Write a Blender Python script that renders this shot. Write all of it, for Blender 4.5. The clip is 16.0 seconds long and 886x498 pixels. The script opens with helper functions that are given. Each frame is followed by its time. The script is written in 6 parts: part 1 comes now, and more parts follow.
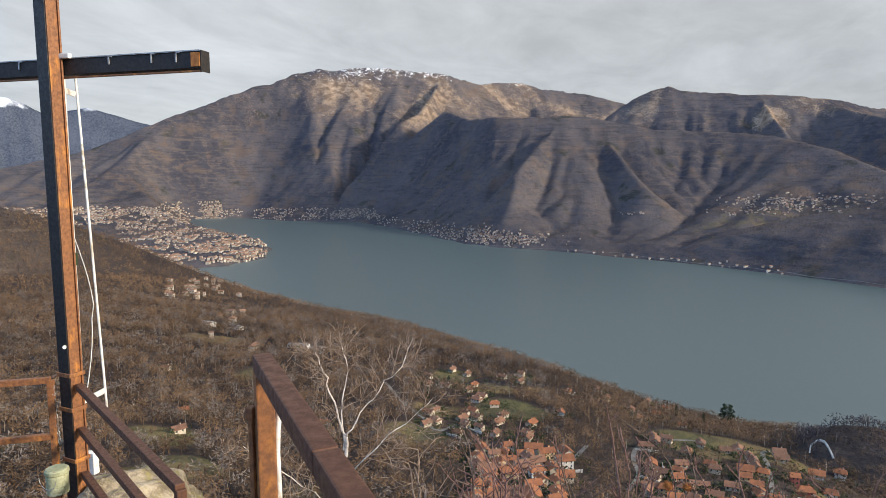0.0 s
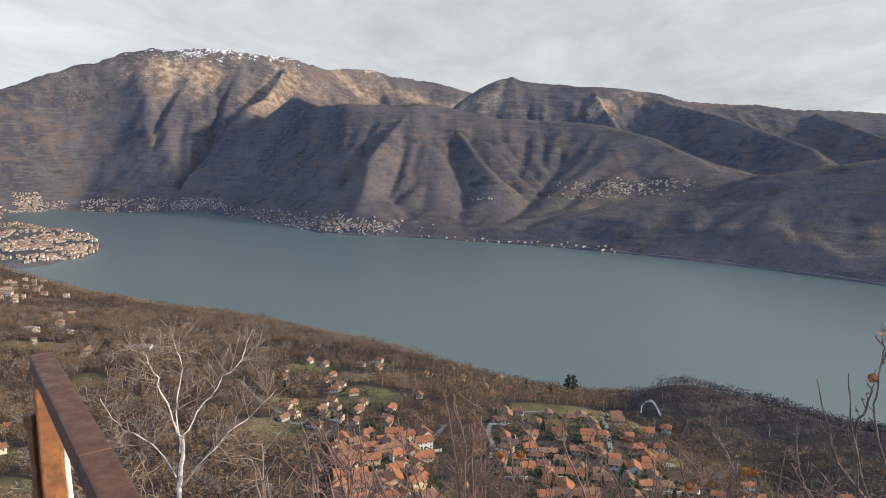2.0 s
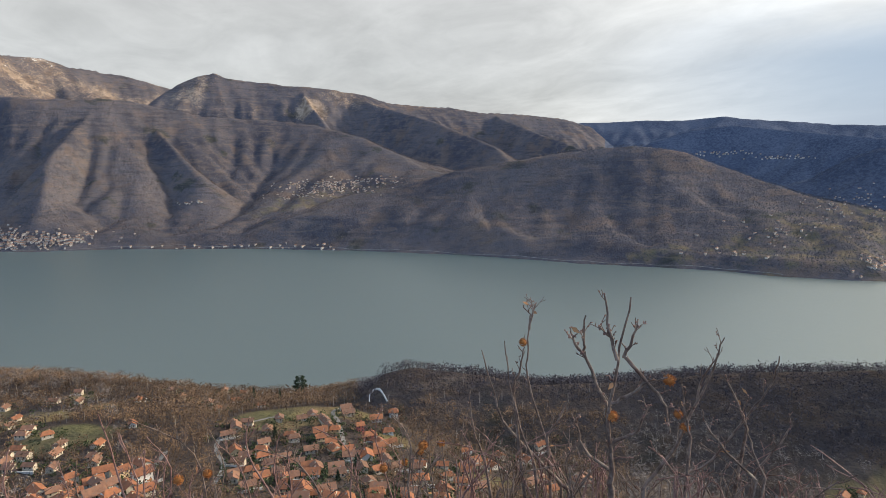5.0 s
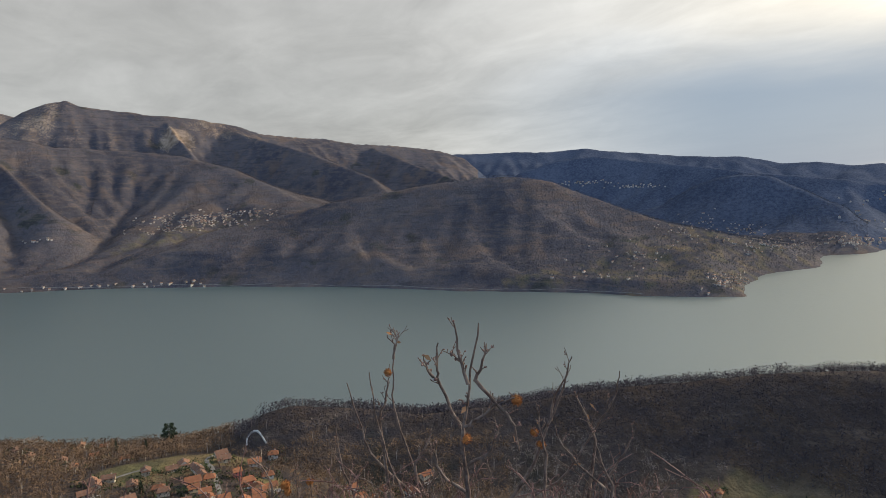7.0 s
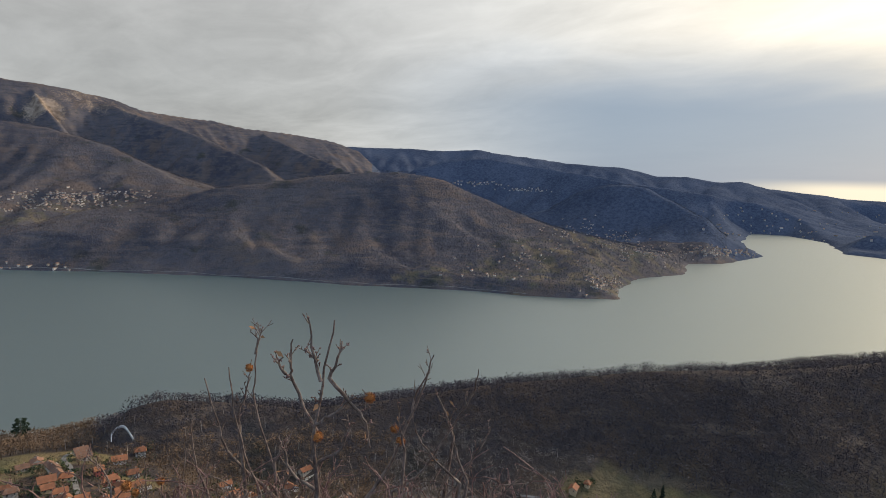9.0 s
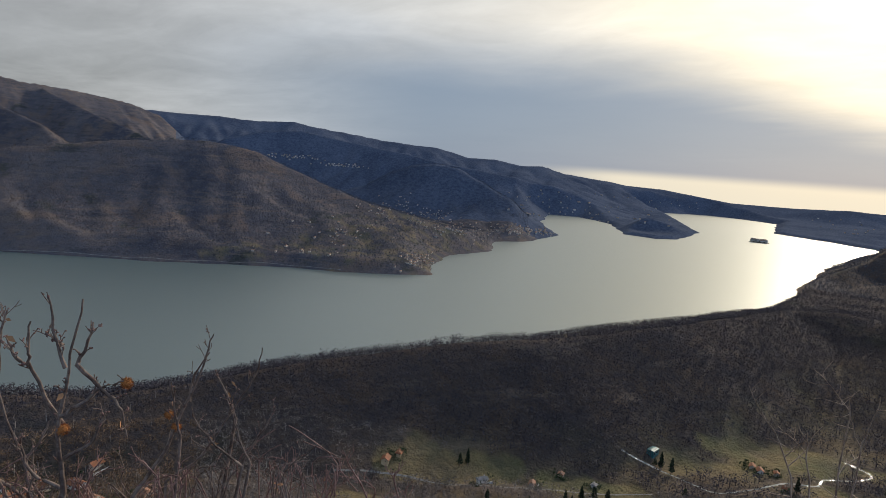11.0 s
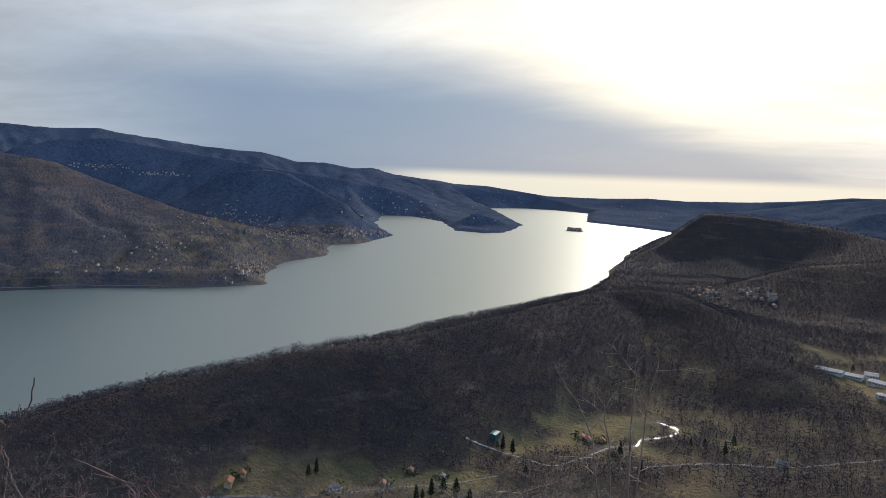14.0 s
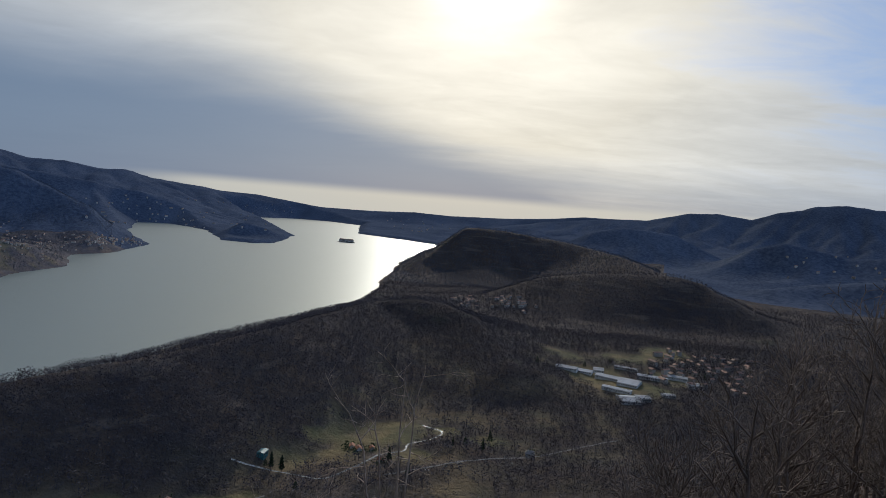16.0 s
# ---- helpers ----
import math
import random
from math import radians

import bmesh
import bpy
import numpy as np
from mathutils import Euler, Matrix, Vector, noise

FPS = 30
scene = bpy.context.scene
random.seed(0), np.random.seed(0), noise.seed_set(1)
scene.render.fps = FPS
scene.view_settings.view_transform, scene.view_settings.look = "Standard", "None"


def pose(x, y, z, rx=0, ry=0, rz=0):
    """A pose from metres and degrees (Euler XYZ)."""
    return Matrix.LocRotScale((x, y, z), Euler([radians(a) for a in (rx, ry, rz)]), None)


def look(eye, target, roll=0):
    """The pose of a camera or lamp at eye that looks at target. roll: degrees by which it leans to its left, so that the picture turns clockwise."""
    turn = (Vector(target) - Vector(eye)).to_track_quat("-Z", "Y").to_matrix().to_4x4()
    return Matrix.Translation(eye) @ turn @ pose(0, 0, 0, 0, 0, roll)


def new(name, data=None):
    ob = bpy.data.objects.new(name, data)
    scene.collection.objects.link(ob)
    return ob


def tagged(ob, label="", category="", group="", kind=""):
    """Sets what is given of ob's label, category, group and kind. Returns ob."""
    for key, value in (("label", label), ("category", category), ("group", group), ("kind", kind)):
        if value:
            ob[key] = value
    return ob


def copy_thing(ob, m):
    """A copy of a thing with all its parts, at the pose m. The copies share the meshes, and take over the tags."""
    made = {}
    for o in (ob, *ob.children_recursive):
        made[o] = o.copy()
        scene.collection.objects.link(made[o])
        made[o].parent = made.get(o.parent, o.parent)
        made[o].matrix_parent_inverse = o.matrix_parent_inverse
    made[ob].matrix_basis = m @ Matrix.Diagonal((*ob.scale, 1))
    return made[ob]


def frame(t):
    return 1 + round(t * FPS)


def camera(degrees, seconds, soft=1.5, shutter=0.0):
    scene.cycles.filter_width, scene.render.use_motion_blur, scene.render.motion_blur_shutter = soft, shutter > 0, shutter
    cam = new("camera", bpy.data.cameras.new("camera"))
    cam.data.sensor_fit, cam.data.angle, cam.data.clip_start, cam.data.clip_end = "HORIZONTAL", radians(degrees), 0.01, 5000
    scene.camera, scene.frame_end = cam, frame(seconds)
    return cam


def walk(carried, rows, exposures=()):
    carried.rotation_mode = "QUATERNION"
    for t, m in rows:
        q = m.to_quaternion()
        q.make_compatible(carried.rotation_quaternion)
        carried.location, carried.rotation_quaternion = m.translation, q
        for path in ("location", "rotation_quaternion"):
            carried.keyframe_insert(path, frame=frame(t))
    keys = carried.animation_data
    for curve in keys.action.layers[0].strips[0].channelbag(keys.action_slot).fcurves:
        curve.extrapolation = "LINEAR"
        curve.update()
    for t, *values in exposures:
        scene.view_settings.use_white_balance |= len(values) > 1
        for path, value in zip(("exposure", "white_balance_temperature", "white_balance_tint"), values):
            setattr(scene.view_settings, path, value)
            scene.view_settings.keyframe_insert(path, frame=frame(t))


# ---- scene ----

# ================= camera and walk =================
EYE_Z = 180.0          # the eye's height above the lake
ARM = 0.48             # the camera is held at arm's length and swings round the body
cam = camera(69.0, 16.0, soft=0.6)
STEPS = [   # seconds, place, turn
    (0, -0.164, 0.451, 180.000, 83.58, 0.09, 20.08),
    (0.5, -0.139, 0.462, 179.998, 83.37, -0.00, 16.53),
    (1, -0.112, 0.460, 179.991, 83.14, 0.10, 13.78),
    (1.5, -0.090, 0.479, 179.989, 82.96, 0.22, 10.20),
    (2, -0.078, 0.501, 179.977, 82.42, 0.27, 7.12),
    (2.5, -0.039, 0.511, 179.975, 82.48, 0.78, 3.32),
    (3, -0.013, 0.527, 179.979, 81.83, 1.35, -0.73),
    (3.5, 0.025, 0.537, 179.975, 82.24, 1.00, -5.64),
    (4, 0.040, 0.568, 179.968, 81.82, 0.27, -8.98),
    (4.5, 0.076, 0.564, 179.967, 81.77, -0.21, -13.13),
    (5, 0.124, 0.557, 179.956, 82.07, 1.17, -17.78),
    (7.5, 0.197, 0.474, 179.971, 85.05, 0.29, -30.31),
    (8, 0.212, 0.475, 179.978, 84.60, -1.28, -32.78),
    (8.5, 0.238, 0.446, 179.980, 84.43, -1.38, -36.66),
    (9, 0.274, 0.422, 179.975, 84.10, -1.85, -38.00),
    (9.5, 0.318, 0.431, 179.968, 83.28, -2.37, -42.80),
    (12, 0.413, 0.239, 179.976, 80.97, -2.51, -62.82),
    (12.5, 0.429, 0.193, 179.978, 79.53, -1.23, -67.47),
    (13, 0.430, 0.197, 179.984, 80.83, -2.76, -67.21),
    (13.5, 0.425, 0.191, 179.984, 82.75, -3.17, -65.90),
    (14, 0.430, 0.181, 179.979, 83.89, -2.29, -68.94),
    (14.5, 0.442, 0.184, 179.968, 84.93, -3.71, -77.62),
    (15, 0.444, 0.198, 179.973, 84.65, -4.09, -83.14),
    (15.5, 0.448, 0.170, 179.971, 85.18, -4.31, -86.58),
    (16, 0.444, 0.188, 179.976, 86.06, -4.51, -88.92),
]
rows = [(t, pose(*p)) for t, *p in STEPS]
walk(cam, rows, exposures=[(0, 0.78, 6600, 10), (2.5, 1.02, 6750, 10), (4.5, 1.08, 6850, 10), (5.0, 0.94, 6950, 10), (7.5, 0.56, 7150, 10), (9.5, 0.46, 7000, 10), (12.0, 0.12, 6500, 10), (12.6, 0.42, 6350, 10), (13.4, 0.52, 6250, 10), (14.2, 0.08, 6150, 10), (15.0, -0.36, 5900, 10), (16.0, -0.34, 5850, 10)])

# ================= world and sun =================
SUN_AZ, SUN_EL = 91.5, 22.0


def polar(az, r, z=0.0):
    a = radians(az)
    return Vector((r * math.sin(a), r * math.cos(a), z))


SUN_DIR = polar(SUN_AZ, math.cos(radians(SUN_EL)), math.sin(radians(SUN_EL)))


class Nodes:
    """Short hand for building a node tree."""

    def __init__(self, tree):
        self.t = tree

    def add(self, kind, **props):
        n = self.t.nodes.new(kind)
        for k, v in props.items():
            setattr(n, k, v)
        return n

    def put(self, sock, v):
        if isinstance(v, bpy.types.NodeSocket):
            self.t.links.new(v, sock)
        elif isinstance(v, (tuple, list)) and sock.type == "RGBA" and len(v) == 3:
            sock.default_value = (*v, 1)
        else:
            sock.default_value = v

    def math(self, op, a, b=0.0, c=0.0, clamp=False):
        n = self.add("ShaderNodeMath", operation=op, use_clamp=clamp)
        for s, v in zip(n.inputs, (a, b, c)):
            self.put(s, v)
        return n.outputs[0]

    def vmath(self, op, a, b=(0, 0, 0)):
        n = self.add("ShaderNodeVectorMath", operation=op)
        self.put(n.inputs[0], a)
        if op == "SCALE":
            self.put(n.inputs["Scale"], b)
        else:
            self.put(n.inputs[1], b)
        return n.outputs["Value"] if op in ("DOT_PRODUCT", "LENGTH") else n.outputs[0]

    def ramp(self, v, a, b, lo=0.0, hi=1.0):
        n = self.add("ShaderNodeMapRange", interpolation_type="SMOOTHSTEP")
        for s, x in zip(n.inputs, (v, a, b, lo, hi)):
            self.put(s, x)
        return n.outputs[0]

    def mix(self, f, a, b, blend="MIX"):
        n = self.add("ShaderNodeMix", data_type="RGBA", blend_type=blend)
        self.put(n.inputs[0], f)
        self.put(n.inputs[6], a)
        self.put(n.inputs[7], b)
        return n.outputs[2]

    def noise(self, scale, detail=4.0, rough=0.55, vec=None, dist=0.0):
        n = self.add("ShaderNodeTexNoise")
        n.inputs["Scale"].default_value, n.inputs["Detail"].default_value = scale, detail
        n.inputs["Roughness"].default_value, n.inputs["Distortion"].default_value = rough, dist
        if vec is not None:
            self.put(n.inputs["Vector"], vec)
        return n.outputs["Fac"]

    def coord(self, which="Object"):
        return self.add("ShaderNodeTexCoord").outputs[which]

    def xyz(self, v):
        n = self.add("ShaderNodeSeparateXYZ")
        self.put(n.inputs[0], v)
        return n.outputs

    def vec(self, x, y, z):
        n = self.add("ShaderNodeCombineXYZ")
        for s, v in zip(n.inputs, (x, y, z)):
            self.put(s, v)
        return n.outputs[0]


world = bpy.data.worlds.new("world")
scene.world = world
world.use_nodes = True
world.node_tree.nodes.clear()
w = Nodes(world.node_tree)
way = w.coord("Generated")
wx, wy, wz = w.xyz(way)
sky = w.add("ShaderNodeTexSky", sky_type="NISHITA", sun_disc=False)
sky.sun_elevation, sky.sun_rotation = radians(SUN_EL), radians(SUN_AZ)
sky.air_density, sky.dust_density = 1.0, 1.5
blue = w.mix(1.0, sky.outputs[0], (0.1, 0.1, 0.1), "MULTIPLY")
el = w.math("MULTIPLY", w.math("ARCSINE", wz), 57.296)
az = w.math("MULTIPLY", w.math("ARCTAN2", wx, wy), 57.296)
# thin high cloud, drawn out in streaks towards the horizon
flat = w.math("ADD", w.math("MAXIMUM", wz, 0.0), 0.12)
streak = w.vec(w.math("DIVIDE", wx, flat), w.math("DIVIDE", w.math("MULTIPLY", wy, 0.6), flat), 0.0)
n_big = w.noise(0.55, 5, 0.55, streak, 0.4)
n_small = w.noise(2.1, 6, 0.6, streak, 0.6)
towards = w.math("MAXIMUM", w.vmath("DOT_PRODUCT", way, tuple(SUN_DIR)), 0.0)
halo = w.math("POWER", towards, 7.0)
core = w.math("POWER", towards, 330.0)
lit = w.math("ADD", w.math("ADD", 0.40, w.math("MULTIPLY", w.math("SUBTRACT", n_big, 0.5), 0.42)), w.math("MULTIPLY", w.math("SUBTRACT", n_small, 0.5), 0.14))
lit = w.math("ADD", lit, w.math("MULTIPLY", halo, 0.54))
lit = w.math("ADD", lit, w.math("MULTIPLY", core, 1.6))
lit = w.math("MULTIPLY", lit, w.ramp(az, -30, 12, 0.96, 0.84))
lit = w.math("MULTIPLY", lit, w.ramp(az, 10, 50, 0.98, 1.5))
# away from the sun the cloud thickens overhead
lit = w.math("MULTIPLY", lit, w.math("SUBTRACT", 1.0, w.math("MULTIPLY", w.ramp(el, 13, 42, 0.0, 0.46), w.ramp(az, 20, 56, 1.0, 0.0))))
lit = w.math("MULTIPLY", lit, w.math("ADD", 0.78, w.math("ADD", w.math("MULTIPLY", n_small, 0.26), w.math("MULTIPLY", w.noise(5.5, 5, 0.6, streak, 0.8), 0.18))))
tint = w.mix(w.math("MULTIPLY", halo, 1.4, clamp=True), (0.935, 0.985, 1.04), (1.0, 0.90, 0.71))
cloud = w.vmath("SCALE", tint, lit)
# the open, blue-grey strip under the cloud's edge and the pale line on the horizon
wob = w.math("MULTIPLY", w.math("SUBTRACT", n_big, 0.5), 7.0)
top = w.math("ADD", w.ramp(az, 66, 108, 9.5, 1.0), wob)
strip = w.math("SUBTRACT", 1.0, w.ramp(el, w.math("SUBTRACT", top, 2.5), w.math("ADD", top, 3.5)))
strip = w.math("MULTIPLY", strip, w.ramp(az, 26, 54, 0.05, 0.94))
strip = w.math("MULTIPLY", strip, w.ramp(az, 150, 108))
wisp = w.math("ADD", w.math("MULTIPLY", w.math("SUBTRACT", n_small, 0.5), 26), w.math("MULTIPLY", w.math("SUBTRACT", n_big, 0.5), 26))
clear = w.ramp(w.math("ADD", w.math("ADD", w.math("MULTIPLY", w.math("SUBTRACT", az, 117), 0.75), w.math("MULTIPLY", w.math("SUBTRACT", el, 13), 0.5)), wisp), -4, 9)
clear = w.math("MULTIPLY", clear, w.math("MULTIPLY", w.ramp(el, 1, 8), w.ramp(az, 98, 106)))
body = w.mix(strip, cloud, (0.180, 0.250, 0.355))
body = w.mix(w.math("MULTIPLY", clear, 0.92), body, w.mix(0.7, blue, (0.27, 0.44, 0.76)))
line = w.math("MULTIPLY", w.ramp(el, 1.25, 0.3), w.ramp(az, 60, 70))
body = w.mix(w.math("MULTIPLY", line, 0.75), body, (0.82, 0.77, 0.62))
# the sky behind the viewpoint has opened to blue
rear = w.ramp(w.vmath("DOT_PRODUCT", way, (-0.707, -0.707, 0.0)), 0.12, 0.5)
body = w.mix(w.math("MULTIPLY", rear, 0.9), body, w.mix(0.85, blue, (0.50, 0.76, 1.24)))
bg = w.add("ShaderNodeBackground")
w.put(bg.inputs[0], w.mix(0.06, body, blue))
bg.inputs[1].default_value = 1.0
w.t.links.new(bg.outputs[0], w.add("ShaderNodeOutputWorld").inputs[0])

sun = new("sun", bpy.data.lights.new("sun", "SUN"))
sun.data.energy, sun.data.angle, sun.data.color = 3.4, radians(6.0), (1.0, 0.88, 0.72)
sun.matrix_world = look(SUN_DIR * 100, (0, 0, 0))

# ================= materials =================
def material(name):
    m = bpy.data.materials.new(name)
    m.use_nodes = True
    m.node_tree.nodes.clear()
    n = Nodes(m.node_tree)
    b = n.add("ShaderNodeBsdfPrincipled")
    n.t.links.new(b.outputs[0], n.add("ShaderNodeOutputMaterial").inputs[0])
    return m, n, b


def bump(n, b, height, strength=0.4, dist=0.02):
    k = n.add("ShaderNodeBump")
    k.inputs["Strength"].default_value, k.inputs["Distance"].default_value = strength, dist
    n.put(k.inputs["Height"], height)
    n.t.links.new(k.outputs[0], b.inputs["Normal"])


def surface(name, dark, light, scale, rough=0.85, metal=0.0, relief=0.3, dist=0.01, island=0.0, objects=False, stain=None, fine=6.0, spec=0.3):
    """A plain surface with variation at two scales, optional stain colour, and piece by piece."""
    m, n, b = material(name)
    co = n.coord("Object")
    big, small = n.noise(scale, 3, 0.6, co), n.noise(scale * fine, 5, 0.65, co)
    f = n.math("ADD", n.math("MULTIPLY", big, 0.6), n.math("MULTIPLY", small, 0.4))
    f = n.ramp(f, 0.36, 0.64)
    if island:
        r = n.add("ShaderNodeNewGeometry").outputs["Random Per Island"]
        f = n.math("ADD", n.math("MULTIPLY", f, 1 - island), n.math("MULTIPLY", r, island))
    if objects:
        r = n.add("ShaderNodeObjectInfo").outputs["Random"]
        f = n.math("ADD", n.math("MULTIPLY", f, 0.5), n.math("MULTIPLY", r, 0.5))
    c = n.mix(f, dark, light)
    if stain:
        c = n.mix(n.ramp(n.noise(scale * 2.3, 5, 0.7, co, 0.5), 0.52, 0.68), c, stain)
    n.put(b.inputs["Base Color"], c)
    b.inputs["Roughness"].default_value, b.inputs["Metallic"].default_value = rough, metal
    b.inputs["Specular IOR Level"].default_value = spec
    bump(n, b, small, relief, dist)
    return m


def ground_material():
    m, n, b = material("ground_cover")
    co = n.coord("Object")
    att = n.add("ShaderNodeAttribute", attribute_name="cover")
    mask = n.add("ShaderNodeSeparateColor")
    n.t.links.new(att.outputs["Color"], mask.inputs[0])
    meadow, rock, snow = mask.outputs
    n1, n2, n3 = n.noise(0.0035, 6, 0.6, co), n.noise(0.03, 5, 0.65, co), n.noise(0.16, 4, 0.7, co)
    # bare winter woods: grey-brown crowns with russet undergrowth and darker stands
    n4 = n.noise(0.062, 4, 0.7, co)
    # far-bank tone leans blue: distance haze put into the base colour
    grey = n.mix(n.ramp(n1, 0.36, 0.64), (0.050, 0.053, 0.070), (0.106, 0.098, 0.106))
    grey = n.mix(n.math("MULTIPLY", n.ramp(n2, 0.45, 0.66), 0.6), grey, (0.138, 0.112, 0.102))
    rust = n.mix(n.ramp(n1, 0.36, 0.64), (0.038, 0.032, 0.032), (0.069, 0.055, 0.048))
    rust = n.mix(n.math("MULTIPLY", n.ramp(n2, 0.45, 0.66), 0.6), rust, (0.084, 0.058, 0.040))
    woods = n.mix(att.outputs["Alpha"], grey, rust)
    woods = n.mix(n.math("MULTIPLY", n.ramp(n4, 0.50, 0.68), 0.5), woods, (0.044, 0.041, 0.046))
    woods = n.mix(n.math("MULTIPLY", n.ramp(n3, 0.50, 0.70), 0.5), woods, (0.044, 0.040, 0.044))
    woods = n.mix(n.math("MULTIPLY", n.ramp(n.noise(0.011, 4, 0.6, co), 0.60, 0.70), 0.65), woods, (0.026, 0.034, 0.022))
    woods = n.mix(n.math("MULTIPLY", n.ramp(n.noise(0.009, 5, 0.65, co, 0.6), 0.52, 0.66), n.math("SUBTRACT", 0.65, n.math("MULTIPLY", att.outputs["Alpha"], 0.5))), woods, (0.128, 0.094, 0.076))
    # old terraces and paths along the contour lines
    terrace = n.noise(0.055, 4, 0.6, n.vmath("MULTIPLY", co, (0.22, 0.22, 2.2)))
    woods = n.mix(n.math("MULTIPLY", n.ramp(terrace, 0.56, 0.66), 0.45), woods, (0.150, 0.118, 0.094))
    woods = n.mix(n.math("MULTIPLY", n.ramp(terrace, 0.46, 0.36), 0.40), woods, (0.036, 0.036, 0.044))
    n5 = n.noise(0.42, 3, 0.7, co)
    woods = n.mix(n.math("MULTIPLY", n.ramp(n5, 0.50, 0.66), 0.35), woods, (0.036, 0.033, 0.036))
    woods = n.mix(n.math("MULTIPLY", n.ramp(n5, 0.48, 0.34), n.math("SUBTRACT", 0.34, n.math("MULTIPLY", att.outputs["Alpha"], 0.3))), woods, (0.15, 0.122, 0.110))
    grass = n.mix(n.ramp(n.noise(0.02, 4, 0.6, co), 0.35, 0.65), (0.195, 0.148, 0.074), (0.102, 0.102, 0.050))
    grass = n.mix(n.math("MULTIPLY", n.ramp(n3, 0.5, 0.75), 0.4), grass, (0.07, 0.06, 0.03))
    stone = n.mix(n.ramp(n2, 0.38, 0.62), (0.150, 0.108, 0.080), (0.33, 0.25, 0.185))
    c = n.mix(meadow, woods, grass)
    rk = n.ramp(n.math("ADD", rock, n.math("MULTIPLY", n.math("SUBTRACT", n3, 0.5), 1.6)), 0.46, 0.82)
    c = n.mix(rk, c, stone)
    sn = n.ramp(n.math("ADD", snow, n.math("ADD", n.math("MULTIPLY", n.math("SUBTRACT", n2, 0.5), 1.6), n.math("ADD", n.math("MULTIPLY", n.math("SUBTRACT", n3, 0.5), 2.0), n.math("MULTIPLY", n.math("SUBTRACT", n4, 0.5), 2.2)))), 0.86, 1.12)
    sn = n.math("MULTIPLY", sn, n.ramp(snow, 0.03, 0.2))
    c = n.mix(sn, c, (0.78, 0.80, 0.83))
    n.put(b.inputs["Base Color"], c)
    b.inputs["Roughness"].default_value = 0.95
    b.inputs["Specular IOR Level"].default_value = 0.05
    bump(n, b, n.math("ADD", n.math("ADD", n.math("MULTIPLY", n3, 0.7), n.math("MULTIPLY", n5, 0.4)), n.math("MULTIPLY", n2, 0.8)), 0.65, 7.0)
    return m


def water_material():
    m, n, b = material("lake_water")
    co = n.coord("Object")
    n.put(b.inputs["Base Color"], n.mix(n.noise(0.002, 3, 0.5, co), (0.014, 0.044, 0.056), (0.022, 0.054, 0.066)))
    b.inputs["Roughness"].default_value = 0.34
    b.inputs["Specular Tint"].default_value = (0.95, 1.0, 0.96, 1)
    b.inputs["IOR"].default_value = 3.2
    st = n.vmath("MULTIPLY", co, (1.0, 0.55, 1.0))
    h = n.math("ADD", n.math("MULTIPLY", n.noise(0.9, 4, 0.6, st), 0.5), n.math("MULTIPLY", n.noise(0.12, 3, 0.5, st), 0.9))
    bump(n, b, h, 0.5, 0.4)
    return m



def hazy_far_material():
    m, n, b = material("hazy_far_ranges")
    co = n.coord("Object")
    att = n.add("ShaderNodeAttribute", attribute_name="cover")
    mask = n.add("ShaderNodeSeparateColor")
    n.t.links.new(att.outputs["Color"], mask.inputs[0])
    # the blue of distance haze is put into the base colour
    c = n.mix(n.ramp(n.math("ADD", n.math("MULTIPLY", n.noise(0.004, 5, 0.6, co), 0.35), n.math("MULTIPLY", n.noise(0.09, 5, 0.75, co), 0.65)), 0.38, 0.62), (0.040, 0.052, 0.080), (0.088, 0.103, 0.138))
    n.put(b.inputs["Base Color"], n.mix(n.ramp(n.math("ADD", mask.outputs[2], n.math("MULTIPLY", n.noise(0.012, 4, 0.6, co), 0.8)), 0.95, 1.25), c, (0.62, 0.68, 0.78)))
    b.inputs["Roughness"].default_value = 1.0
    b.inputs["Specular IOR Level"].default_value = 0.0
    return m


M_GROUND, M_WATER, M_HAZY_FAR = ground_material(), water_material(), hazy_far_material()
M_TWIG = surface("bare_twigs", (0.044, 0.029, 0.019), (0.205, 0.128, 0.075), 0.03, 0.9, relief=0.0, island=0.2)
# darker twigs: backlit shade and bluish haze are put into their colour
M_SHADETWIG = surface("shade_dark_twigs", (0.034, 0.031, 0.040), (0.068, 0.058, 0.064), 0.05, 0.9, relief=0.0, island=0.3)
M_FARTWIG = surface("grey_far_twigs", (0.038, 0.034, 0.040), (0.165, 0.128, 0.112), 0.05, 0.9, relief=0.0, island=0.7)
# bare twigs whose blue-grey is distance haze mixed into the colour
M_HAZETWIG = surface("haze_blue_twigs", (0.034, 0.040, 0.056), (0.078, 0.084, 0.104), 0.05, 0.9, relief=0.0, island=0.5)
M_GREYTWIG = surface("grey_brown_twigs", (0.070, 0.060, 0.056), (0.205, 0.174, 0.154), 0.022, 0.9, relief=0.0, island=0.2)
M_STEM = surface("pale_trunks", (0.16, 0.135, 0.115), (0.36, 0.31, 0.27), 0.05, 0.9, relief=0.0, island=0.55)
M_EVER = surface("evergreen", (0.010, 0.020, 0.010), (0.035, 0.055, 0.026), 0.6, 0.85, relief=0.0, island=0.55)
M_TOWN = surface("town_walls", (0.16, 0.14, 0.118), (0.56, 0.51, 0.44), 0.03, 0.85, relief=0.0, island=0.55)
M_TOWNROOF = surface("town_roofs", (0.10, 0.065, 0.050), (0.36, 0.205, 0.14), 0.03, 0.85, relief=0.0, island=0.55)
M_ROAD = surface("pale_asphalt", (0.10, 0.097, 0.094), (0.19, 0.182, 0.172), 0.2, 0.9, relief=0.2)
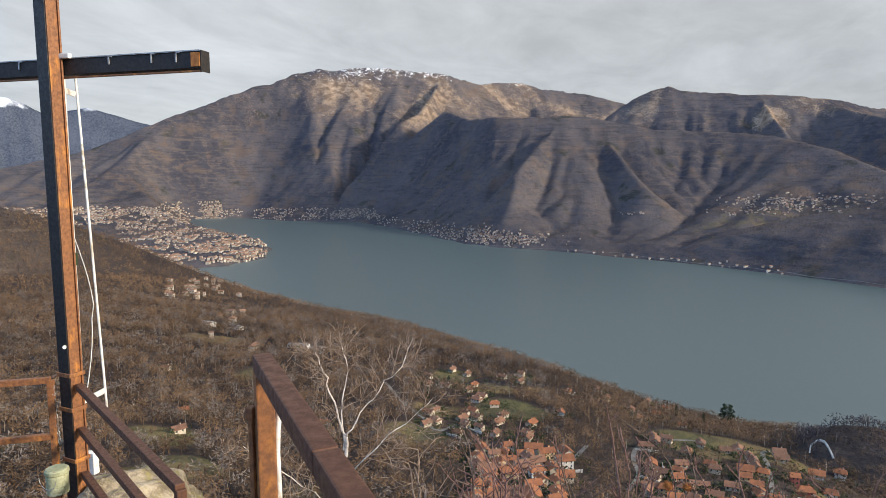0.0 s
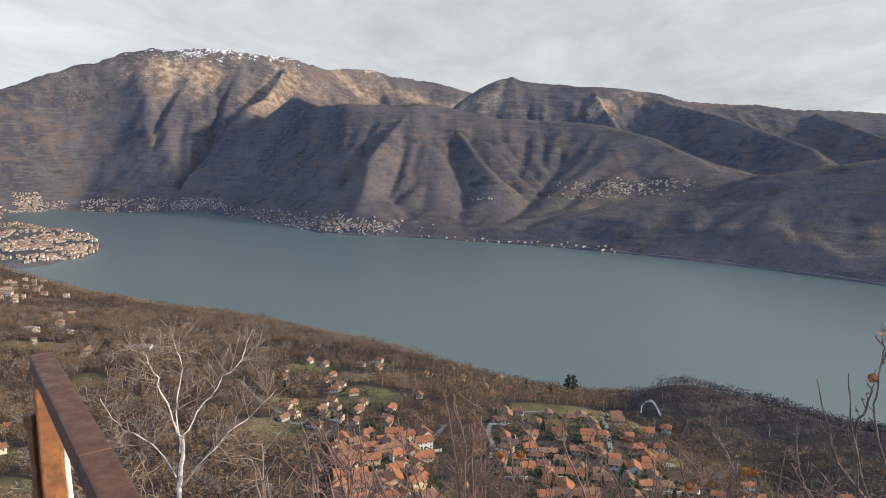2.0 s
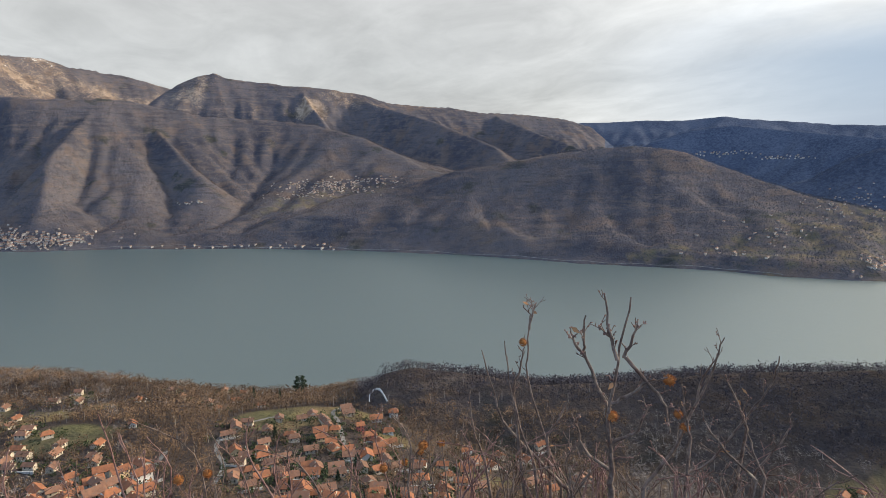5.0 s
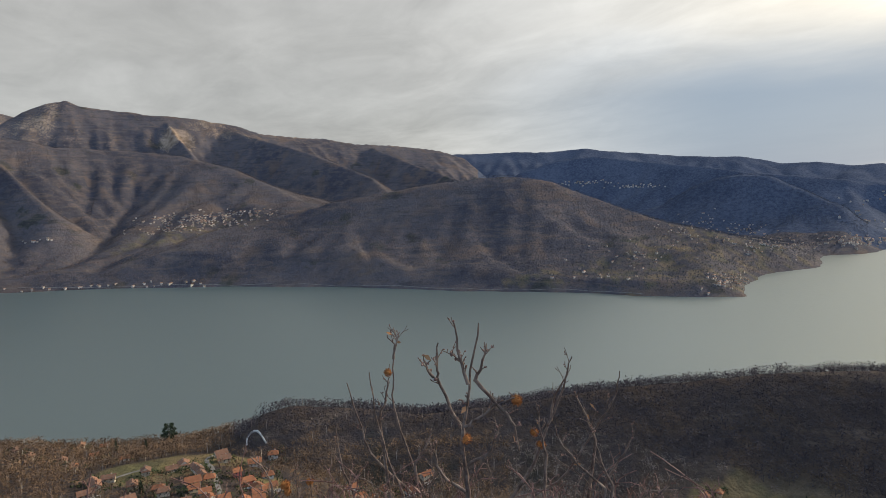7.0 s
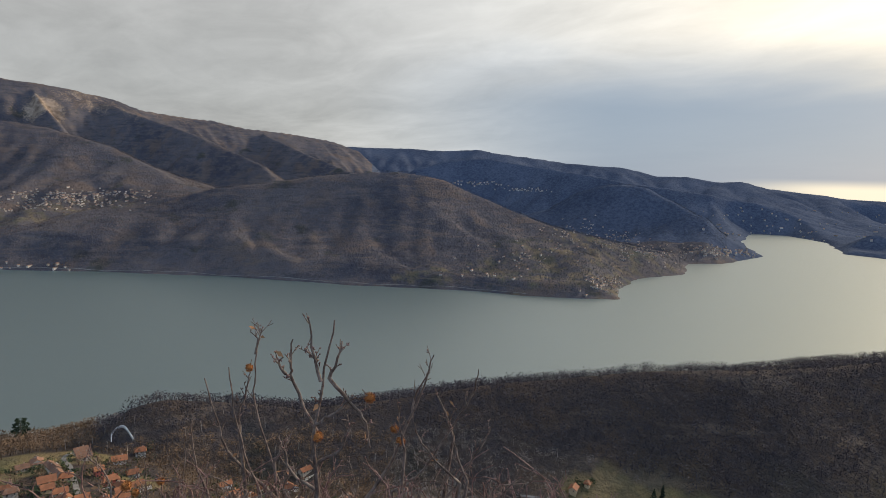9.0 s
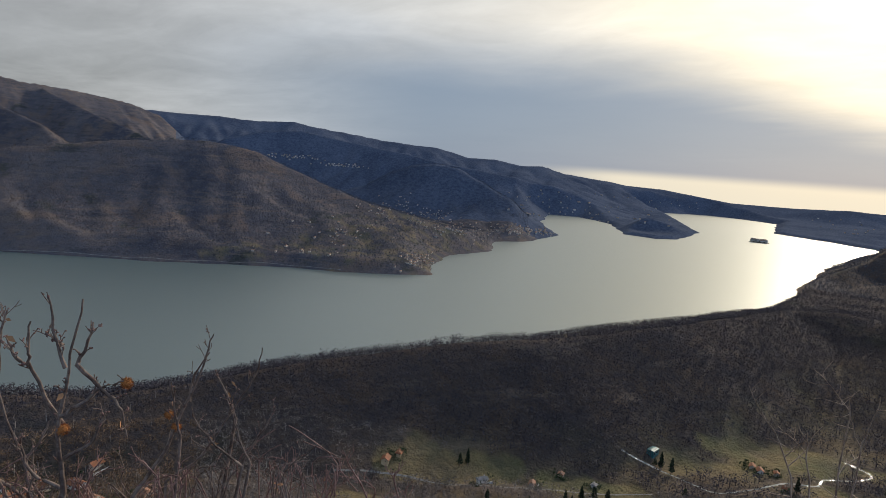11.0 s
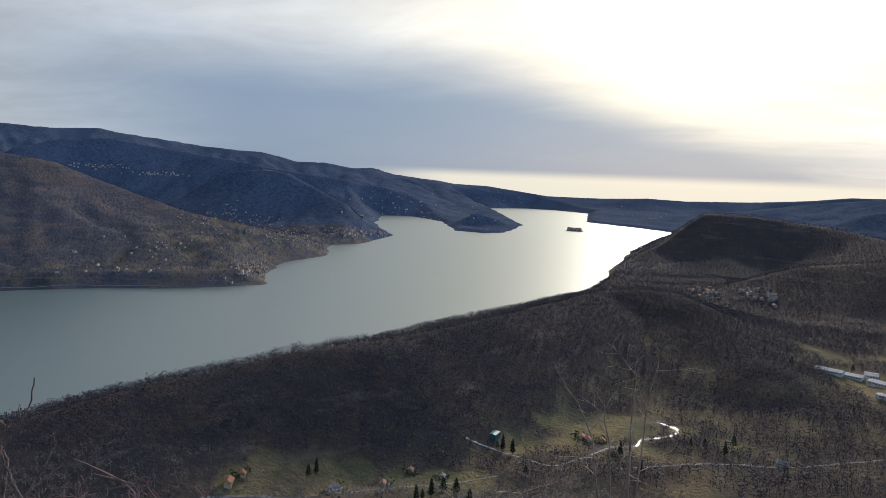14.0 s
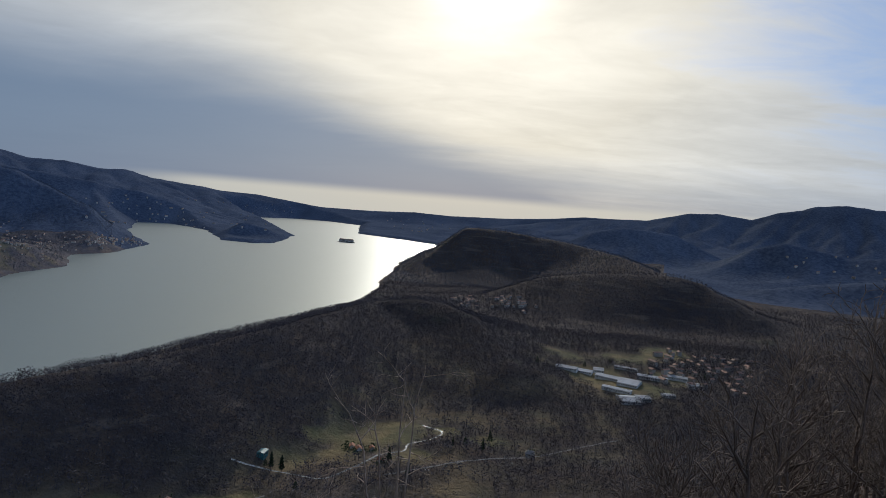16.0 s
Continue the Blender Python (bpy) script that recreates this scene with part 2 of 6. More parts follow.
M_STREAM = surface("stream_water", (0.10, 0.11, 0.11), (0.30, 0.31, 0.31), 0.5, 0.08, relief=0.5, dist=0.2, spec=0.8)
M_CONCRETE = surface("pale_concrete", (0.36, 0.35, 0.32), (0.62, 0.60, 0.56), 0.3, 0.9, stain=(0.25, 0.24, 0.21))
M_ROOFSHEET = surface("white_sheet_roof", (0.13, 0.135, 0.14), (0.40, 0.41, 0.42), 0.15, 0.85, objects=True)


M_TEAL = surface("teal_sheet", (0.02, 0.09, 0.10), (0.06, 0.20, 0.21), 0.8, 0.5, stain=(0.10, 0.16, 0.15))
M_TILE = surface("terracotta_tiles", (0.12, 0.052, 0.030), (0.37, 0.142, 0.066), 0.5, 0.85, objects=True, stain=(0.17, 0.085, 0.05), relief=0.5, dist=0.05)
M_TILE_OLD = surface("old_brown_tiles", (0.10, 0.055, 0.038), (0.28, 0.140, 0.085), 0.5, 0.85, objects=True, stain=(0.12, 0.10, 0.09), relief=0.5, dist=0.05)
M_SLATE = surface("grey_slabs", (0.13, 0.125, 0.12), (0.27, 0.26, 0.25), 0.5, 0.8, objects=True, relief=0.5, dist=0.05)
M_PLASTER = [surface("plaster", a, b_, 0.4, 0.9, objects=True, stain=c_) for a, b_, c_ in (((0.34, 0.29, 0.22), (0.54, 0.48, 0.39), (0.28, 0.24, 0.19)), ((0.46, 0.44, 0.40), (0.66, 0.64, 0.60), (0.38, 0.35, 0.31)),
             ((0.46, 0.34, 0.20), (0.62, 0.48, 0.30), (0.36, 0.28, 0.19)), ((0.30, 0.09, 0.07), (0.42, 0.13, 0.10), (0.25, 0.10, 0.09)))]
M_SHUTTER = surface("dark_shutter", (0.06, 0.045, 0.035), (0.12, 0.10, 0.08), 2.0, 0.7, objects=True)
M_HEDGE = surface("hedge_leaves", (0.018, 0.030, 0.012), (0.060, 0.075, 0.030), 1.5, 0.85, relief=0.0, island=0.55)
M_CAR = surface("car_paint", (0.03, 0.04, 0.05), (0.30, 0.30, 0.30), 0.1, 0.55, objects=True, relief=0.0, spec=0.6)
M_TYRE = surface("tyre_rubber", (0.015, 0.015, 0.015), (0.03, 0.03, 0.03), 2.0, 0.9)


def rust_material(name, body, deep, orange, amount):
    """Weathered paint or steel with rust that gathers in patches and runs."""
    m, n, b = material(name)
    co = n.coord("Object")
    runs = n.vmath("MULTIPLY", co, (9.0, 9.0, 1.4))
    big, fine_, run = n.noise(4.5, 5, 0.65, co), n.noise(46, 5, 0.7, co), n.noise(2.6, 5, 0.65, runs, 0.5)
    c = n.mix(n.ramp(fine_, 0.32, 0.68), body, deep)
    f = n.ramp(n.math("ADD", n.math("MULTIPLY", big, 0.55), n.math("MULTIPLY", run, 0.45)), 0.62 - amount, 0.74 - amount)
    c = n.mix(n.math("MULTIPLY", f, 0.85), c, orange)
    c = n.mix(n.math("MULTIPLY", n.ramp(n.noise(18, 4, 0.7, co), 0.62, 0.72), 0.5), c, (0.035, 0.022, 0.018))
    n.put(b.inputs["Base Color"], c)
    n.put(b.inputs["Roughness"], n.ramp(fine_, 0.2, 0.8, 0.42, 0.75))
    b.inputs["Metallic"].default_value = 0.15
    bump(n, b, n.math("ADD", fine_, n.math("MULTIPLY", f, 0.8)), 0.35, 0.002)
    return m


M_RUST = rust_material("rusty_steel", (0.27, 0.112, 0.042), (0.14, 0.060, 0.028), (0.54, 0.22, 0.040), 0.11)
M_RAIL = rust_material("brown_rail_paint", (0.118, 0.050, 0.027), (0.075, 0.032, 0.019), (0.36, 0.14, 0.035), 0.02)
M_DARKSTEEL = rust_material("black_beam_paint", (0.022, 0.017, 0.015), (0.012, 0.010, 0.010), (0.10, 0.045, 0.02), -0.04)
M_WHITE = surface("white_pole_paint", (0.58, 0.58, 0.56), (0.80, 0.80, 0.78), 4, 0.5, stain=(0.42, 0.36, 0.28))
M_ROCK = surface("lichened_rock", (0.17, 0.135, 0.09), (0.48, 0.41, 0.30), 5, 0.95, relief=0.9, dist=0.03, stain=(0.30, 0.26, 0.10))
M_PAIL = surface("pale_green_tin", (0.26, 0.27, 0.15), (0.40, 0.41, 0.27), 9, 0.55, stain=(0.22, 0.20, 0.12))
M_BIRCH = surface("birch_bark", (0.42, 0.36, 0.31), (0.74, 0.68, 0.61), 7, 0.8, relief=0.4, dist=0.004, stain=(0.10, 0.08, 0.07))
M_BARK = surface("young_chestnut_bark", (0.065, 0.043, 0.034), (0.21, 0.155, 0.122), 14, 0.75, relief=0.5, dist=0.002, stain=(0.07, 0.035, 0.025))
M_REDBARK = surface("reddish_twigs", (0.11, 0.055, 0.045), (0.25, 0.15, 0.125), 14, 0.75, relief=0.4, dist=0.002)
M_PALETWIG = surface("pale_twigs", (0.14, 0.095, 0.07), (0.33, 0.25, 0.19), 9, 0.75, relief=0.3, dist=0.002)
M_OAK = surface("dark_bark", (0.078, 0.061, 0.051), (0.215, 0.168, 0.136), 1.3, 0.9, relief=0.7, dist=0.01)
M_BURR = surface("russet_burr", (0.20, 0.065, 0.018), (0.46, 0.19, 0.055), 40, 0.9, relief=0.3, dist=0.002, island=0.55)
M_LEAF = surface("dry_leaves", (0.16, 0.07, 0.03), (0.40, 0.21, 0.10), 6, 0.85, relief=0.2, dist=0.002, island=0.55)
M_BRACKEN = surface("dead_bracken", (0.090, 0.042, 0.020), (0.300, 0.150, 0.070), 0.6, 0.9, relief=0.0, island=0.4)
M_CHAIN = surface("galvanised_steel", (0.28, 0.28, 0.28), (0.48, 0.48, 0.47), 30, 0.45, metal=0.8)
# rust with the sun's orange put into its colour
M_SUNLIT_RUST = rust_material("sunlit_orange_rust", (0.50, 0.19, 0.035), (0.32, 0.11, 0.025), (0.68, 0.30, 0.06), 0.1)

# ================= the land =================
def lattice(x, y, seed):
    """Smooth gradient noise on arrays, about -1 to 1."""
    rng = np.random.default_rng(seed)
    perm = rng.permutation(256)
    ang = rng.random(256) * 2 * np.pi
    gx, gy = np.cos(ang), np.sin(ang)
    xi, yi = np.floor(x).astype(int), np.floor(y).astype(int)
    fx, fy = x - xi, y - yi
    u, v = fx * fx * fx * (fx * (fx * 6 - 15) + 10), fy * fy * fy * (fy * (fy * 6 - 15) + 10)

    def corner(i, j):
        k = perm[(perm[(xi + i) & 255] + yi + j) & 255]
        return gx[k] * (fx - i) + gy[k] * (fy - j)
    a, b = corner(0, 0), corner(1, 0)
    c, d = corner(0, 1), corner(1, 1)
    return 1.5 * ((a + u * (b - a)) * (1 - v) + (c + u * (d - c)) * v)


def fbm(x, y, size, octaves=4, seed=1, ridged=False):
    out, amp, tot = 0.0, 1.0, 0.0
    for o in range(octaves):
        s = lattice(x / size * 2 ** o + 7.3 * o, y / size * 2 ** o - 3.1 * o, seed + o)
        out = out + amp * ((1 - 2 * np.abs(s)) if ridged else s)
        tot += amp
        amp *= 0.5
    return out / tot


def smooth(x, a, b):
    t = np.clip((x - a) / (b - a), 0, 1)
    return t * t * (3 - 2 * t)


# The shore, as bearing and distance from the viewpoint.
SHORE_EAST = [(76.5, 4700), (72.1, 4366), (74.1, 3750), (76.1, 2776), (74.6, 2330), (72.7, 2266), (70.3, 2323), (69, 2819), (66.2, 3130), (63.7, 3118),
              (63, 2552), (64.6, 2010), (61.8, 1746), (59.1, 1687), (59, 1480), (55.1, 1338), (53.8, 1190), (53.6, 1075), (50.4, 1051), (45.8, 1048),
              (40.9, 1074), (36, 1085), (29.9, 1105), (25.8, 1140), (20.8, 1190), (14.8, 1252), (8.6, 1320), (0.2, 1426), (-9.2, 1562), (-14.2, 1624),
              (-17.7, 1705), (-21.2, 1957), (-24.2, 2252), (-27.2, 2555), (-33.1, 2695), (-37.5, 2965), (-41.5, 2942), (-41.1, 2389), (-39.6, 2191),
              (-36.2, 1892), (-35, 1656), (-35.8, 1487), (-38.8, 1370), (-43.2, 1347)]
SHORE_WEST = [(-43.9, 1310), (-38, 1080), (-35, 950), (-27, 760), (-20, 690), (-14, 610), (-9, 560), (0, 500), (9, 480), (15, 520), (27, 500),
              (40, 560), (56, 640), (64, 710), (74, 840), (80, 1000), (83.5, 1290), (84, 1440), (85.6, 1900), (87.6, 2450), (90, 2650), (88.5, 2860),
              (85.2, 3070), (81.6, 3296), (81.8, 4300), (79, 4600)]
LAKE = np.array([polar(a, r)[:2] for a, r in SHORE_EAST + SHORE_WEST])

# Crest lines: how far the slope reaches, then bearing, elevation angle from the eye, distance.
CRESTS = []


def ridge(reach, *points):
    CRESTS.append((reach, points))


# the high range over the far end of the lake, and its spurs
ridge(520, (-62, 0.6, 3400), (-54.3, 0.6, 3400), (-48.9, 1.95, 3400), (-46.9, 2.8, 3400), (-44.8, 3.8, 3400), (-42.7, 4.75, 3400), (-39.2, 6.1, 3450), (-37.4, 7.05, 3450), (-36.1, 7.65, 3450), (-34.8, 7.6, 3480),
      (-32.8, 8.5, 3500), (-30.4, 9.0, 3500), (-29.3, 8.8, 3500), (-28.1, 9.05, 3500), (-25.2, 9.15, 3500), (-23.2, 8.9, 3500), (-20.1, 8.7, 3500), (-17.8, 8.05, 3550), (-16.8, 7.8, 3600), (-15.4, 7.95, 3700),
      (-12.9, 7.85, 3750), (-11.5, 7.35, 3750), (-9.6, 7.1, 3800), (-7.2, 6.7, 3800), (-4.3, 5.9, 3800))
ridge(230, (-29, 8.8, 3480), (-31, 6.0, 3280), (-33.9, 2.8, 3080), (-36.8, -0.6, 3060))
ridge(200, (-34.7, 7.5, 3460), (-36.6, 5.0, 3300), (-39.4, 2.2, 3180), (-42.1, -0.6, 3150))
ridge(220, (-20.1, 8.4, 3480), (-22.2, 5.4, 3080), (-24.2, 4.5, 2880), (-27.0, 1.6, 2740), (-28.8, -1.4, 2680))
# the broad wooded mountain before it
ridge(400, (-19.8, 5.6, 2850), (-18.4, 5.1, 2600), (-16.8, 5.1, 2480), (-14.4, 5.05, 2400), (-11.4, 5.05, 2370), (-9.5, 5.1, 2350), (-7.6, 4.95, 2350), (-5.7, 4.55, 2350), (-3.9, 4.2, 2350), (-2.1, 3.8, 2370), (1.4, 3.6, 2390),
      (4.0, 3.4, 2390), (6.8, 3.05, 2350), (8.8, 2.5, 2280), (10.8, 1.9, 2220), (13.5, 0.6, 2100), (16.1, -0.9, 1950))
ridge(150, (-9.5, 5.0, 2350), (-11.2, 3.3, 2190), (-12.9, 1.3, 2030), (-14.8, -1.3, 1880))
ridge(140, (-16.8, 5.0, 2480), (-18.8, 3.2, 2330), (-20.6, 0.6, 2220), (-22.0, -2.2, 2140))
ridge(140, (-6.6, 4.4, 2340), (-5.6, 2.6, 2190), (-4.3, 0.8, 2040), (-2.4, -1.4, 1880))
# the second range with its bare scar
ridge(430, (-4.6, 5.9, 3300), (-3.5, 6.55, 3300), (-2.2, 7.05, 3300), (-1.1, 7.25, 3300), (-0.3, 6.95, 3300), (2.2, 6.55, 3300), (3.4, 6.5, 3300), (5.5, 6.25, 3300), (7.3, 6.15, 3300), (8.8, 5.95, 3300),
      (11.0, 5.55, 3320), (13.4, 4.82, 3400), (15.4, 4.6, 3430), (18.3, 4.4, 3500), (21.2, 3.9, 3550), (23.6, 3.75, 3600), (26.0, 3.5, 3650), (28.3, 3.15, 3700), (30.6, 2.4, 3750), (32.5, 0.7, 3750))
ridge(200, (5.8, 6.1, 3280), (6.6, 4.6, 3100), (7.6, 3.2, 2950))
ridge(260, (10.5, 5.2, 3250), (14.9, 3.9, 3000), (17.8, 2.95, 2800), (20.3, 1.85, 2700), (22.3, 1.0, 2600), (23.5, -0.2, 2450))
ridge(220, (22.5, 3.6, 3500), (25.2, 2.4, 3200), (28.0, 1.3, 3000), (30.6, 0.3, 2850))
# the round wooded hill over the near shore of that bank
ridge(260, (10, -2.9, 1600), (13.6, -2.2, 1600), (16.4, -1.75, 1590), (18.9, -1.05, 1580), (22.8, -0.6, 1560), (26.1, 0.05, 1550), (28.7, 0.4, 1550), (31.2, 0.68, 1550), (33.6, 0.78, 1550), (36.3, 0.55, 1550),
      (38.3, 0.1, 1550), (40.1, -0.7, 1550), (42.0, -1.45, 1540), (44.4, -2.4, 1530), (47.4, -3.5, 1500))
ridge(200, (47.2, -2.1, 2150), (48.2, -1.5, 2150), (49.6, -0.7, 2150), (51.5, 0.02, 2150), (53.4, 0.3, 2150), (55.4, 0.12, 2140), (57.3, -0.85, 2120), (59.3, -1.95, 2050), (62.1, -3.0, 2000))
# far ranges to the south
ridge(600, (27.5, 2.6, 4300), (29.8, 2.85, 4300), (31.7, 2.8, 4300), (35.1, 2.85, 4300), (38.0, 2.75, 4300), (41.0, 2.95, 4300), (43.0, 2.6, 4300), (46.0, 2.3, 4350), (48.5, 2.0, 4400), (51.4, 1.8, 4400), (53.4, 1.75, 4400),
      (56.3, 1.08, 4400), (58.6, 1.1, 4400), (60.9, 0.72, 4400), (62.7, 0.82, 4400), (64.5, 0.33, 4450), (66.6, 0.1, 4500), (68.7, -0.1, 4550), (70.9, -0.45, 4600))
ridge(260, (35.6, 1.1, 3650), (38.6, 1.95, 3700), (41.5, 2.25, 3750), (46.0, 1.6, 3650), (51.0, 0.95, 3450), (53.4, 0.5, 3350), (57, 0.1, 3300), (61, -0.4, 3250), (65, -1.0, 3350))
ridge(60, (70.2, -3.3, 2560), (72, -2.75, 2560), (73.5, -3.1, 2560))
# the headland on the near bank and the dark hill behind the valley
ridge(210, (84.6, -6.9, 1560), (86.8, -5.3, 1600), (87.7, -4.25, 1650), (89.1, -2.9, 1700), (90.1, -2.25, 1720), (91.0, -1.9, 1740), (93.0, -1.82, 1750), (95.0, -1.9, 1750), (97.5, -2.2, 1750), (99.9, -2.45, 1740), (102.4, -2.9, 1700), (104.7, -3.3, 1600), (108, -4.4, 1450))
ridge(150, (92.0, -8.0, 1180), (94.5, -7.1, 1170), (97.8, -5.75, 1160), (102.5, -4.85, 1150), (108.0, -4.4, 1150), (109.7, -4.45, 1150), (111.0, -4.75, 1150), (112.4, -5.45, 1130), (115.7, -6.8, 1100), (117.4, -7.6, 1080), (119.4, -8.6, 1050))
ridge(300, (98, -2.9, 2450), (100.4, -2.2, 2450), (102.2, -1.3, 2450), (104.5, -0.78, 2450), (106.3, -0.8, 2450), (108.9, -1.05, 2450), (111.2, -2.1, 2400), (114, -3.2, 2350))
ridge(260, (110.5, -4.4, 1950), (112.4, -3.4, 2000), (114.1, -2.3, 2050), (115.2, -1.4, 2100), (117.0, -0.9, 2100), (118.9, -1.15, 2100), (121.4, -1.7, 2100), (128, -1.0, 2100))
ridge(220, (113.5, -6.2, 1500), (116.5, -4.6, 1560), (119.5, -3.9, 1600), (124, -3.0, 1600))
ridge(500, (99, -0.7, 4300), (103.5, -0.1, 4300), (106.6, 0.03, 4300), (107.7, 0.33, 4300), (109.8, 0.88, 4300), (112.1, 1.0, 4300), (114.5, 0.73, 4300), (116.4, 1.45, 4300), (117.9, 1.75, 4300), (118.9, 2.12, 4300), (120.9, 2.32, 4300), (126, 1.8, 4300), (140, 2.5, 4300))
ridge(300, (-66, 5.0, 4800), (-57, 5.4, 4800), (-53.9, 5.8, 4800), (-52.6, 5.3, 4800), (-51.2, 4.6, 4800), (-48.6, 5.3, 4800), (-47.1, 4.9, 4800), (-44.5, 4.2, 4800), (-40, 3.0, 4800))
ridge(300, (70, -0.3, 4880), (73, -0.4, 4880), (75.4, -0.7, 4880), (78.2, -1.05, 4880), (82.8, -1.05, 4880), (86.6, -0.88, 4880), (89.5, -0.97, 4880), (92.5, -0.88, 4880), (94.4, -0.82, 4880), (98.3, -0.52, 4880), (101.2, -0.15, 4880), (104, -0.1, 4880))
# the long wooded ridge below, and the slope above the town
ridge(75, (10.2, -20.3, 375), (11.2, -19.4, 370), (12.2, -18.5, 365), (14.8, -18.3, 365), (20.3, -19.0, 365), (25.7, -19.8, 358), (29.7, -19.6, 360), (33.8, -19.2, 365), (43.0, -17.6, 385), (50.5, -16.4, 405), (57.4, -15.2, 425), (64.2, -14.2, 450),
      (70.3, -13.0, 500), (74.2, -11.9, 540), (77.7, -10.8, 610), (80, -10.1, 670), (83.5, -8.95, 830), (87.3, -8.55, 825), (89.5, -8.7, 810), (92.3, -9.7, 760), (94.1, -11.3, 680), (96.0, -13.2, 600))
ridge(140, (80, -10.9, 690), (83.5, -9.5, 830), (87.3, -8.9, 835), (90, -9.4, 800), (92.5, -10.4, 760), (94.3, -11.9, 690))
ridge(120, (-44.2, -7.9, 1250), (-47.2, -4.9, 1060), (-51, -3.2, 1000), (-54.5, -2.2, 960), (-60, -1.2, 950), (-72, -0.5, 950))
# The near hillside: heights by bearing (rows) and distance (columns).
NEAR_R = [2, 8, 30, 90, 200, 330, 500, 800, 1300]
NEAR_Z = {-75: (178, 177, 168, 150, 135, 118, 96, 70, 40), -52: (178.3, 175, 160, 128, 96, 80, 76, 70, 45), -35: (178.3, 173, 150, 116, 82, 62, 52, 31, 0),
          -15: (178.3, 172, 150, 112, 76, 57, 38, 4, 0), 5: (178.3, 172, 148, 108, 74, 52, 8, 0, 0), 25: (178.3, 172, 148, 108, 64, 26, 4, 0, 0),
          50: (178.3, 172, 148, 105, 52, 15, 6, 2, 0), 75: (178.3, 172, 150, 108, 56, 18, 10, 6, 0), 95: (178.3, 173, 153, 112, 60, 25, 17, 15, 20),
          110: (178.3, 175, 160, 128, 76, 36, 22, 22, 30), 122: (178.3, 176, 168, 152, 112, 66, 42, 30, 40), 150: (178.4, 178, 180, 184, 190, 205, 220, 250, 290),
          215: (178.4, 178.5, 182, 190, 200, 215, 230, 260, 310), 270: (178, 178, 176, 168, 155, 140, 120, 90, 60), 285: (178, 177, 168, 150, 135, 118, 96, 70, 40)}
NEAR_AZ = sorted(NEAR_Z)
NEAR_TABLE = np.array([NEAR_Z[a] for a in NEAR_AZ], float)


def lake_distance(x, y):
    """Metres from the shore: positive on land, negative on the lake."""
    best = np.full(x.shape, 1e9)
    inside = np.zeros(x.shape, bool)
    for (x0, y0), (x1, y1) in zip(LAKE, np.roll(LAKE, -1, 0)):
        dx, dy = x1 - x0, y1 - y0
        t = np.clip(((x - x0) * dx + (y - y0) * dy) / (dx * dx + dy * dy), 0, 1)
        best = np.minimum(best, (x - x0 - t * dx) ** 2 + (y - y0 - t * dy) ** 2)
        if y0 != y1:
            inside ^= ((y0 > y) != (y1 > y)) & (x < dx * (y - y0) / dy + x0)
    return np.where(inside, -1, 1) * np.sqrt(best)


def near_height(az, r):
    lr = np.log(np.clip(r, 2, 1300))
    kr = np.log(NEAR_R)
    i = np.clip(np.searchsorted(kr, lr) - 1, 0, len(kr) - 2)
    fr = (lr - kr[i]) / (kr[i + 1] - kr[i])
    a = np.mod(az + 75, 360) - 75
    j = np.clip(np.searchsorted(NEAR_AZ, a) - 1, 0, len(NEAR_AZ) - 2)
    ka = np.array(NEAR_AZ, float)
    fa = smooth(a, ka[j], ka[j + 1])
    z0 = NEAR_TABLE[j, i] * (1 - fr) + NEAR_TABLE[j, i + 1] * fr
    z1 = NEAR_TABLE[j + 1, i] * (1 - fr) + NEAR_TABLE[j + 1, i + 1] * fr
    return z0 * (1 - fa) + z1 * fa


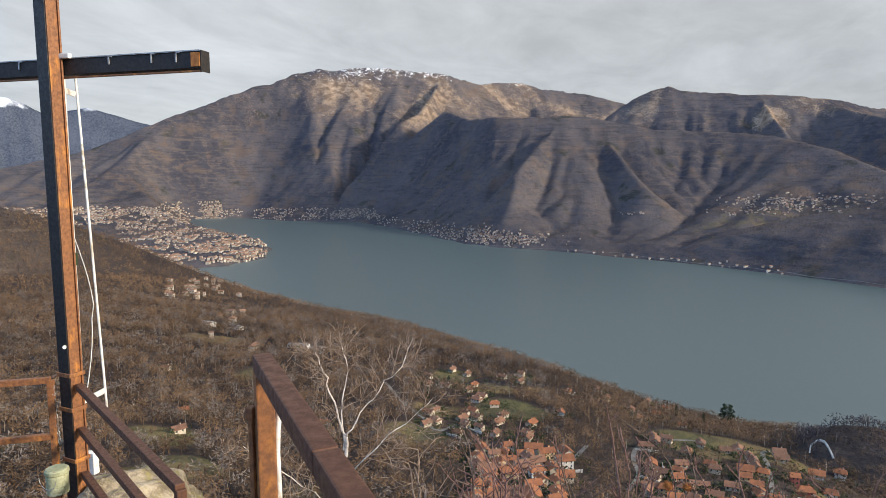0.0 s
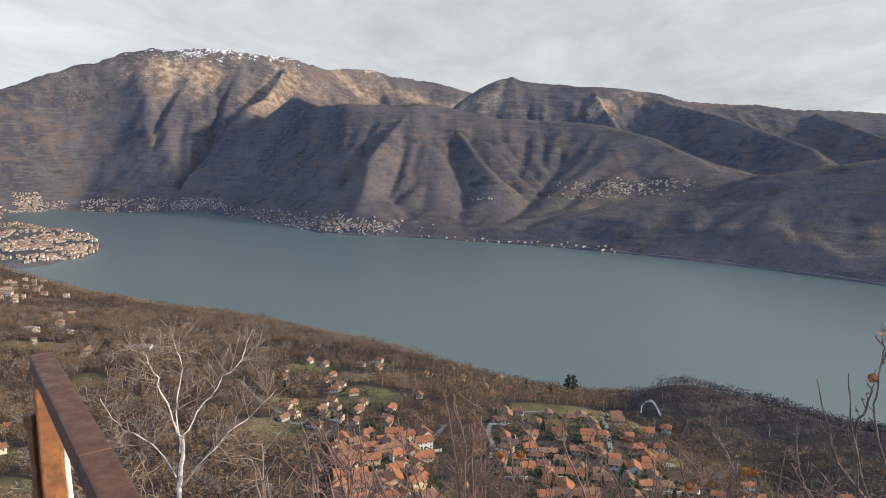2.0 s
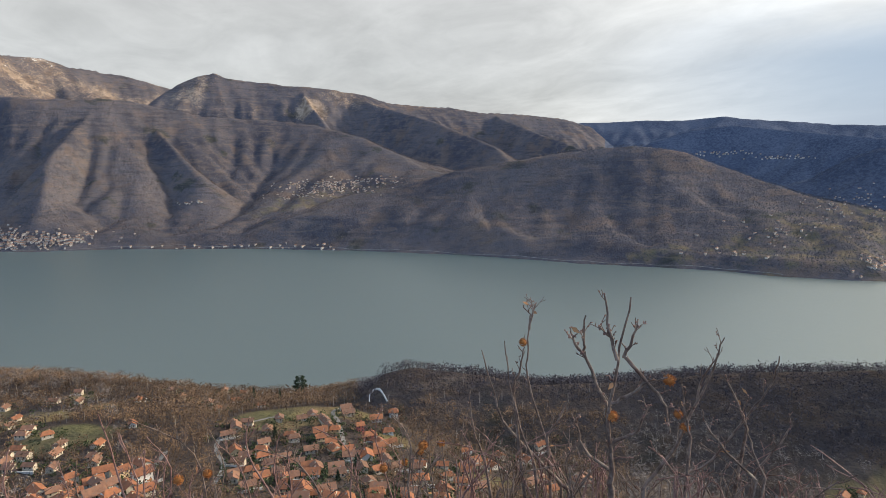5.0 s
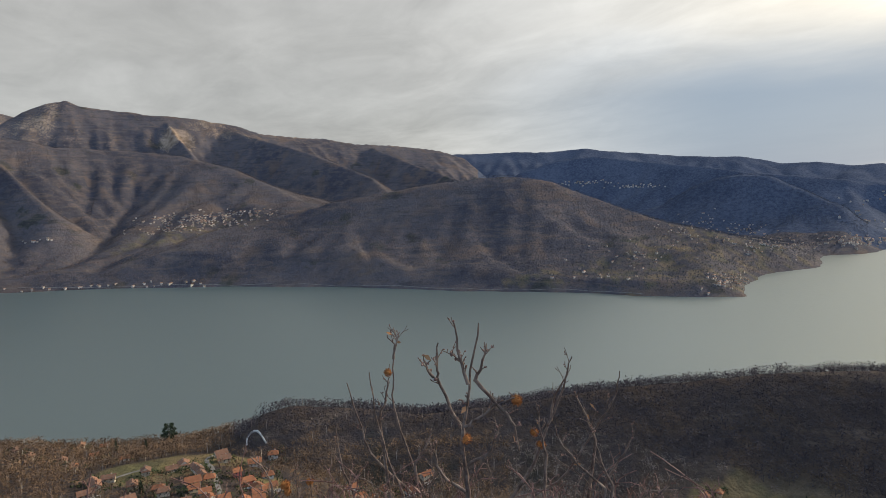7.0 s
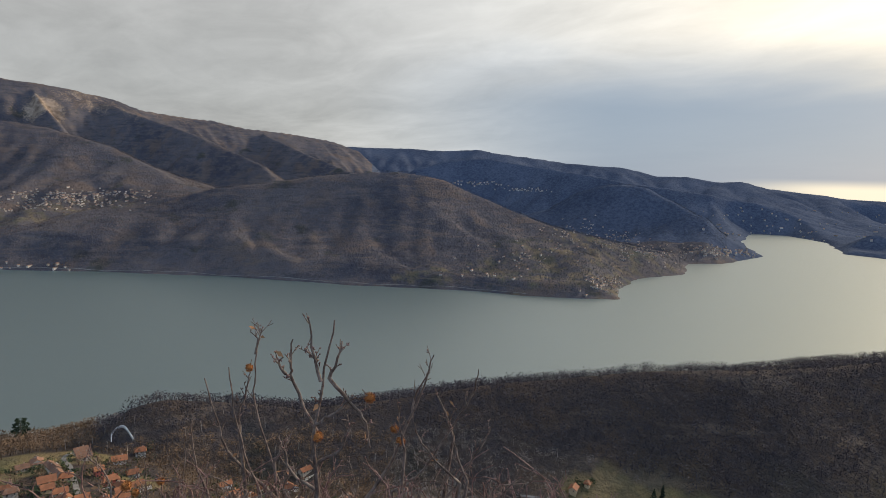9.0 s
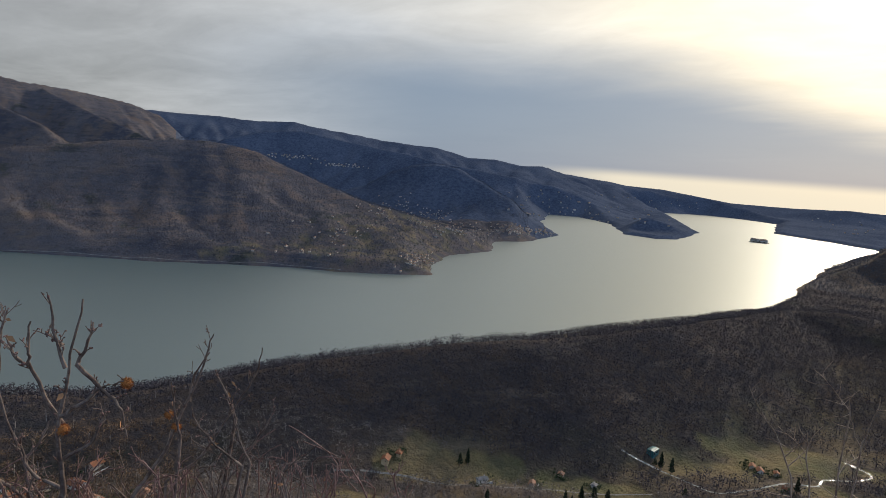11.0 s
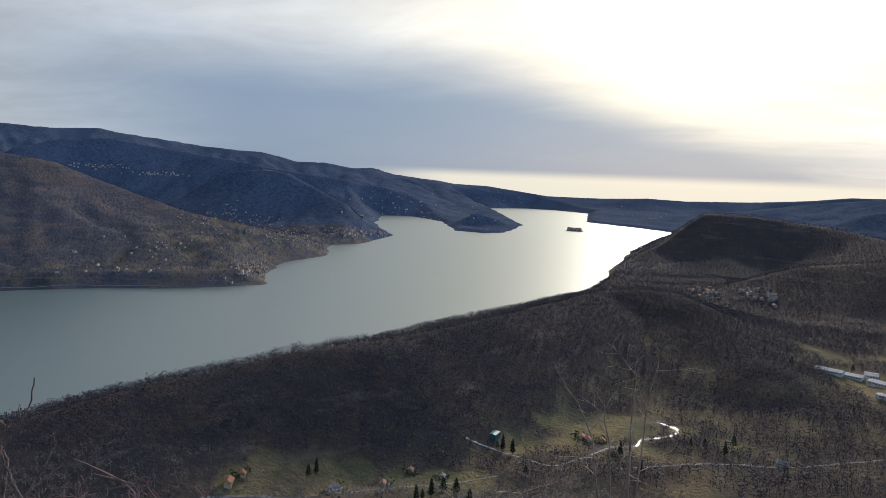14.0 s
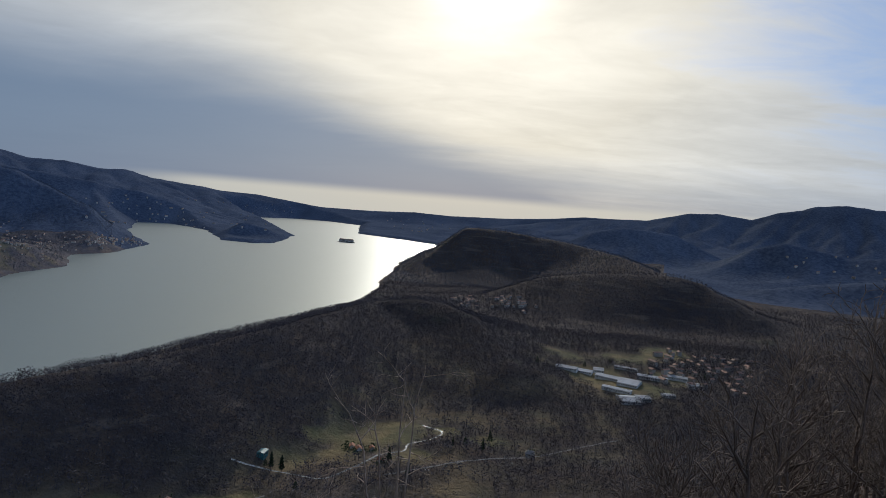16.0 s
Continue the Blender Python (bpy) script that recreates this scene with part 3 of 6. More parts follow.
def land(x, y):
    """The land before running water has cut it: its height, and the distance from the crest that made it."""
    r = np.hypot(x, y)
    az = np.degrees(np.arctan2(x, y))
    shore = lake_distance(x, y)
    z = np.where(r < 1800, near_height(az, r) * smooth(-r, -1500, -900), 0.0)
    z = np.maximum(z, 3 + 0.035 * np.clip(shore, 0, 1500) + 10 * fbm(x, y, 350, 3, 5) * smooth(shore, 50, 400))
    own = np.full(x.shape, 1e4)
    fine = fbm(x, y, 120, 4, 31, ridged=True)
    crag = fbm(x, y, 46, 3, 71, ridged=True)
    warp = 70 * fbm(x, y, 420, 3, 81)
    for reach, pts in CRESTS:
        ps = [polar(a, d, EYE_Z + d * math.tan(radians(e))) for a, e, d in pts]
        best, sum_w, crest, along = np.full(x.shape, 1e12), 0.0, 0.0, 0.0
        run = 0.0
        for p, q in zip(ps, ps[1:]):
            dx, dy = q.x - p.x, q.y - p.y
            ln = math.hypot(dx, dy)
            t = np.clip(((x - p.x) * dx + (y - p.y) * dy) / ln ** 2, 0, 1)
            d2 = (x - p.x - t * dx) ** 2 + (y - p.y - t * dy) ** 2
            best = np.minimum(best, d2)
            wt = 1.0 / (d2 + 4.0) ** 3
            sum_w, crest, along = sum_w + wt, crest + wt * (p.z + t * (q.z - p.z)), along + wt * (run + t * ln)
            run += ln
        crest, along = crest / sum_w, along / sum_w
        d = np.sqrt(best)
        k = smooth(d, 0, reach * 0.45)
        hard = min(1.0, max(0.35, (max(q.z for q in ps) - 150) / 350))
        # broad spurs that run down from the crest
        sc = along + warp + 0.2 * d
        rid = 0.7 * (1 - 2.6 * np.abs(lattice(sc / 260, d / 1100, 91))) + 0.3 * (1 - 2.6 * np.abs(lattice(sc / 110 + 3, d / 420, 92)))
        dd = d - (0.02 * reach * fine + 8 * hard * crag) * k
        shape = np.exp(-np.clip(dd, 0, None) / reach * 0.55 - (np.clip(dd, 0, None) / reach / 1.5) ** 2)
        depth = min(crest.max(), 480) * hard * 0.035 * smooth(d, 0, reach * 0.35) * np.sqrt(shape) * (reach > 100)
        cz = 2 + (crest - 2) * shape + depth * (rid - 0.15) + np.abs(crest) * (0.010 * fine + 0.006 * crag) * (1 - k)
        own = np.where(cz > z, d, own)
        z = np.where(cz > z - 12, np.maximum(z, cz) + 0.25 * np.clip(12 - np.abs(cz - z), 0, 12) ** 2 / 24 * (r > 700), z)
    return z, own


def sculpt(x0, x1, y0, y1, step, cut, rounds):
    """Cuts ravines into a stretch of land by running water down it, and returns how far the ground sinks."""
    xs, ys = np.arange(x0, x1, step), np.arange(y0, y1, step)
    X, Y = np.meshgrid(xs, ys)
    base, own = land(X, Y)
    shore = lake_distance(X, Y)
    h, w_ = X.shape
    free = shore > 0
    free[0], free[-1], free[:, 0], free[:, -1] = False, False, False, False
    z = np.where(shore > 0, base + smooth(own, 20, 160) * (15 * fbm(X, Y, 170, 4, 201) + 16 * fbm(X, Y, 480, 3, 202) + 9 * fbm(X, Y, 62, 2, 203)), 0.0)
    # raise hollows, so that all water finds a way out
    flat_z, done = z.ravel().tolist(), (~free).ravel().tolist()
    levels = [[] for _ in range(2400)]
    for i in range(h * w_):
        if done[i]:
            levels[max(0, int(flat_z[i] * 2) + 40)].append(i)
    around = (-w_ - 1, -w_, -w_ + 1, -1, 1, w_ - 1, w_, w_ + 1)
    for level in levels:
        for i in level:
            x, v = i % w_, flat_z[i] + 0.02
            for o in around:
                j = i + o
                if 0 <= j < h * w_ and not done[j] and -2 < j % w_ - x < 2:
                    done[j] = True
                    flat_z[j] = max(flat_z[j], v)
                    levels[max(0, int(flat_z[j] * 2) + 40)].append(j)
    z = np.array(flat_z).reshape(h, w_)
    idx = np.arange(h * w_).reshape(h, w_)
    for _ in range(rounds):
        down, slope, dist = idx.copy(), np.zeros(z.shape), np.ones(z.shape)
        for dy in (-1, 0, 1):
            for dx in (-1, 0, 1):
                if dx or dy:
                    ln = math.hypot(dx, dy)
                    s = (z - np.roll(z, (-dy, -dx), (0, 1))) / ln
                    up = free & (s > slope)
                    slope, dist, down = np.where(up, s, slope), np.where(up, ln, dist), np.where(up, np.roll(idx, (-dy, -dx), (0, 1)), down)
        order = np.argsort(z, axis=None).tolist()
        to, water = down.ravel().tolist(), [1.0] * (h * w_)
        for i in reversed(order):
            if to[i] != i:
                water[to[i]] += water[i]
        pull = (cut * np.sqrt(np.minimum(np.array(water), 2500.0)) / dist.ravel()).tolist()
        zz = z.ravel().tolist()
        for i in order:
            if to[i] != i:
                zz[i] = (zz[i] + pull[i] * zz[to[i]]) / (1 + pull[i])
        z = np.array(zz).reshape(h, w_)
        lap = np.roll(z, 1, 0) + np.roll(z, -1, 0) + np.roll(z, 1, 1) + np.roll(z, -1, 1) - 4 * z
        z = np.where(free, z + 0.065 * lap, z)
    edge = np.minimum(np.minimum(X - x0, x1 - X), np.minimum(Y - y0, y1 - Y))
    change = np.clip(z - base, -150, 25) * smooth(own, 0, 90) * smooth(edge, 0, 200) * smooth(shore, 0, 120)
    return x0, y0, step, change


def sunk(x, y):
    """What the water has taken away at a place."""
    out = np.zeros(x.shape)
    for x0, y0, step, change in CUTS:
        u, v = (x - x0) / step, (y - y0) / step
        i, j = np.clip(v.astype(int), 0, change.shape[0] - 2), np.clip(u.astype(int), 0, change.shape[1] - 2)
        inside = (u >= 0) & (v >= 0) & (u < change.shape[1] - 1) & (v < change.shape[0] - 1)
        fu, fv = u - j, v - i
        c = (change[i, j] * (1 - fu) + change[i, j + 1] * fu) * (1 - fv) + (change[i + 1, j] * (1 - fu) + change[i + 1, j + 1] * fu) * fv
        out = np.where(inside, out + c, out)
    return 0.72 * out * smooth(np.hypot(x, y), 950, 1150)


def height(x, y):
    x, y = np.asarray(x, float), np.asarray(y, float)
    r = np.hypot(x, y)
    shore = lake_distance(x, y)
    shore_w = shore + fbm(x, y, 90, 3, 11) * 14 * smooth(r, 300, 900)
    z = land(x, y)[0] + sunk(x, y)
    az = np.degrees(np.arctan2(x, y))
    z = z + (1.6 + 4.5 * smooth(-az, 10, 22) * smooth(-r, -620, -420)) * fbm(x, y, 45, 3, 41) * smooth(r, 60, 250) + 0.35 * fbm(x, y, 7, 3, 43) * smooth(r, 3, 15)
    ramp = np.where(shore_w > 0, 0.4 + 0.42 * shore_w + 0.0016 * shore_w ** 2, np.maximum(-9.0, 0.4 * shore_w))
    return np.minimum(z, ramp)


CUTS = [sculpt(-4300, 4200, 250, 4700, 15.0, 0.06, 13), sculpt(1000, 4800, -2600, 250, 18.0, 0.09, 12)]


def mesh_from(name, verts, faces, mat, smooth_faces=False):
    me = bpy.data.meshes.new(name)
    verts, faces = np.asarray(verts, np.float32), np.asarray(faces, np.int32)
    k = faces.shape[1]
    me.vertices.add(len(verts))
    me.vertices.foreach_set("co", verts.ravel())
    me.loops.add(faces.size)
    me.loops.foreach_set("vertex_index", faces.ravel())
    me.polygons.add(len(faces))
    me.polygons.foreach_set("loop_start", np.arange(0, faces.size, k, dtype=np.int32))
    if smooth_faces:
        me.polygons.foreach_set("use_smooth", np.ones(len(faces), bool))
    me.materials.append(mat)
    me.update(calc_edges=True)
    return me


AZS = np.concatenate([np.arange(-62, 130, 0.25), np.arange(130, 298, 3.0)])
RS = np.concatenate([np.geomspace(0.03, 1, 8), np.geomspace(1.1, 200, 105), np.geomspace(203, 1300, 160), np.arange(1312, 3900, 13.5), np.arange(3920, 5150, 26.0)])
GRID_A, GRID_R = np.meshgrid(np.radians(AZS), RS)
GRID_X, GRID_Y = GRID_R * np.sin(GRID_A), GRID_R * np.cos(GRID_A)
GRID_Z = height(GRID_X, GRID_Y)
SEEN = np.maximum.accumulate(np.degrees(np.arctan2(GRID_Z - EYE_Z, GRID_R)), 0)


def ground_z(x, y):
    """The height of the built ground at a place."""
    r = math.hypot(x, y)
    a = (math.degrees(math.atan2(x, y)) + 62) % 360 - 62
    i = min(max(int(np.searchsorted(RS, r)) - 1, 0), len(RS) - 2)
    j = min(max(int(np.searchsorted(AZS, a, "right")) - 1, 0), len(AZS) - 1)
    k = (j + 1) % len(AZS)
    u = min(max((r - RS[i]) / (RS[i + 1] - RS[i]), 0), 1)
    v = (a - AZS[j]) / (AZS[1] - AZS[0] if j < len(AZS) - 57 else 3.0)
    return float((GRID_Z[i, j] * (1 - v) + GRID_Z[i, k] * v) * (1 - u) + (GRID_Z[i + 1, j] * (1 - v) + GRID_Z[i + 1, k] * v) * u)


def hit(az, el):
    """Where the line of sight at this bearing and elevation first meets the land."""
    c = int(round((az + 62) / 0.25))
    k = min(int(np.searchsorted(SEEN[:, c], el)), len(RS) - 1)
    below, above = SEEN[max(k - 1, 0), c], SEEN[k, c]
    p = polar(az, RS[k] - (RS[k] - RS[max(k - 1, 0)]) * min(max((above - el) / max(above - below, 1e-6), 0.0), 1.0))
    return Vector((p.x, p.y, ground_z(p.x, p.y)))


def build_ground():
    idx = np.arange(GRID_X.size).reshape(GRID_X.shape)
    nxt = np.roll(idx, -1, 1)
    verts = np.stack([GRID_X.ravel(), GRID_Y.ravel(), GRID_Z.ravel()], 1)
    quads = np.stack([idx[:-1], nxt[:-1], nxt[1:], idx[1:]], -1).reshape(-1, 4)[:, ::-1]
    r = GRID_R[:-1].reshape(-1)
    bearing = np.degrees(GRID_A[:-1].reshape(-1))
    # hills past these distances get the colour with haze painted in
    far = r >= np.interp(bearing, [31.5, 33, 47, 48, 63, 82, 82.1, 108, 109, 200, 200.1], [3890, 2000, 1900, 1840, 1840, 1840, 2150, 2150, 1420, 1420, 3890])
    for name, sel, mat, label in (("ground", ~far, M_GROUND, "wooded winter mountain land falling to a lake"), ("backdrop", far, M_HAZY_FAR, "far-off wooded ranges with haze blue in their colour")):
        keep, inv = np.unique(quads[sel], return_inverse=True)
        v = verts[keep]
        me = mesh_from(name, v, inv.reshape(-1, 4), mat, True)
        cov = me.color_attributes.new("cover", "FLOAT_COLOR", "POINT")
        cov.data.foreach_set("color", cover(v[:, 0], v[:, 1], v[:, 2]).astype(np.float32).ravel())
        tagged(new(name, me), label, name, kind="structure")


# Open grass: bearing, distance, radius.
MEADOWS = [(4, 320, 26), (8, 325, 20), (12, 285, 12), (-13.5, 330, 22), (22, 250, 14),
           (46, 1130, 90), (50, 1160, 110), (54, 1300, 110), (43, 1180, 70), (48, 1320, 90), (52, 1480, 120), (7.5, 1700, 120), (11, 1650, 90), (3, 1700, 60), 
           (-36, 150, 18), (-33, 190, 8), (-55, 260, 12)]


FIELDS = [(-19, -17.5, 9), (-17, -18.5, 9), (-15, -18.6, 8), (-21, -20.5, 10), (-13, -17.6, 7), (-16, -20.5, 8), (-11.5, -18.5, 7), (-23, -22.5, 9), (-47, -23, 6),
          (51.5, -25.6, 9), (54, -25.5, 10), (56, -25.9, 8), (59.5, -25.6, 7), (61, -26.1, 7), (66.5, -25.8, 10), (69, -25.6, 11), (71.5, -25.8, 11), (73, -25.5, 8), (77, -22.3, 11), (79, -22.3, 12), (80.8, -22.0, 10), (82.3, -20.7, 16),
          (84.5, -20.4, 12), (86, -19.9, 14), (88.3, -22.0, 8), (94.6, -20.1, 12), (91, -19.6, 8), (47, -28.6, 9), (101, -12.2, 25), (106.5, -11.8, 30), (109, -11, 30), (104, -13.6, 34), (107, -14.2, 34), (110, -13, 30)]
FAR_FIELDS = [(6, -2.9, 46), (9.5, -2.7, 40), (4, -3.3, 34), (11.5, -2.2, 30), (50, -5.2, 44), (52.5, -6.3, 46), (47, -6.6, 44), (44.5, -7.8, 34), (41, -7.6, 40), (38, -8.0, 34), (54.5, -5.0, 40), (56.5, -6.0, 28), (49.5, -7.4, 40), (35, -8.4, 26), (-43.1, -23, 9), (-45, -20.4, 9), (-36.3, -16.9, 11), (-50, -21.2, 7), (-40, -13.6, 12), (62.5, -25.4, 8), (79.5, -20.6, 9)]
for a_, e_, rad_ in FIELDS + FAR_FIELDS:
    q_ = hit(a_, e_)
    MEADOWS.append((a_, math.hypot(q_.x, q_.y), rad_ * (1.8 if 45 < a_ < 98 else 1.6 if a_ < 0 else 1.1)))


def lake_side(x, y):
    """Positive on the far bank of the lake, negative on the near one."""
    r, az = np.hypot(x, y), np.degrees(np.arctan2(x, y))
    return r - np.interp(az, [-60, -44, -35, -20, 0, 20, 50, 75, 82, 83, 84.5, 130], [1500, 1300, 1150, 900, 800, 800, 850, 950, 1200, 1800, 4000, 4000])


def cover(x, y, z):
    r, az = np.hypot(x, y), np.degrees(np.arctan2(x, y))
    n = fbm(x, y, 60, 4, 51)
    meadow = np.zeros(x.shape)
    for a, d, rad in MEADOWS:
        p = polar(a, d)
        meadow = np.maximum(meadow, smooth(-(np.hypot(x - p.x, y - p.y) + rad * 0.9 * n), -rad, -rad * 0.75))
    meadow = meadow * np.where(r > 900, 0.6 * smooth(fbm(x, y, 30, 3, 57), -0.02, 0.12), 1.0) * (0.72 + 0.5 * fbm(x, y, 22, 3, 53))
    valley = smooth(az, 44, 54) * smooth(-az, -114, -104) * smooth(-z, -36, -22) * smooth(-r, -900, -760) * smooth(-lake_side(x, y), 120, 260)
    meadow = np.clip(np.maximum(meadow, valley * (0.16 + 0.6 * fbm(x, y, 46, 3, 59))), 0, 1)
    high = smooth(z, 235, 500)
    big = fbm(x, y, 260, 4, 61)
    rock = high * (0.52 + 0.75 * big) * smooth(r, 2000, 2600)
    scar = polar(6.6, 3150)
    rock = np.maximum(rock, 0.95 * smooth(-np.hypot(x - scar.x, y - scar.y), -130, -40) * smooth(z, 250, 420))
    snow = smooth(z + 70 * big, 590, 780) * (az > -40) * (az < -3)
    snow = np.maximum(snow, smooth(z + 90 * big, 540, 680) * (r > 4300) * (az < -40))
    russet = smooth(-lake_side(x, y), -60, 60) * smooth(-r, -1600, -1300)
    # hills behind the valley get the darker tone too, painting in their backlit shade
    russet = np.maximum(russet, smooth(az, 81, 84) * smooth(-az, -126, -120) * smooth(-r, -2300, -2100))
    return np.stack([meadow, rock, snow, russet], 1)


build_ground()
lake = new("water", mesh_from("water", [(-3000, 300, 0), (5200, -1500, 0), (5200, 4200, 0), (-3000, 4200, 0)], [(0, 1, 2, 3)], M_WATER))
tagged(lake, "calm grey-green lake with a silver glint", "lake", kind="structure")

# ================= helpers for things =================
def part(name, bm, mat, parent, label=""):
    """Links a bmesh as one mesh object under a thing or part."""
    me = bpy.data.meshes.new(name)
    bm.to_mesh(me)
    bm.free()
    me.materials.append(mat)
    return part_mesh(name, me, parent, label)


def part_mesh(name, me, parent, label=""):
    ob = new(name, me)
    ob.parent = parent
    if label:
        ob["label"] = label
    return ob


def add_box(bm, cx, cy, cz, sx, sy, sz, bevel=0.0, turn=None):
    """A box by centre and full size, bevelled, optionally turned by a matrix."""
    g = bmesh.ops.create_cube(bm, size=1.0)
    vs = g["verts"]
    bmesh.ops.scale(bm, vec=(sx, sy, sz), verts=vs)
    if bevel:
        es = list({e for v in vs for e in v.link_edges})
        vs = list({v for f in bmesh.ops.bevel(bm, geom=es, offset=bevel, segments=2, affect="EDGES", profile=0.6)["faces"] for v in f.verts} | {v for v in vs if v.is_valid})
    if turn is not None:
        bmesh.ops.transform(bm, matrix=turn, verts=vs)
    bmesh.ops.translate(bm, vec=(cx, cy, cz), verts=vs)
    return vs


def tubes(lines, sides=5):
    """Vertices and quads of round tapered tubes along lists of (point, radius)."""
    V, F = [], []
    for line in lines:
        pts = [Vector(p) for p, _ in line]
        base = len(V)
        for i, (p, (_, rad)) in enumerate(zip(pts, line)):
            d = (pts[min(i + 1, len(pts) - 1)] - pts[max(i - 1, 0)])
            d = d.normalized() if d.length > 1e-9 else Vector((0, 0, 1))
            u = d.orthogonal().normalized()
            v = d.cross(u)
            for s in range(sides):
                a = 2 * math.pi * s / sides
                V.append(p + (u * math.cos(a) + v * math.sin(a)) * rad)
        for i in range(len(pts) - 1):
            for s in range(sides):
                t = (s + 1) % sides
                F.append((base + i * sides + s, base + i * sides + t, base + (i + 1) * sides + t, base + (i + 1) * sides + s))
    return V, F


def tube_mesh(name, lines, mat, sides=5):
    v, f = tubes(lines, sides)
    return mesh_from(name, [tuple(p) for p in v], f, mat, True)


def ribbon(name, pts, width, mat, lift=0.25, label="", category="road", kind="structure", step=4.0, deep=0.0):
    """A strip of road or water laid over the land along smoothed points; deep makes it a standing wall."""
    line = []
    P = [pts[0]] + list(pts) + [pts[-1]]
    for a, b, c, d in zip(P, P[1:], P[2:], P[3:]):
        n = max(2, int((c - b).length / step))
        for i in range(n):
            t = i / n
            line.append(0.5 * ((2 * b) + (c - a) * t + (2 * a - 5 * b + 4 * c - d) * t * t + (3 * b - a - 3 * c + d) * t ** 3))
    line.append(pts[-1])
    V, F = [], []
    for i, p in enumerate(line):
        d = line[min(i + 1, len(line) - 1)] - line[max(i - 1, 0)]
        s = Vector((d.y, -d.x, 0)).normalized() * width / 2
        row = [p + s * k for k in (-1, -0.33, 0.33, 1)]
        V += [(q.x, q.y, ground_z(q.x, q.y) + lift) for q in row]
        if deep:
            V += [(q.x, q.y, ground_z(q.x, q.y) - deep) for q in (row[3], row[0])]
        n = 6 if deep else 4
        if i:
            k = n * (i - 1)
            F += [(k + j, k + j + 1, k + n + j + 1, k + n + j) for j in range(n - 1)]
            if deep:
                F.append((k + 5, k, k + n, k + n + 5))
    ob = new(name, mesh_from(name, V, F, mat))
    return tagged(ob, label, category, kind=kind)


rng = np.random.default_rng(7)


# ================= towns along the shores =================
def buildings(name, spots, label, size=(4, 8), tall=(3, 5), category="town"):
    """Many far buildings in one piece of stuff: walls and pitched roofs of their own size and turn."""
    V, F, M = [], [], []
    for p in spots:
        w, d = rng.uniform(*size) * rng.choice([0.7, 1, 1, 1.7]), rng.uniform(*size) * 0.8
        h = rng.uniform(*tall)
        a = rng.choice([0.2, 0.5, 1.77, 2.07]) + rng.normal(0, 0.15)
        ca, sa = math.cos(a), math.sin(a)
        rise, o = min(w, d) * 0.28, 0.35
        k = len(V)
        pts = [(-w / 2, -d / 2, -2), (w / 2, -d / 2, -2), (w / 2, d / 2, -2), (-w / 2, d / 2, -2), (-w / 2, -d / 2, h), (w / 2, -d / 2, h), (w / 2, d / 2, h), (-w / 2, d / 2, h),
               (-w / 2 - o, -d / 2 - o, h), (w / 2 + o, -d / 2 - o, h), (w / 2 + o, d / 2 + o, h), (-w / 2 - o, d / 2 + o, h), (-w / 2 - o, 0, h + rise), (w / 2 + o, 0, h + rise)]
        V += [(p.x + x * ca - y * sa, p.y + x * sa + y * ca, p.z + z) for x, y, z in pts]
        F += [(k, k + 1, k + 5, k + 4), (k + 1, k + 2, k + 6, k + 5), (k + 2, k + 3, k + 7, k + 6), (k + 3, k, k + 4, k + 7)]
        M += [0] * 4
        F += [(k + 8, k + 9, k + 13, k + 12), (k + 10, k + 11, k + 12, k + 13), (k + 9, k + 10, k + 13, k + 13), (k + 11, k + 8, k + 12, k + 12)]
        M += [1] * 4
    me = bpy.data.meshes.new(name)
    me.from_pydata(V, [], [f if f[2] != f[3] else f[:3] for f in F])
    me.materials.append(M_TOWN)
    me.materials.append(M_TOWNROOF)
    me.polygons.foreach_set("material_index", M)
    me.update()
    return tagged(new(name, me), label, category, kind="stuff")


def scatter(n, az0, az1, el0, el1, gap, tilt=0.0, keep=lambda p: True):
    """Spots on the land inside a window of bearings and elevations, no two closer than the gap."""
    out = []
    for _ in range(n * 4):
        if len(out) >= n:
            break
        a = rng.uniform(az0, az1)
        e = rng.uniform(el0, el1) + tilt * (a - az0)
        p = hit(a, e)
        if p.z > 1.0 and keep(p) and all((p.x - q.x) ** 2 + (p.y - q.y) ** 2 > gap * gap for q in out[-260:]):
            out.append(p)
    return out


def low(p):
    return p.z < 60


def patchy(top, size=110.0, want=-0.02):
    """Keeps places low enough and inside uneven quarters."""
    return lambda p: p.z < top and fbm(np.array([p.x]), np.array([p.y]), size, 3, 131)[0] + rng.normal(0, 0.16) > want


def quarter(az, el, wide, high, n, gap=3.5):
    """Spots crowded round the middle of a village."""
    out = []
    for _ in range(n * 5):
        if len(out) >= n:
            break
        p = hit(rng.normal(az, wide), rng.normal(el, high))
        if p.z > 1.0 and all((p.x - q.x) ** 2 + (p.y - q.y) ** 2 > gap * gap for q in out):
            out.append(p)
    return out


lakehead = scatter(1000, -57, -39, -3.7, -1.5, 4.2, keep=patchy(70)) + scatter(900, -47, -35.4, -7.2, -3.6, 3.8, keep=patchy(45))
buildings("town", lakehead, "dense lakeside town of cream houses and terracotta roofs", (3.4, 9.0), (2.0, 5.2))
strip = scatter(460, -41, -26, -3.75, -2.7, 5, keep=patchy(50)) + scatter(120, -26, -19, -4.7, -3.4, 8, -0.12, keep=low) + quarter(-17.5, -5.1, 1.6, 0.3, 150) + quarter(-14.2, -5.5, 1.9, 0.28, 160) + scatter(26, -10, 8, -6.9, -6.3, 12, -0.05, keep=low)
buildings("town", strip, "pale houses strung along the far lake shore", (3.0, 6.4), (1.5, 3.4))
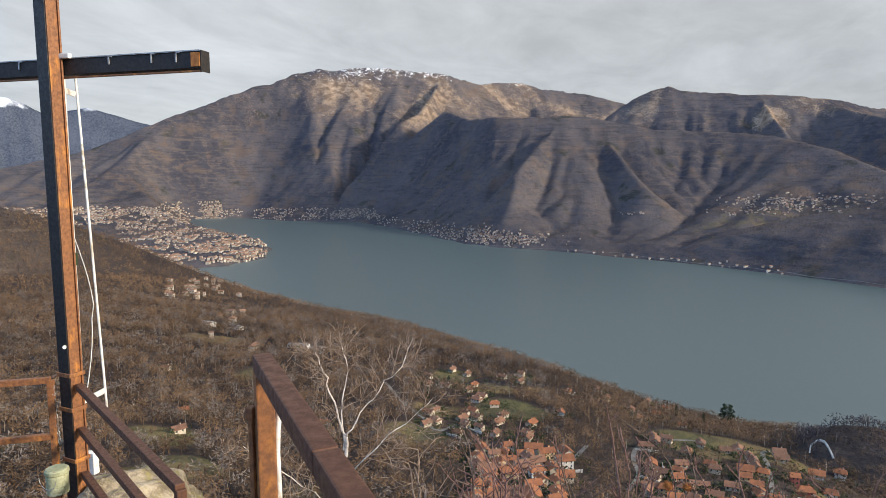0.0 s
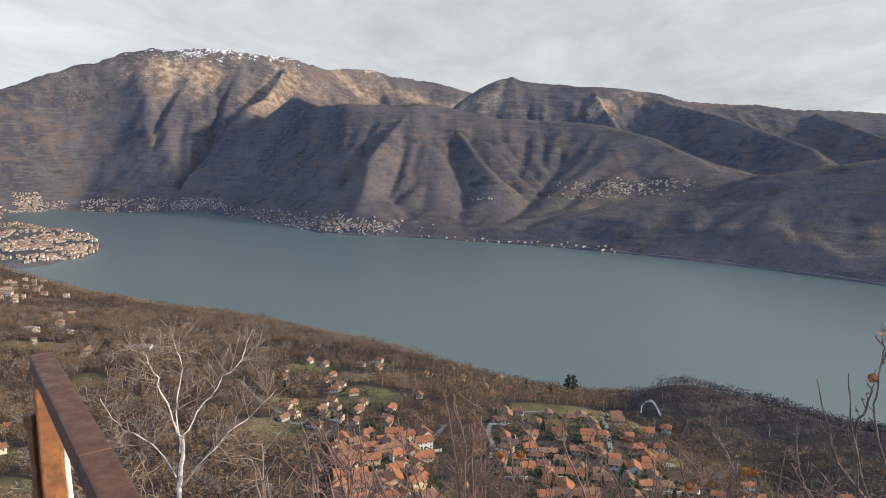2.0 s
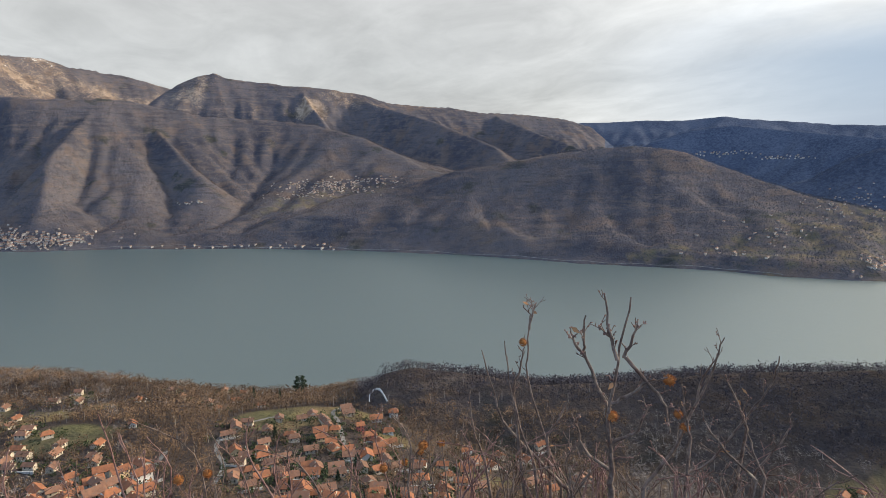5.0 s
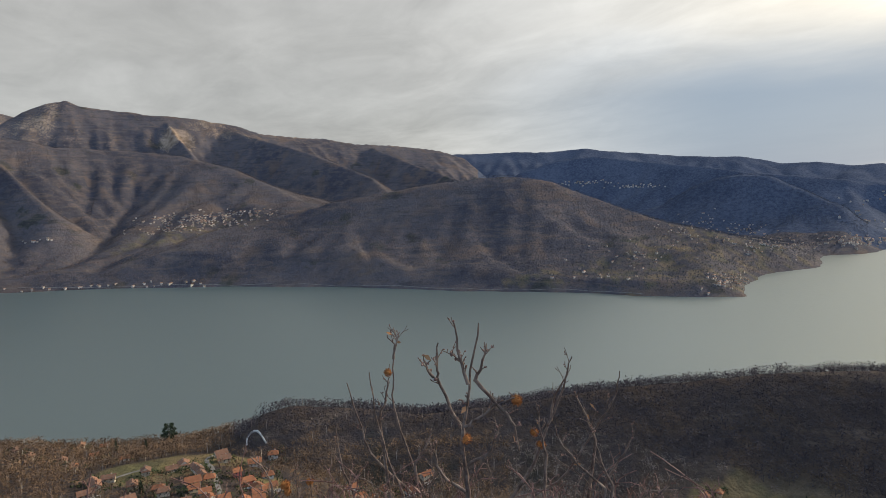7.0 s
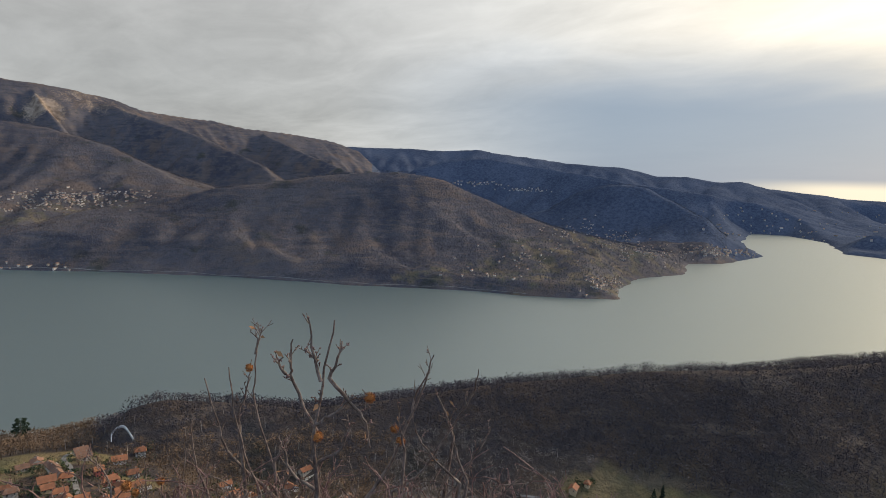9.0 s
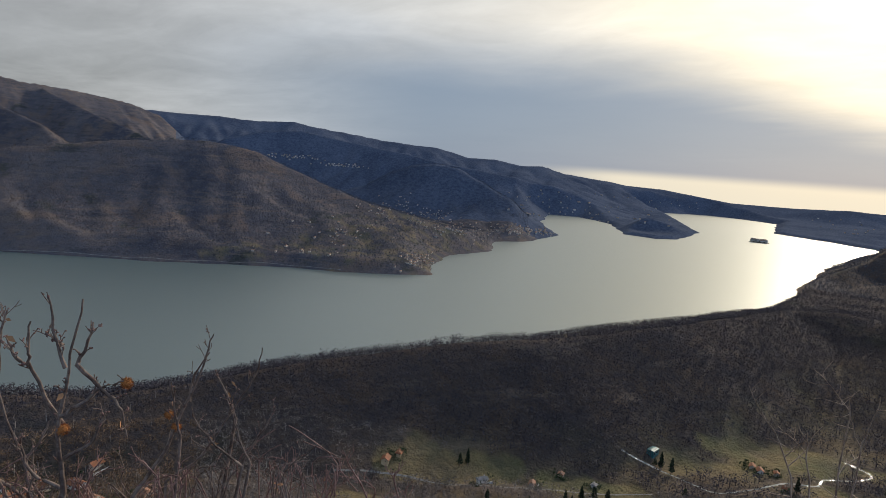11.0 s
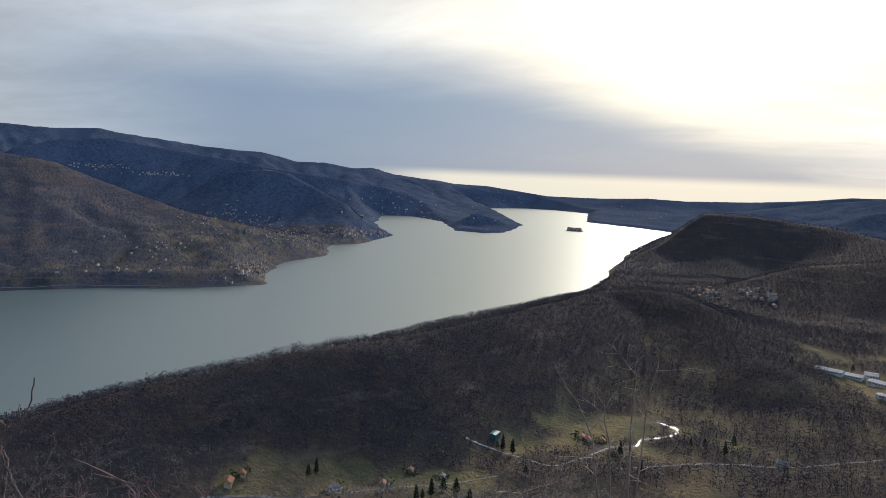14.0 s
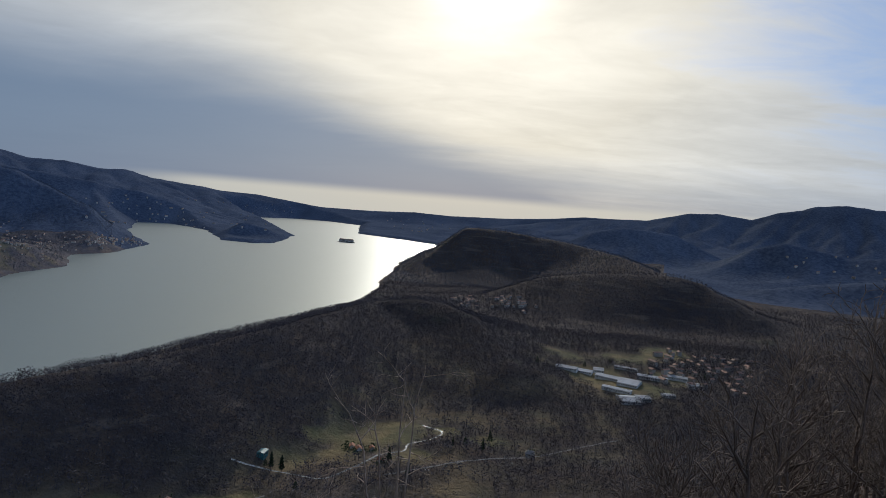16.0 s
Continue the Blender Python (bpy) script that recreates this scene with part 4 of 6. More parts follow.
shelf = quarter(7.8, -2.15, 1.9, 0.32, 170, 4.5) + quarter(11.8, -1.75, 1.1, 0.22, 40, 5) + quarter(4.6, -2.9, 1.3, 0.2, 26, 6) + quarter(-3.8, -3.2, 0.8, 0.12, 9, 6)
buildings("town", shelf, "hillside village of pale houses on a wooded shelf", (3.4, 6.2), (1.6, 3.0))
point = quarter(53.2, -4.7, 1.8, 0.5, 80, 6) + quarter(49.6, -3.7, 1.7, 0.5, 44, 6) + quarter(56.6, -5.5, 1.5, 0.3, 60, 5) + quarter(52.6, -8.3, 1.0, 0.4, 60, 4) + quarter(46, -6.2, 2.4, 0.7, 36, 6) + quarter(41.5, -8.0, 2.6, 0.35, 16, 8)
buildings("town", point, "scattered lakeside houses among green terraces", (2.4, 4.8), (1.4, 2.6))
port = quarter(61.9, -4.95, 1.4, 0.2, 90, 4)
buildings("town", port, "small lakeside town crowded on a cape", (3.4, 6.4), (1.8, 3.6))
south = scatter(70, 60, 76, -3.6, -1.2, 14) + quarter(41.0, 0.02, 1.1, 0.10, 26, 9) + quarter(45.2, -0.45, 1.2, 0.10, 26, 9) + scatter(20, 84, 90, -2.6, -1.6, 16)
buildings("town", south, "far-off villages between low wooded hills", (5, 9), (3, 5))
hamlet = quarter(91.6, -8.5, 0.7, 0.22, 22, 5) + quarter(95.6, -8.3, 1.2, 0.3, 24, 6) + scatter(60, 108, 116, -13.4, -10.6, 8) + scatter(14, 116, 124, -4.0, -1.5, 20)
buildings("town", hamlet, "hamlet of pale houses under a dark wooded hill", (4, 7), (3, 5))
near_left = scatter(26, -44.2, -37.5, -10.2, -8.5, 8) + scatter(4, -52, -32, -19, -12, 18) + scatter(6, -40.5, -37.5, -12.6, -11.6, 7)
buildings("town", near_left, "scattered houses among winter woods", (4, 8), (3, 5))

# ================= island =================
ISLE = polar(80.7, 2600)


def island():
    V, F = [], []
    nr, na = 7, 36
    for i in range(nr):
        for j in range(na):
            a = 2 * math.pi * j / na
            k = 1 - i / nr
            wob = 1 + 0.12 * math.sin(3 * a + 1) + 0.07 * math.sin(7 * a)
            V.append((ISLE.x + 16 * k * wob * math.sin(a), ISLE.y + 40 * k * wob * math.cos(a), -3 + 10 * (1 - k ** 2.2)))
    V.append((ISLE.x, ISLE.y, 7.4))
    for i in range(nr - 1):
        for j in range(na):
            F.append((i * na + j, i * na + (j + 1) % na, (i + 1) * na + (j + 1) % na, (i + 1) * na + j))
    for j in range(na):
        F.append(((nr - 1) * na + j, (nr - 1) * na + (j + 1) % na, nr * na, nr * na))
    F = [f for f in F if f[2] != f[3]]
    tagged(new("island", mesh_from("island", V, F, M_GROUND, True)), "small wooded island in the lake", "island", kind="structure")
    spots = [Vector((ISLE.x + 11 * math.sin(a) * s, ISLE.y + 31 * math.cos(a) * s, 2.5)) for a, s in zip(rng.uniform(0, 6.28, 26), rng.uniform(0.35, 1, 26))]
    buildings("town", spots, "old stone houses crowded on a small island", (6, 10), (5, 11), "village")


island()

# ================= roads, stream, wall =================
def sights(pairs):
    return [hit(a, e) for a, e in pairs]


STREAM = sights([(72, -22.3), (75.5, -23.3), (78.5, -23.8), (80.2, -23.9), (82.6, -23), (84.9, -21.9), (87.1, -21.5), (87.5, -20.9), (89.7, -20.3), (90.4, -19.7), (88.6, -19.3)])
ribbon("stream", STREAM, 1.5, M_STREAM, 0.15, "narrow stream with glittering water in the meadow", "stream")
ROAD_VALLEY = sights([(85.5, -23.5), (89.3, -22.7), (95, -21.5), (100.8, -20.3), (106, -18.5)])
ribbon("road", ROAD_VALLEY, 2.0, M_ROAD, 0.12, "straight pale country road across the valley")
ROAD_UP = sights([(-25.5, -18.0), (-24.4, -19.1), (-22.8, -20.4), (-21, -22.0), (-19, -21.7), (-16.8, -21.0)])
ribbon("road", ROAD_UP, 2.0, M_ROAD, 0.12, "grey village road winding down the slope")
ROAD_MID = sights([(-3.4, -26), (-2.5, -24.7), (-3.0, -23.5), (-2.6, -22.5), (-0.8, -21.8), (1.5, -21.5), (3, -21.5)])
ribbon("road", ROAD_MID, 2.0, M_ROAD, 0.12, "pale lane curving past village gardens")
ROAD_EAST = sights([(8.2, -25.2), (8.0, -23.9), (7.6, -22.3), (7.2, -21.6), (8.6, -21.2)])
ribbon("road", ROAD_EAST, 2.0, M_ROAD, 0.12, "grey village street between red-roofed houses")
ROAD_OLD = sights([(-7, -22.8), (-8.2, -24), (-9.6, -25.4), (-10.6, -27.2), (-11, -29)])
ribbon("road", ROAD_OLD, 2.0, M_ROAD, 0.12, "grey street beside the old village centre")
ROAD_DIRT = sights([(46, -26.4), (52, -26.6), (58, -27.0), (64, -26.6), (71, -26.0), (75, -25.2)])
ribbon("road", ROAD_DIRT, 1.3, M_ROAD, 0.12, "pale farm track beside meadows")
ROAD_SHORE = [polar(a, r + 5, 2) for a, r in ((-17.7, 1705), (-14.2, 1624), (-9, 1562), (0.2, 1426), (8.6, 1320), (14.8, 1252), (20.8, 1190), (25.8, 1140), (29.9, 1105), (36, 1085), (40.9, 1074), (45.8, 1048))]
ribbon("road", ROAD_SHORE, 1.5, M_ROAD, 0.5, "lakeside road on a pale embankment", step=12)
ROADS = [q for road in (STREAM, ROAD_VALLEY, ROAD_UP, ROAD_MID, ROAD_EAST, ROAD_OLD, ROAD_DIRT) for q in road]


def hairpin_wall():
    """The pale retaining wall of a hairpin bend, an arch lying on the slope."""
    pts = sights([(10.55, -21.1), (10.6, -20.5), (11.0, -20.05), (11.45, -20.0), (11.8, -20.4), (12.2, -21.1)])
    ribbon("hairpin_wall", pts, 0.5, M_CONCRETE, 0.9, "pale concrete wall of a hairpin bend in woods", "wall", step=1.0, deep=0.6)


hairpin_wall()


def shed(w, d, h, mat, label, p, turn, group="", wall=None):
    """A long low works building with a shallow pitched sheet roof."""
    ob = new("factory_building", None)
    bm = bmesh.new()
    add_box(bm, 0, 0, h / 2 - 1, w, d, h + 2, 0.08)
    part("wall", bm, wall or M_CONCRETE, ob)
    for s in (-1, 1):
        bm = bmesh.new()
        add_box(bm, 0, s * d / 4, h + d * 0.045, w + 0.5, d / 2 + 0.3, 0.22, 0.03, Matrix.Rotation(-s * 0.17, 4, "X"))
        part("roof", bm, mat, ob)
    for i in range(int(w / 2.2)):
        for s in (-1, 1):
            bm = bmesh.new()
            add_box(bm, -w / 2 + 1.3 + i * 2.2, s * (d / 2 + 0.02), h * 0.62, 1.2, 0.08, 0.8)
            part("window", bm, M_PANE, ob)
    ob.matrix_basis = pose(p.x, p.y, p.z, 0, 0, turn)
    return tagged(ob, label, "building", group)


M_PANE = surface("dark_window", (0.02, 0.025, 0.03), (0.05, 0.06, 0.07), 0.5, 0.15, relief=0.0, spec=0.6)
for a, e, w_, d_, h_, tr in ((106.5, -15.3, 15, 10, 4, 20), (107.6, -15.0, 10, 6, 4, 20), (105.4, -14.6, 22, 4, 4, -25), (106.4, -13.9, 16, 12, 4, -20), (104.6, -13.7, 20, 6, 4, -25), (108.2, -13.2, 24, 5, 4, -15),
                             (101, -13.3, 18, 6, 3, -12), (102.6, -13.4, 12, 6, 3, -12), (110.2, -12.9, 16, 5, 4, -10), (109.6, -14.4, 10, 4, 3, 15), (103.7, -13.2, 9, 7, 4, 0), (106.0, -12.7, 20, 4, 3, -20), (111.5, -13.3, 10, 6, 4, 10)):
    shed(w_ * 1.2, d_ * 1.9, h_ * 0.75, M_ROOFSHEET, "low works building with a pale sheet-metal roof", hit(a, e), 78 + 0.8 * tr, "valley works")
for a, e, w_, d_, h_, tr in ((-33.0, -14.75, 16, 5, 3, 8), (-31.6, -15.1, 15, 6, 3, 8), (-40.4, -12.3, 14, 5, 3, -12), (-38.2, -12.8, 16, 5, 3, -20)):
    shed(w_, d_, h_, M_ROOFSHEET, "low building with white sheet roofs in the woods", hit(a, e), tr, "white-roofed works")

shed(7, 4.5, 3.2, M_TEAL, "small barn with teal sheet walls and roof", hit(74.6, -22.1), -8, "", M_TEAL)

# ================= village sites =================
HAIRPIN = hit(11.6, -20.7)
SITES = []   # place, width, depth, height, turn, style


def site(p, w, d, h, turn, style):
    if p.z > 2 and (p - HAIRPIN).length > 15 and all((p.x - q.x) ** 2 + (p.y - q.y) ** 2 > (0.5 * (max(w, d) + max(s[1], s[2]))) ** 2 * 0.8 for q, *s in SITES for s in [[0] + s]):
        SITES.append((p, w, d, h, turn, style))


def sites(n, az0, az1, el0, el1, turns, styles, big=(5.2, 8.0), tall=(2.7, 4.2)):
    for _ in range(n):
        p = hit(rng.uniform(az0, az1), rng.uniform(el0, el1))
        w = rng.uniform(*big)
        site(p, w, w * rng.uniform(0.62, 0.85), rng.uniform(*tall), rng.choice(turns) + rng.normal(0, 5), int(rng.choice(styles)))


# singled-out houses, then the clusters
for a, e, w_, d_, h_, tr, st in ((10.4, -24.1, 6.5, 4.5, 4.2, 5, 6), (9.6, -23.3, 3.6, 3.6, 4.8, 5, 6), (12.7, -22.2, 5.4, 4.6, 3.6, -15, 1), (2.5, -24.9, 7.5, 3.4, 2.4, 4, 5), (4.4, -22.0, 5.0, 4.0, 2.6, 5, 3),
                                 (-2.0, -22.6, 6.5, 4.2, 3.4, 8, 5), (6.0, -23.8, 4.5, 4.0, 3.2, 5, 2), (8.4, -25.0, 4.6, 4.6, 3.0, 0, 6), (-17.0, -19.7, 6.4, 4.4, 3.2, -20, 5), (-15.4, -20.1, 5.5, 4.0, 3.4, 20, 0),
                                 (59.9, -26.6, 6.5, 3.0, 3.4, -30, 4), (50.8, -25.6, 6.0, 4.2, 3.4, 25, 2), (52.0, -25.0, 4.0, 3.0, 2.6, 25, 2), (83.0, -21.6, 5.5, 3.6, 2.6, 20, 1), (84.2, -21.5, 3.6, 3.0, 2.4, 20, 0), (64.5, -26.3, 4.0, 3.0, 2.6, 20, 3), (70.0, -25.6, 3.4, 2.6, 2.4, 0, 4), (82.4, -21.4, 5.0, 3.2, 2.4, 10, 0), (67.0, -25.2, 3.5, 3.0, 2.4, 10, 3)):
    site(hit(a, e), w_, d_, h_, tr, st)
sites(160, -17.5, -8.6, -29.5, -23.6, (35, 125, 25), (0, 0, 1, 2, 3, 3), (4.6, 8.0), (3.6, 5.6))
sites(62, -1.8, 13.0, -26.8, -21.4, (5, 95, -10), (0, 1, 2, 3, 5, 3, 5), (4.6, 6.6), (2.6, 3.8))
sites(48, 1, 21, -30, -26.4, (5, 95, -20), (0, 1, 2, 3, 3), (4.6, 7.0), (2.8, 4.2))
sites(34, -22, -12, -22.8, -17.0, (-20, 70), (0, 3, 3, 5), (4.4, 6.5), (2.6, 3.6))
sites(12, -10, 2, -20.6, -18.3, (0, 90), (0, 1, 3), (4.4, 6.0), (2.6, 3.4))
sites(12, 17, 31, -29, -24.5, (10, 100), (0, 1, 3), (5, 8), (2.6, 3.6))
sites(4, -48, -24, -22, -15, (0, 60), (0, 3, 2), (4.4, 6.0), (2.6, 3.4))
sites(3, 84, 100, -23.6, -20.5, (10, 80), (3, 4, 0), (4.0, 6.5), (2.2, 3.2))

# ================= woods =================
def tree_template(n, seed, wide=0.05, lean=0.12, trunk=0.015):
    """Triangles of one bare tree of height 1: a trunk and rising branches."""
    g = np.random.default_rng(seed)
    T = []
    for k in range(2):
        a = g.uniform(0, 6.28)
        u = np.array([math.cos(a), math.sin(a), 0]) * trunk
        T.append([-u, u, np.array([g.normal(0, lean * 0.4), g.normal(0, lean * 0.4), 0.75])])
    full = g.uniform(0.8, 1.15)
    for i in range(n):
        q = g.normal(0, 1, 3)
        q = q / np.linalg.norm(q) * g.uniform(0.25, 1.0) ** 0.5
        p = np.array([0.30 * full * q[0], 0.30 * full * q[1], 0.60 + 0.34 * q[2]])
        d = p - np.array([0, 0, 0.36]) + g.normal(0, 0.26, 3)
        d = d / np.linalg.norm(d)
        s = np.cross(d, g.normal(0, 1, 3))
        s = s / np.linalg.norm(s) * wide * g.uniform(0.8, 1.6)
        ln = g.uniform(0.07, 0.15)
        T.append([p - d * ln - s * 0.5, p - d * ln * 0.3 + s, p + d * ln * 0.6])
    return np.array(T)


def plant(name, P, H, spread, n, wide, label, mat=None, kinds=7, trunk=0.015):
    """Joined trees on given places, as one piece of stuff."""
    g = np.random.default_rng(len(P))
    temps = [tree_template(n, 100 + k, wide, trunk=trunk) for k in range(kinds)]
    which = g.integers(0, kinds, len(P))
    V = []
    for k in range(kinds):
        sel = which == k
        p, h = P[sel], H[sel]
        a = g.uniform(0, 6.28, len(p))
        t = temps[k].reshape(-1, 3)
        w_ = (h * spread * g.uniform(0.8, 1.25, len(p)))[:, None]
        x = (t[:, 0] * np.cos(a)[:, None] - t[:, 1] * np.sin(a)[:, None]) * w_ + p[:, 0:1]
        y = (t[:, 0] * np.sin(a)[:, None] + t[:, 1] * np.cos(a)[:, None]) * w_ + p[:, 1:2]
        z = t[:, 2] * h[:, None] + p[:, 2:3] - 0.15
        V.append(np.stack([x, y, z], -1).reshape(-1, 3))
    V = np.vstack(V)
    me = mesh_from(name, V, np.arange(len(V)).reshape(-1, 3), mat or M_TWIG)
    return tagged(new(name, me), label, "woods", kind="stuff")


def places(cell, r0, r1, az0, az1, seed, open_land=0.28, shore=6):
    """Jittered places on wooded land inside a ring sector."""
    g = np.random.default_rng(seed)
    n = int(r1 / cell) + 1
    gx, gy = np.meshgrid(np.arange(-n, n + 1) * cell, np.arange(-n, n + 1) * cell)
    x, y = (gx + g.uniform(-0.5, 0.5, gx.shape) * cell).ravel(), (gy + g.uniform(-0.5, 0.5, gy.shape) * cell).ravel()
    r, az = np.hypot(x, y), np.degrees(np.arctan2(x, y))
    ok = (r > r0) & (r < r1) & (az > az0) & (az < az1)
    x, y = x[ok], y[ok]
    ok = lake_distance(x, y) > shore
    x, y = x[ok], y[ok]
    z = height(x, y)
    ok = (cover(x, y, z)[:, 0] < open_land + g.normal(0, 0.12, len(x))) & (z > 1.2)
    for p, w_, *_ in SITES:
        ok &= (x - p.x) ** 2 + (y - p.y) ** 2 > (w_ * 0.62 + 0.6) ** 2
    for p, q in zip(ROADS, ROADS[1:]):
        d = q - p
        if d.length < 90:
            t = np.clip(((x - p.x) * d.x + (y - p.y) * d.y) / max(d.x ** 2 + d.y ** 2, 1e-6), 0, 1)
            ok &= (x - p.x - t * d.x) ** 2 + (y - p.y - t * d.y) ** 2 > 9
    return np.stack([x[ok], y[ok], z[ok]], 1)


def settled(P):
    """How built-up the land is round each place."""
    s = np.zeros(len(P))
    for p, *_ in SITES:
        s += np.exp(-((P[:, 0] - p.x) ** 2 + (P[:, 1] - p.y) ** 2) / 180)
    return s


def thin(P, seed, much=0.30):
    return P[np.random.default_rng(seed).random(len(P)) > settled(P) * much]


def belt(cell, r0, r1, az0, az1, seed, tall, spread, n, wide, label, mat=None, much=0.3, trunk=0.015):
    P = thin(places(cell, r0, r1, az0, az1, seed), 5, much)
    plant("woodland", P, np.random.default_rng(seed + 1).uniform(*tall, len(P)), spread, n, wide, label, mat, trunk=trunk)


belt(4.7, 95, 700, -62, -20, 3, (4.2, 8.0), 1.5, 44, 0.022, "russet bare winter trees on the hillside")
belt(12.0, 95, 700, -62, -10, 23, (6.5, 9.0), 1.5, 60, 0.018, "tall grey bare trees over the winter hillside", M_GREYTWIG)
belt(12.0, 110, 560, -62, 34, 25, (6.0, 8.5), 0.5, 6, 0.030, "slim pale birches among brown woods", M_STEM, trunk=0.045)
belt(11.0, 120, 345, 34, 118, 27, (5.0, 8.5), 0.5, 8, 0.024, "slim pale trunks among the valley woods", M_STEM, trunk=0.03)
belt(4.6, 110, 340, -20, 34, 3, (3.8, 7.0), 1.5, 46, 0.022, "bare brown winter trees on the slopes below", much=0.17)
belt(4.5, 340, 700, -20, 9.5, 6, (4.4, 7.4), 1.5, 30, 0.030, "bare brown winter trees down to the shore")
belt(4.9, 110, 345, 34, 128, 3, (3.8, 7.4), 1.45, 40, 0.022, "grey bare winter trees between valley meadows", M_GREYTWIG)
belt(4.2, 345, 900, 9.5, 128, 6, (4.4, 7.6), 1.5, 22, 0.032, "bare winter woods along the ridge, backlit shade in their colour", M_SHADETWIG)
P = places(6.0, 700, 1350, -62, 8, 8, 0.85)
plant("woodland", P, np.random.default_rng(9).uniform(5, 8.5, len(P)), 1.2, 8, 0.08, "bare winter woods on the hills by the lake")
P = places(6.2, 860, 1340, 80, 128, 14, 0.85)
plant("woodland", P, np.random.default_rng(15).uniform(4.5, 7.0, len(P)), 1.3, 9, 0.07, "bare winter woods behind the valley, backlit shade in their colour", M_SHADETWIG)


def bank_woods(cell, r0, r1, az0, az1, seed, tall, n, wide, label, mat):
    """Bare woods on the far slopes, thinner on rock and round the villages."""
    P = places(cell, r0, r1, az0, az1, seed, 0.5, 10)
    g = np.random.default_rng(seed)
    P = P[((lake_side(P[:, 0], P[:, 1]) > 0) | (az0 > 80)) & (cover(P[:, 0], P[:, 1], P[:, 2])[:, 1] < 0.25 + 0.2 * g.random(len(P)))]
    plant("woodland", P, g.uniform(*tall, len(P)), 1.25, n, wide, label, mat)


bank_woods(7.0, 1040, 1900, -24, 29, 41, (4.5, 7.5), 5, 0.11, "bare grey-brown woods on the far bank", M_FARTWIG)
bank_woods(7.0, 1040, 1840, 29, 60, 49, (4.5, 7.5), 5, 0.11, "bare woods on the headland, haze blue in their colour", M_HAZETWIG)
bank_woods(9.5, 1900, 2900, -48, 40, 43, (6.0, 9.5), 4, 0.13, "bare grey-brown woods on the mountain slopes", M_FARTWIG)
bank_woods(7.5, 1900, 2420, 47.5, 62, 47, (5.0, 8.0), 5, 0.11, "bare woods on a lakeside round hill, haze blue in their colour", M_HAZETWIG)
bank_woods(6.6, 1330, 2120, 83.5, 108, 45, (5.0, 8.0), 6, 0.12, "bare woods on hills behind the valley, haze blue in their colour", M_HAZETWIG)
bank_woods(6.4, 940, 1330, 82, 100, 51, (4.5, 7.5), 6, 0.10, "bare woods on the slope behind the valley, backlit shade in colour", M_SHADETWIG)


def town_trees(spots, label, mat, tall=(3, 6)):
    P = np.array([tuple(p) for p in spots])
    plant("town_trees", P, np.random.default_rng(17).uniform(*tall, len(P)), 1.5, 9, 0.13, label, mat)


town_trees(scatter(330, -55, -41.5, -4.2, -1.3, 5) + scatter(260, -46, -35.6, -7.2, -4.1, 5) + scatter(260, -41, -10, -6.0, -2.8, 6), "dark garden trees between town houses", M_SHADETWIG)
town_trees(scatter(150, 2, 14, -3.4, -1.4, 5) + scatter(1100, 34, 64, -9.2, -3.4, 4), "dark evergreen garden trees on the terraces", M_EVER, (1.4, 3.4))
town_trees(scatter(900, 34, 64, -9.0, -3.4, 4), "bare garden trees on the lakeside terraces", M_SHADETWIG, (1.8, 3.6))

# ================= the summit: cross, rails, shrubs =================
def from_eye(cam_az, az, el, d):
    """A place seen at a bearing and elevation, d metres off level, from an eye or with the arm held out at the bearing cam_az."""
    p = polar(az, d)
    if isinstance(cam_az, Vector):
        return cam_az + Vector((p.x, p.y, d * math.tan(radians(el))))
    a = radians(cam_az)
    return Vector((p.x + ARM * math.sin(a), p.y + ARM * math.cos(a), EYE_Z + d * math.tan(radians(el))))


def frame_along(a, b):
    """A pose at a whose x axis runs towards b, z as upright as can be."""
    x = (b - a).normalized()
    y = Vector((0, 0, 1)).cross(x)
    y = y.normalized() if y.length > 1e-6 else Vector((0, 1, 0))
    z = x.cross(y)
    m = Matrix((x, y, z)).transposed().to_4x4()
    m.translation = a
    return m


def bar(bm, a, b, w, h, bevel=0.003, facing=None):
    """A square bar from a to b; facing sets which way an upright one is turned."""
    ln = (b - a).length
    m = frame_along(a, b)
    if facing is not None:
        x = (b - a).normalized()
        y = x.cross(facing).normalized()
        m = Matrix((x, y, x.cross(y))).transposed().to_4x4()
        m.translation = a
    vs = add_box(bm, 0, 0, 0, ln, w, h, bevel)
    bmesh.ops.transform(bm, matrix=m @ Matrix.Translation((ln / 2, 0, 0)), verts=[v for v in vs if v.is_valid])


def thing(name, label, category, group="", at=None):
    ob = new(name, None)
    if at is not None:
        ob.location = at
    return tagged(ob, label, category, group)


def placed(bm, ob):
    """Moves world-built geometry into the thing's own space."""
    bmesh.ops.translate(bm, vec=-ob.location, verts=bm.verts[:])
    return bm


CROSS = from_eye(-20, -50.8, -22.4, 4.97)
BEAM_Z = EYE_Z + 4.97 * math.tan(radians(8.05))
END = from_eye(-20, -39.62, 9.46, 4.2)
END.z = BEAM_Z


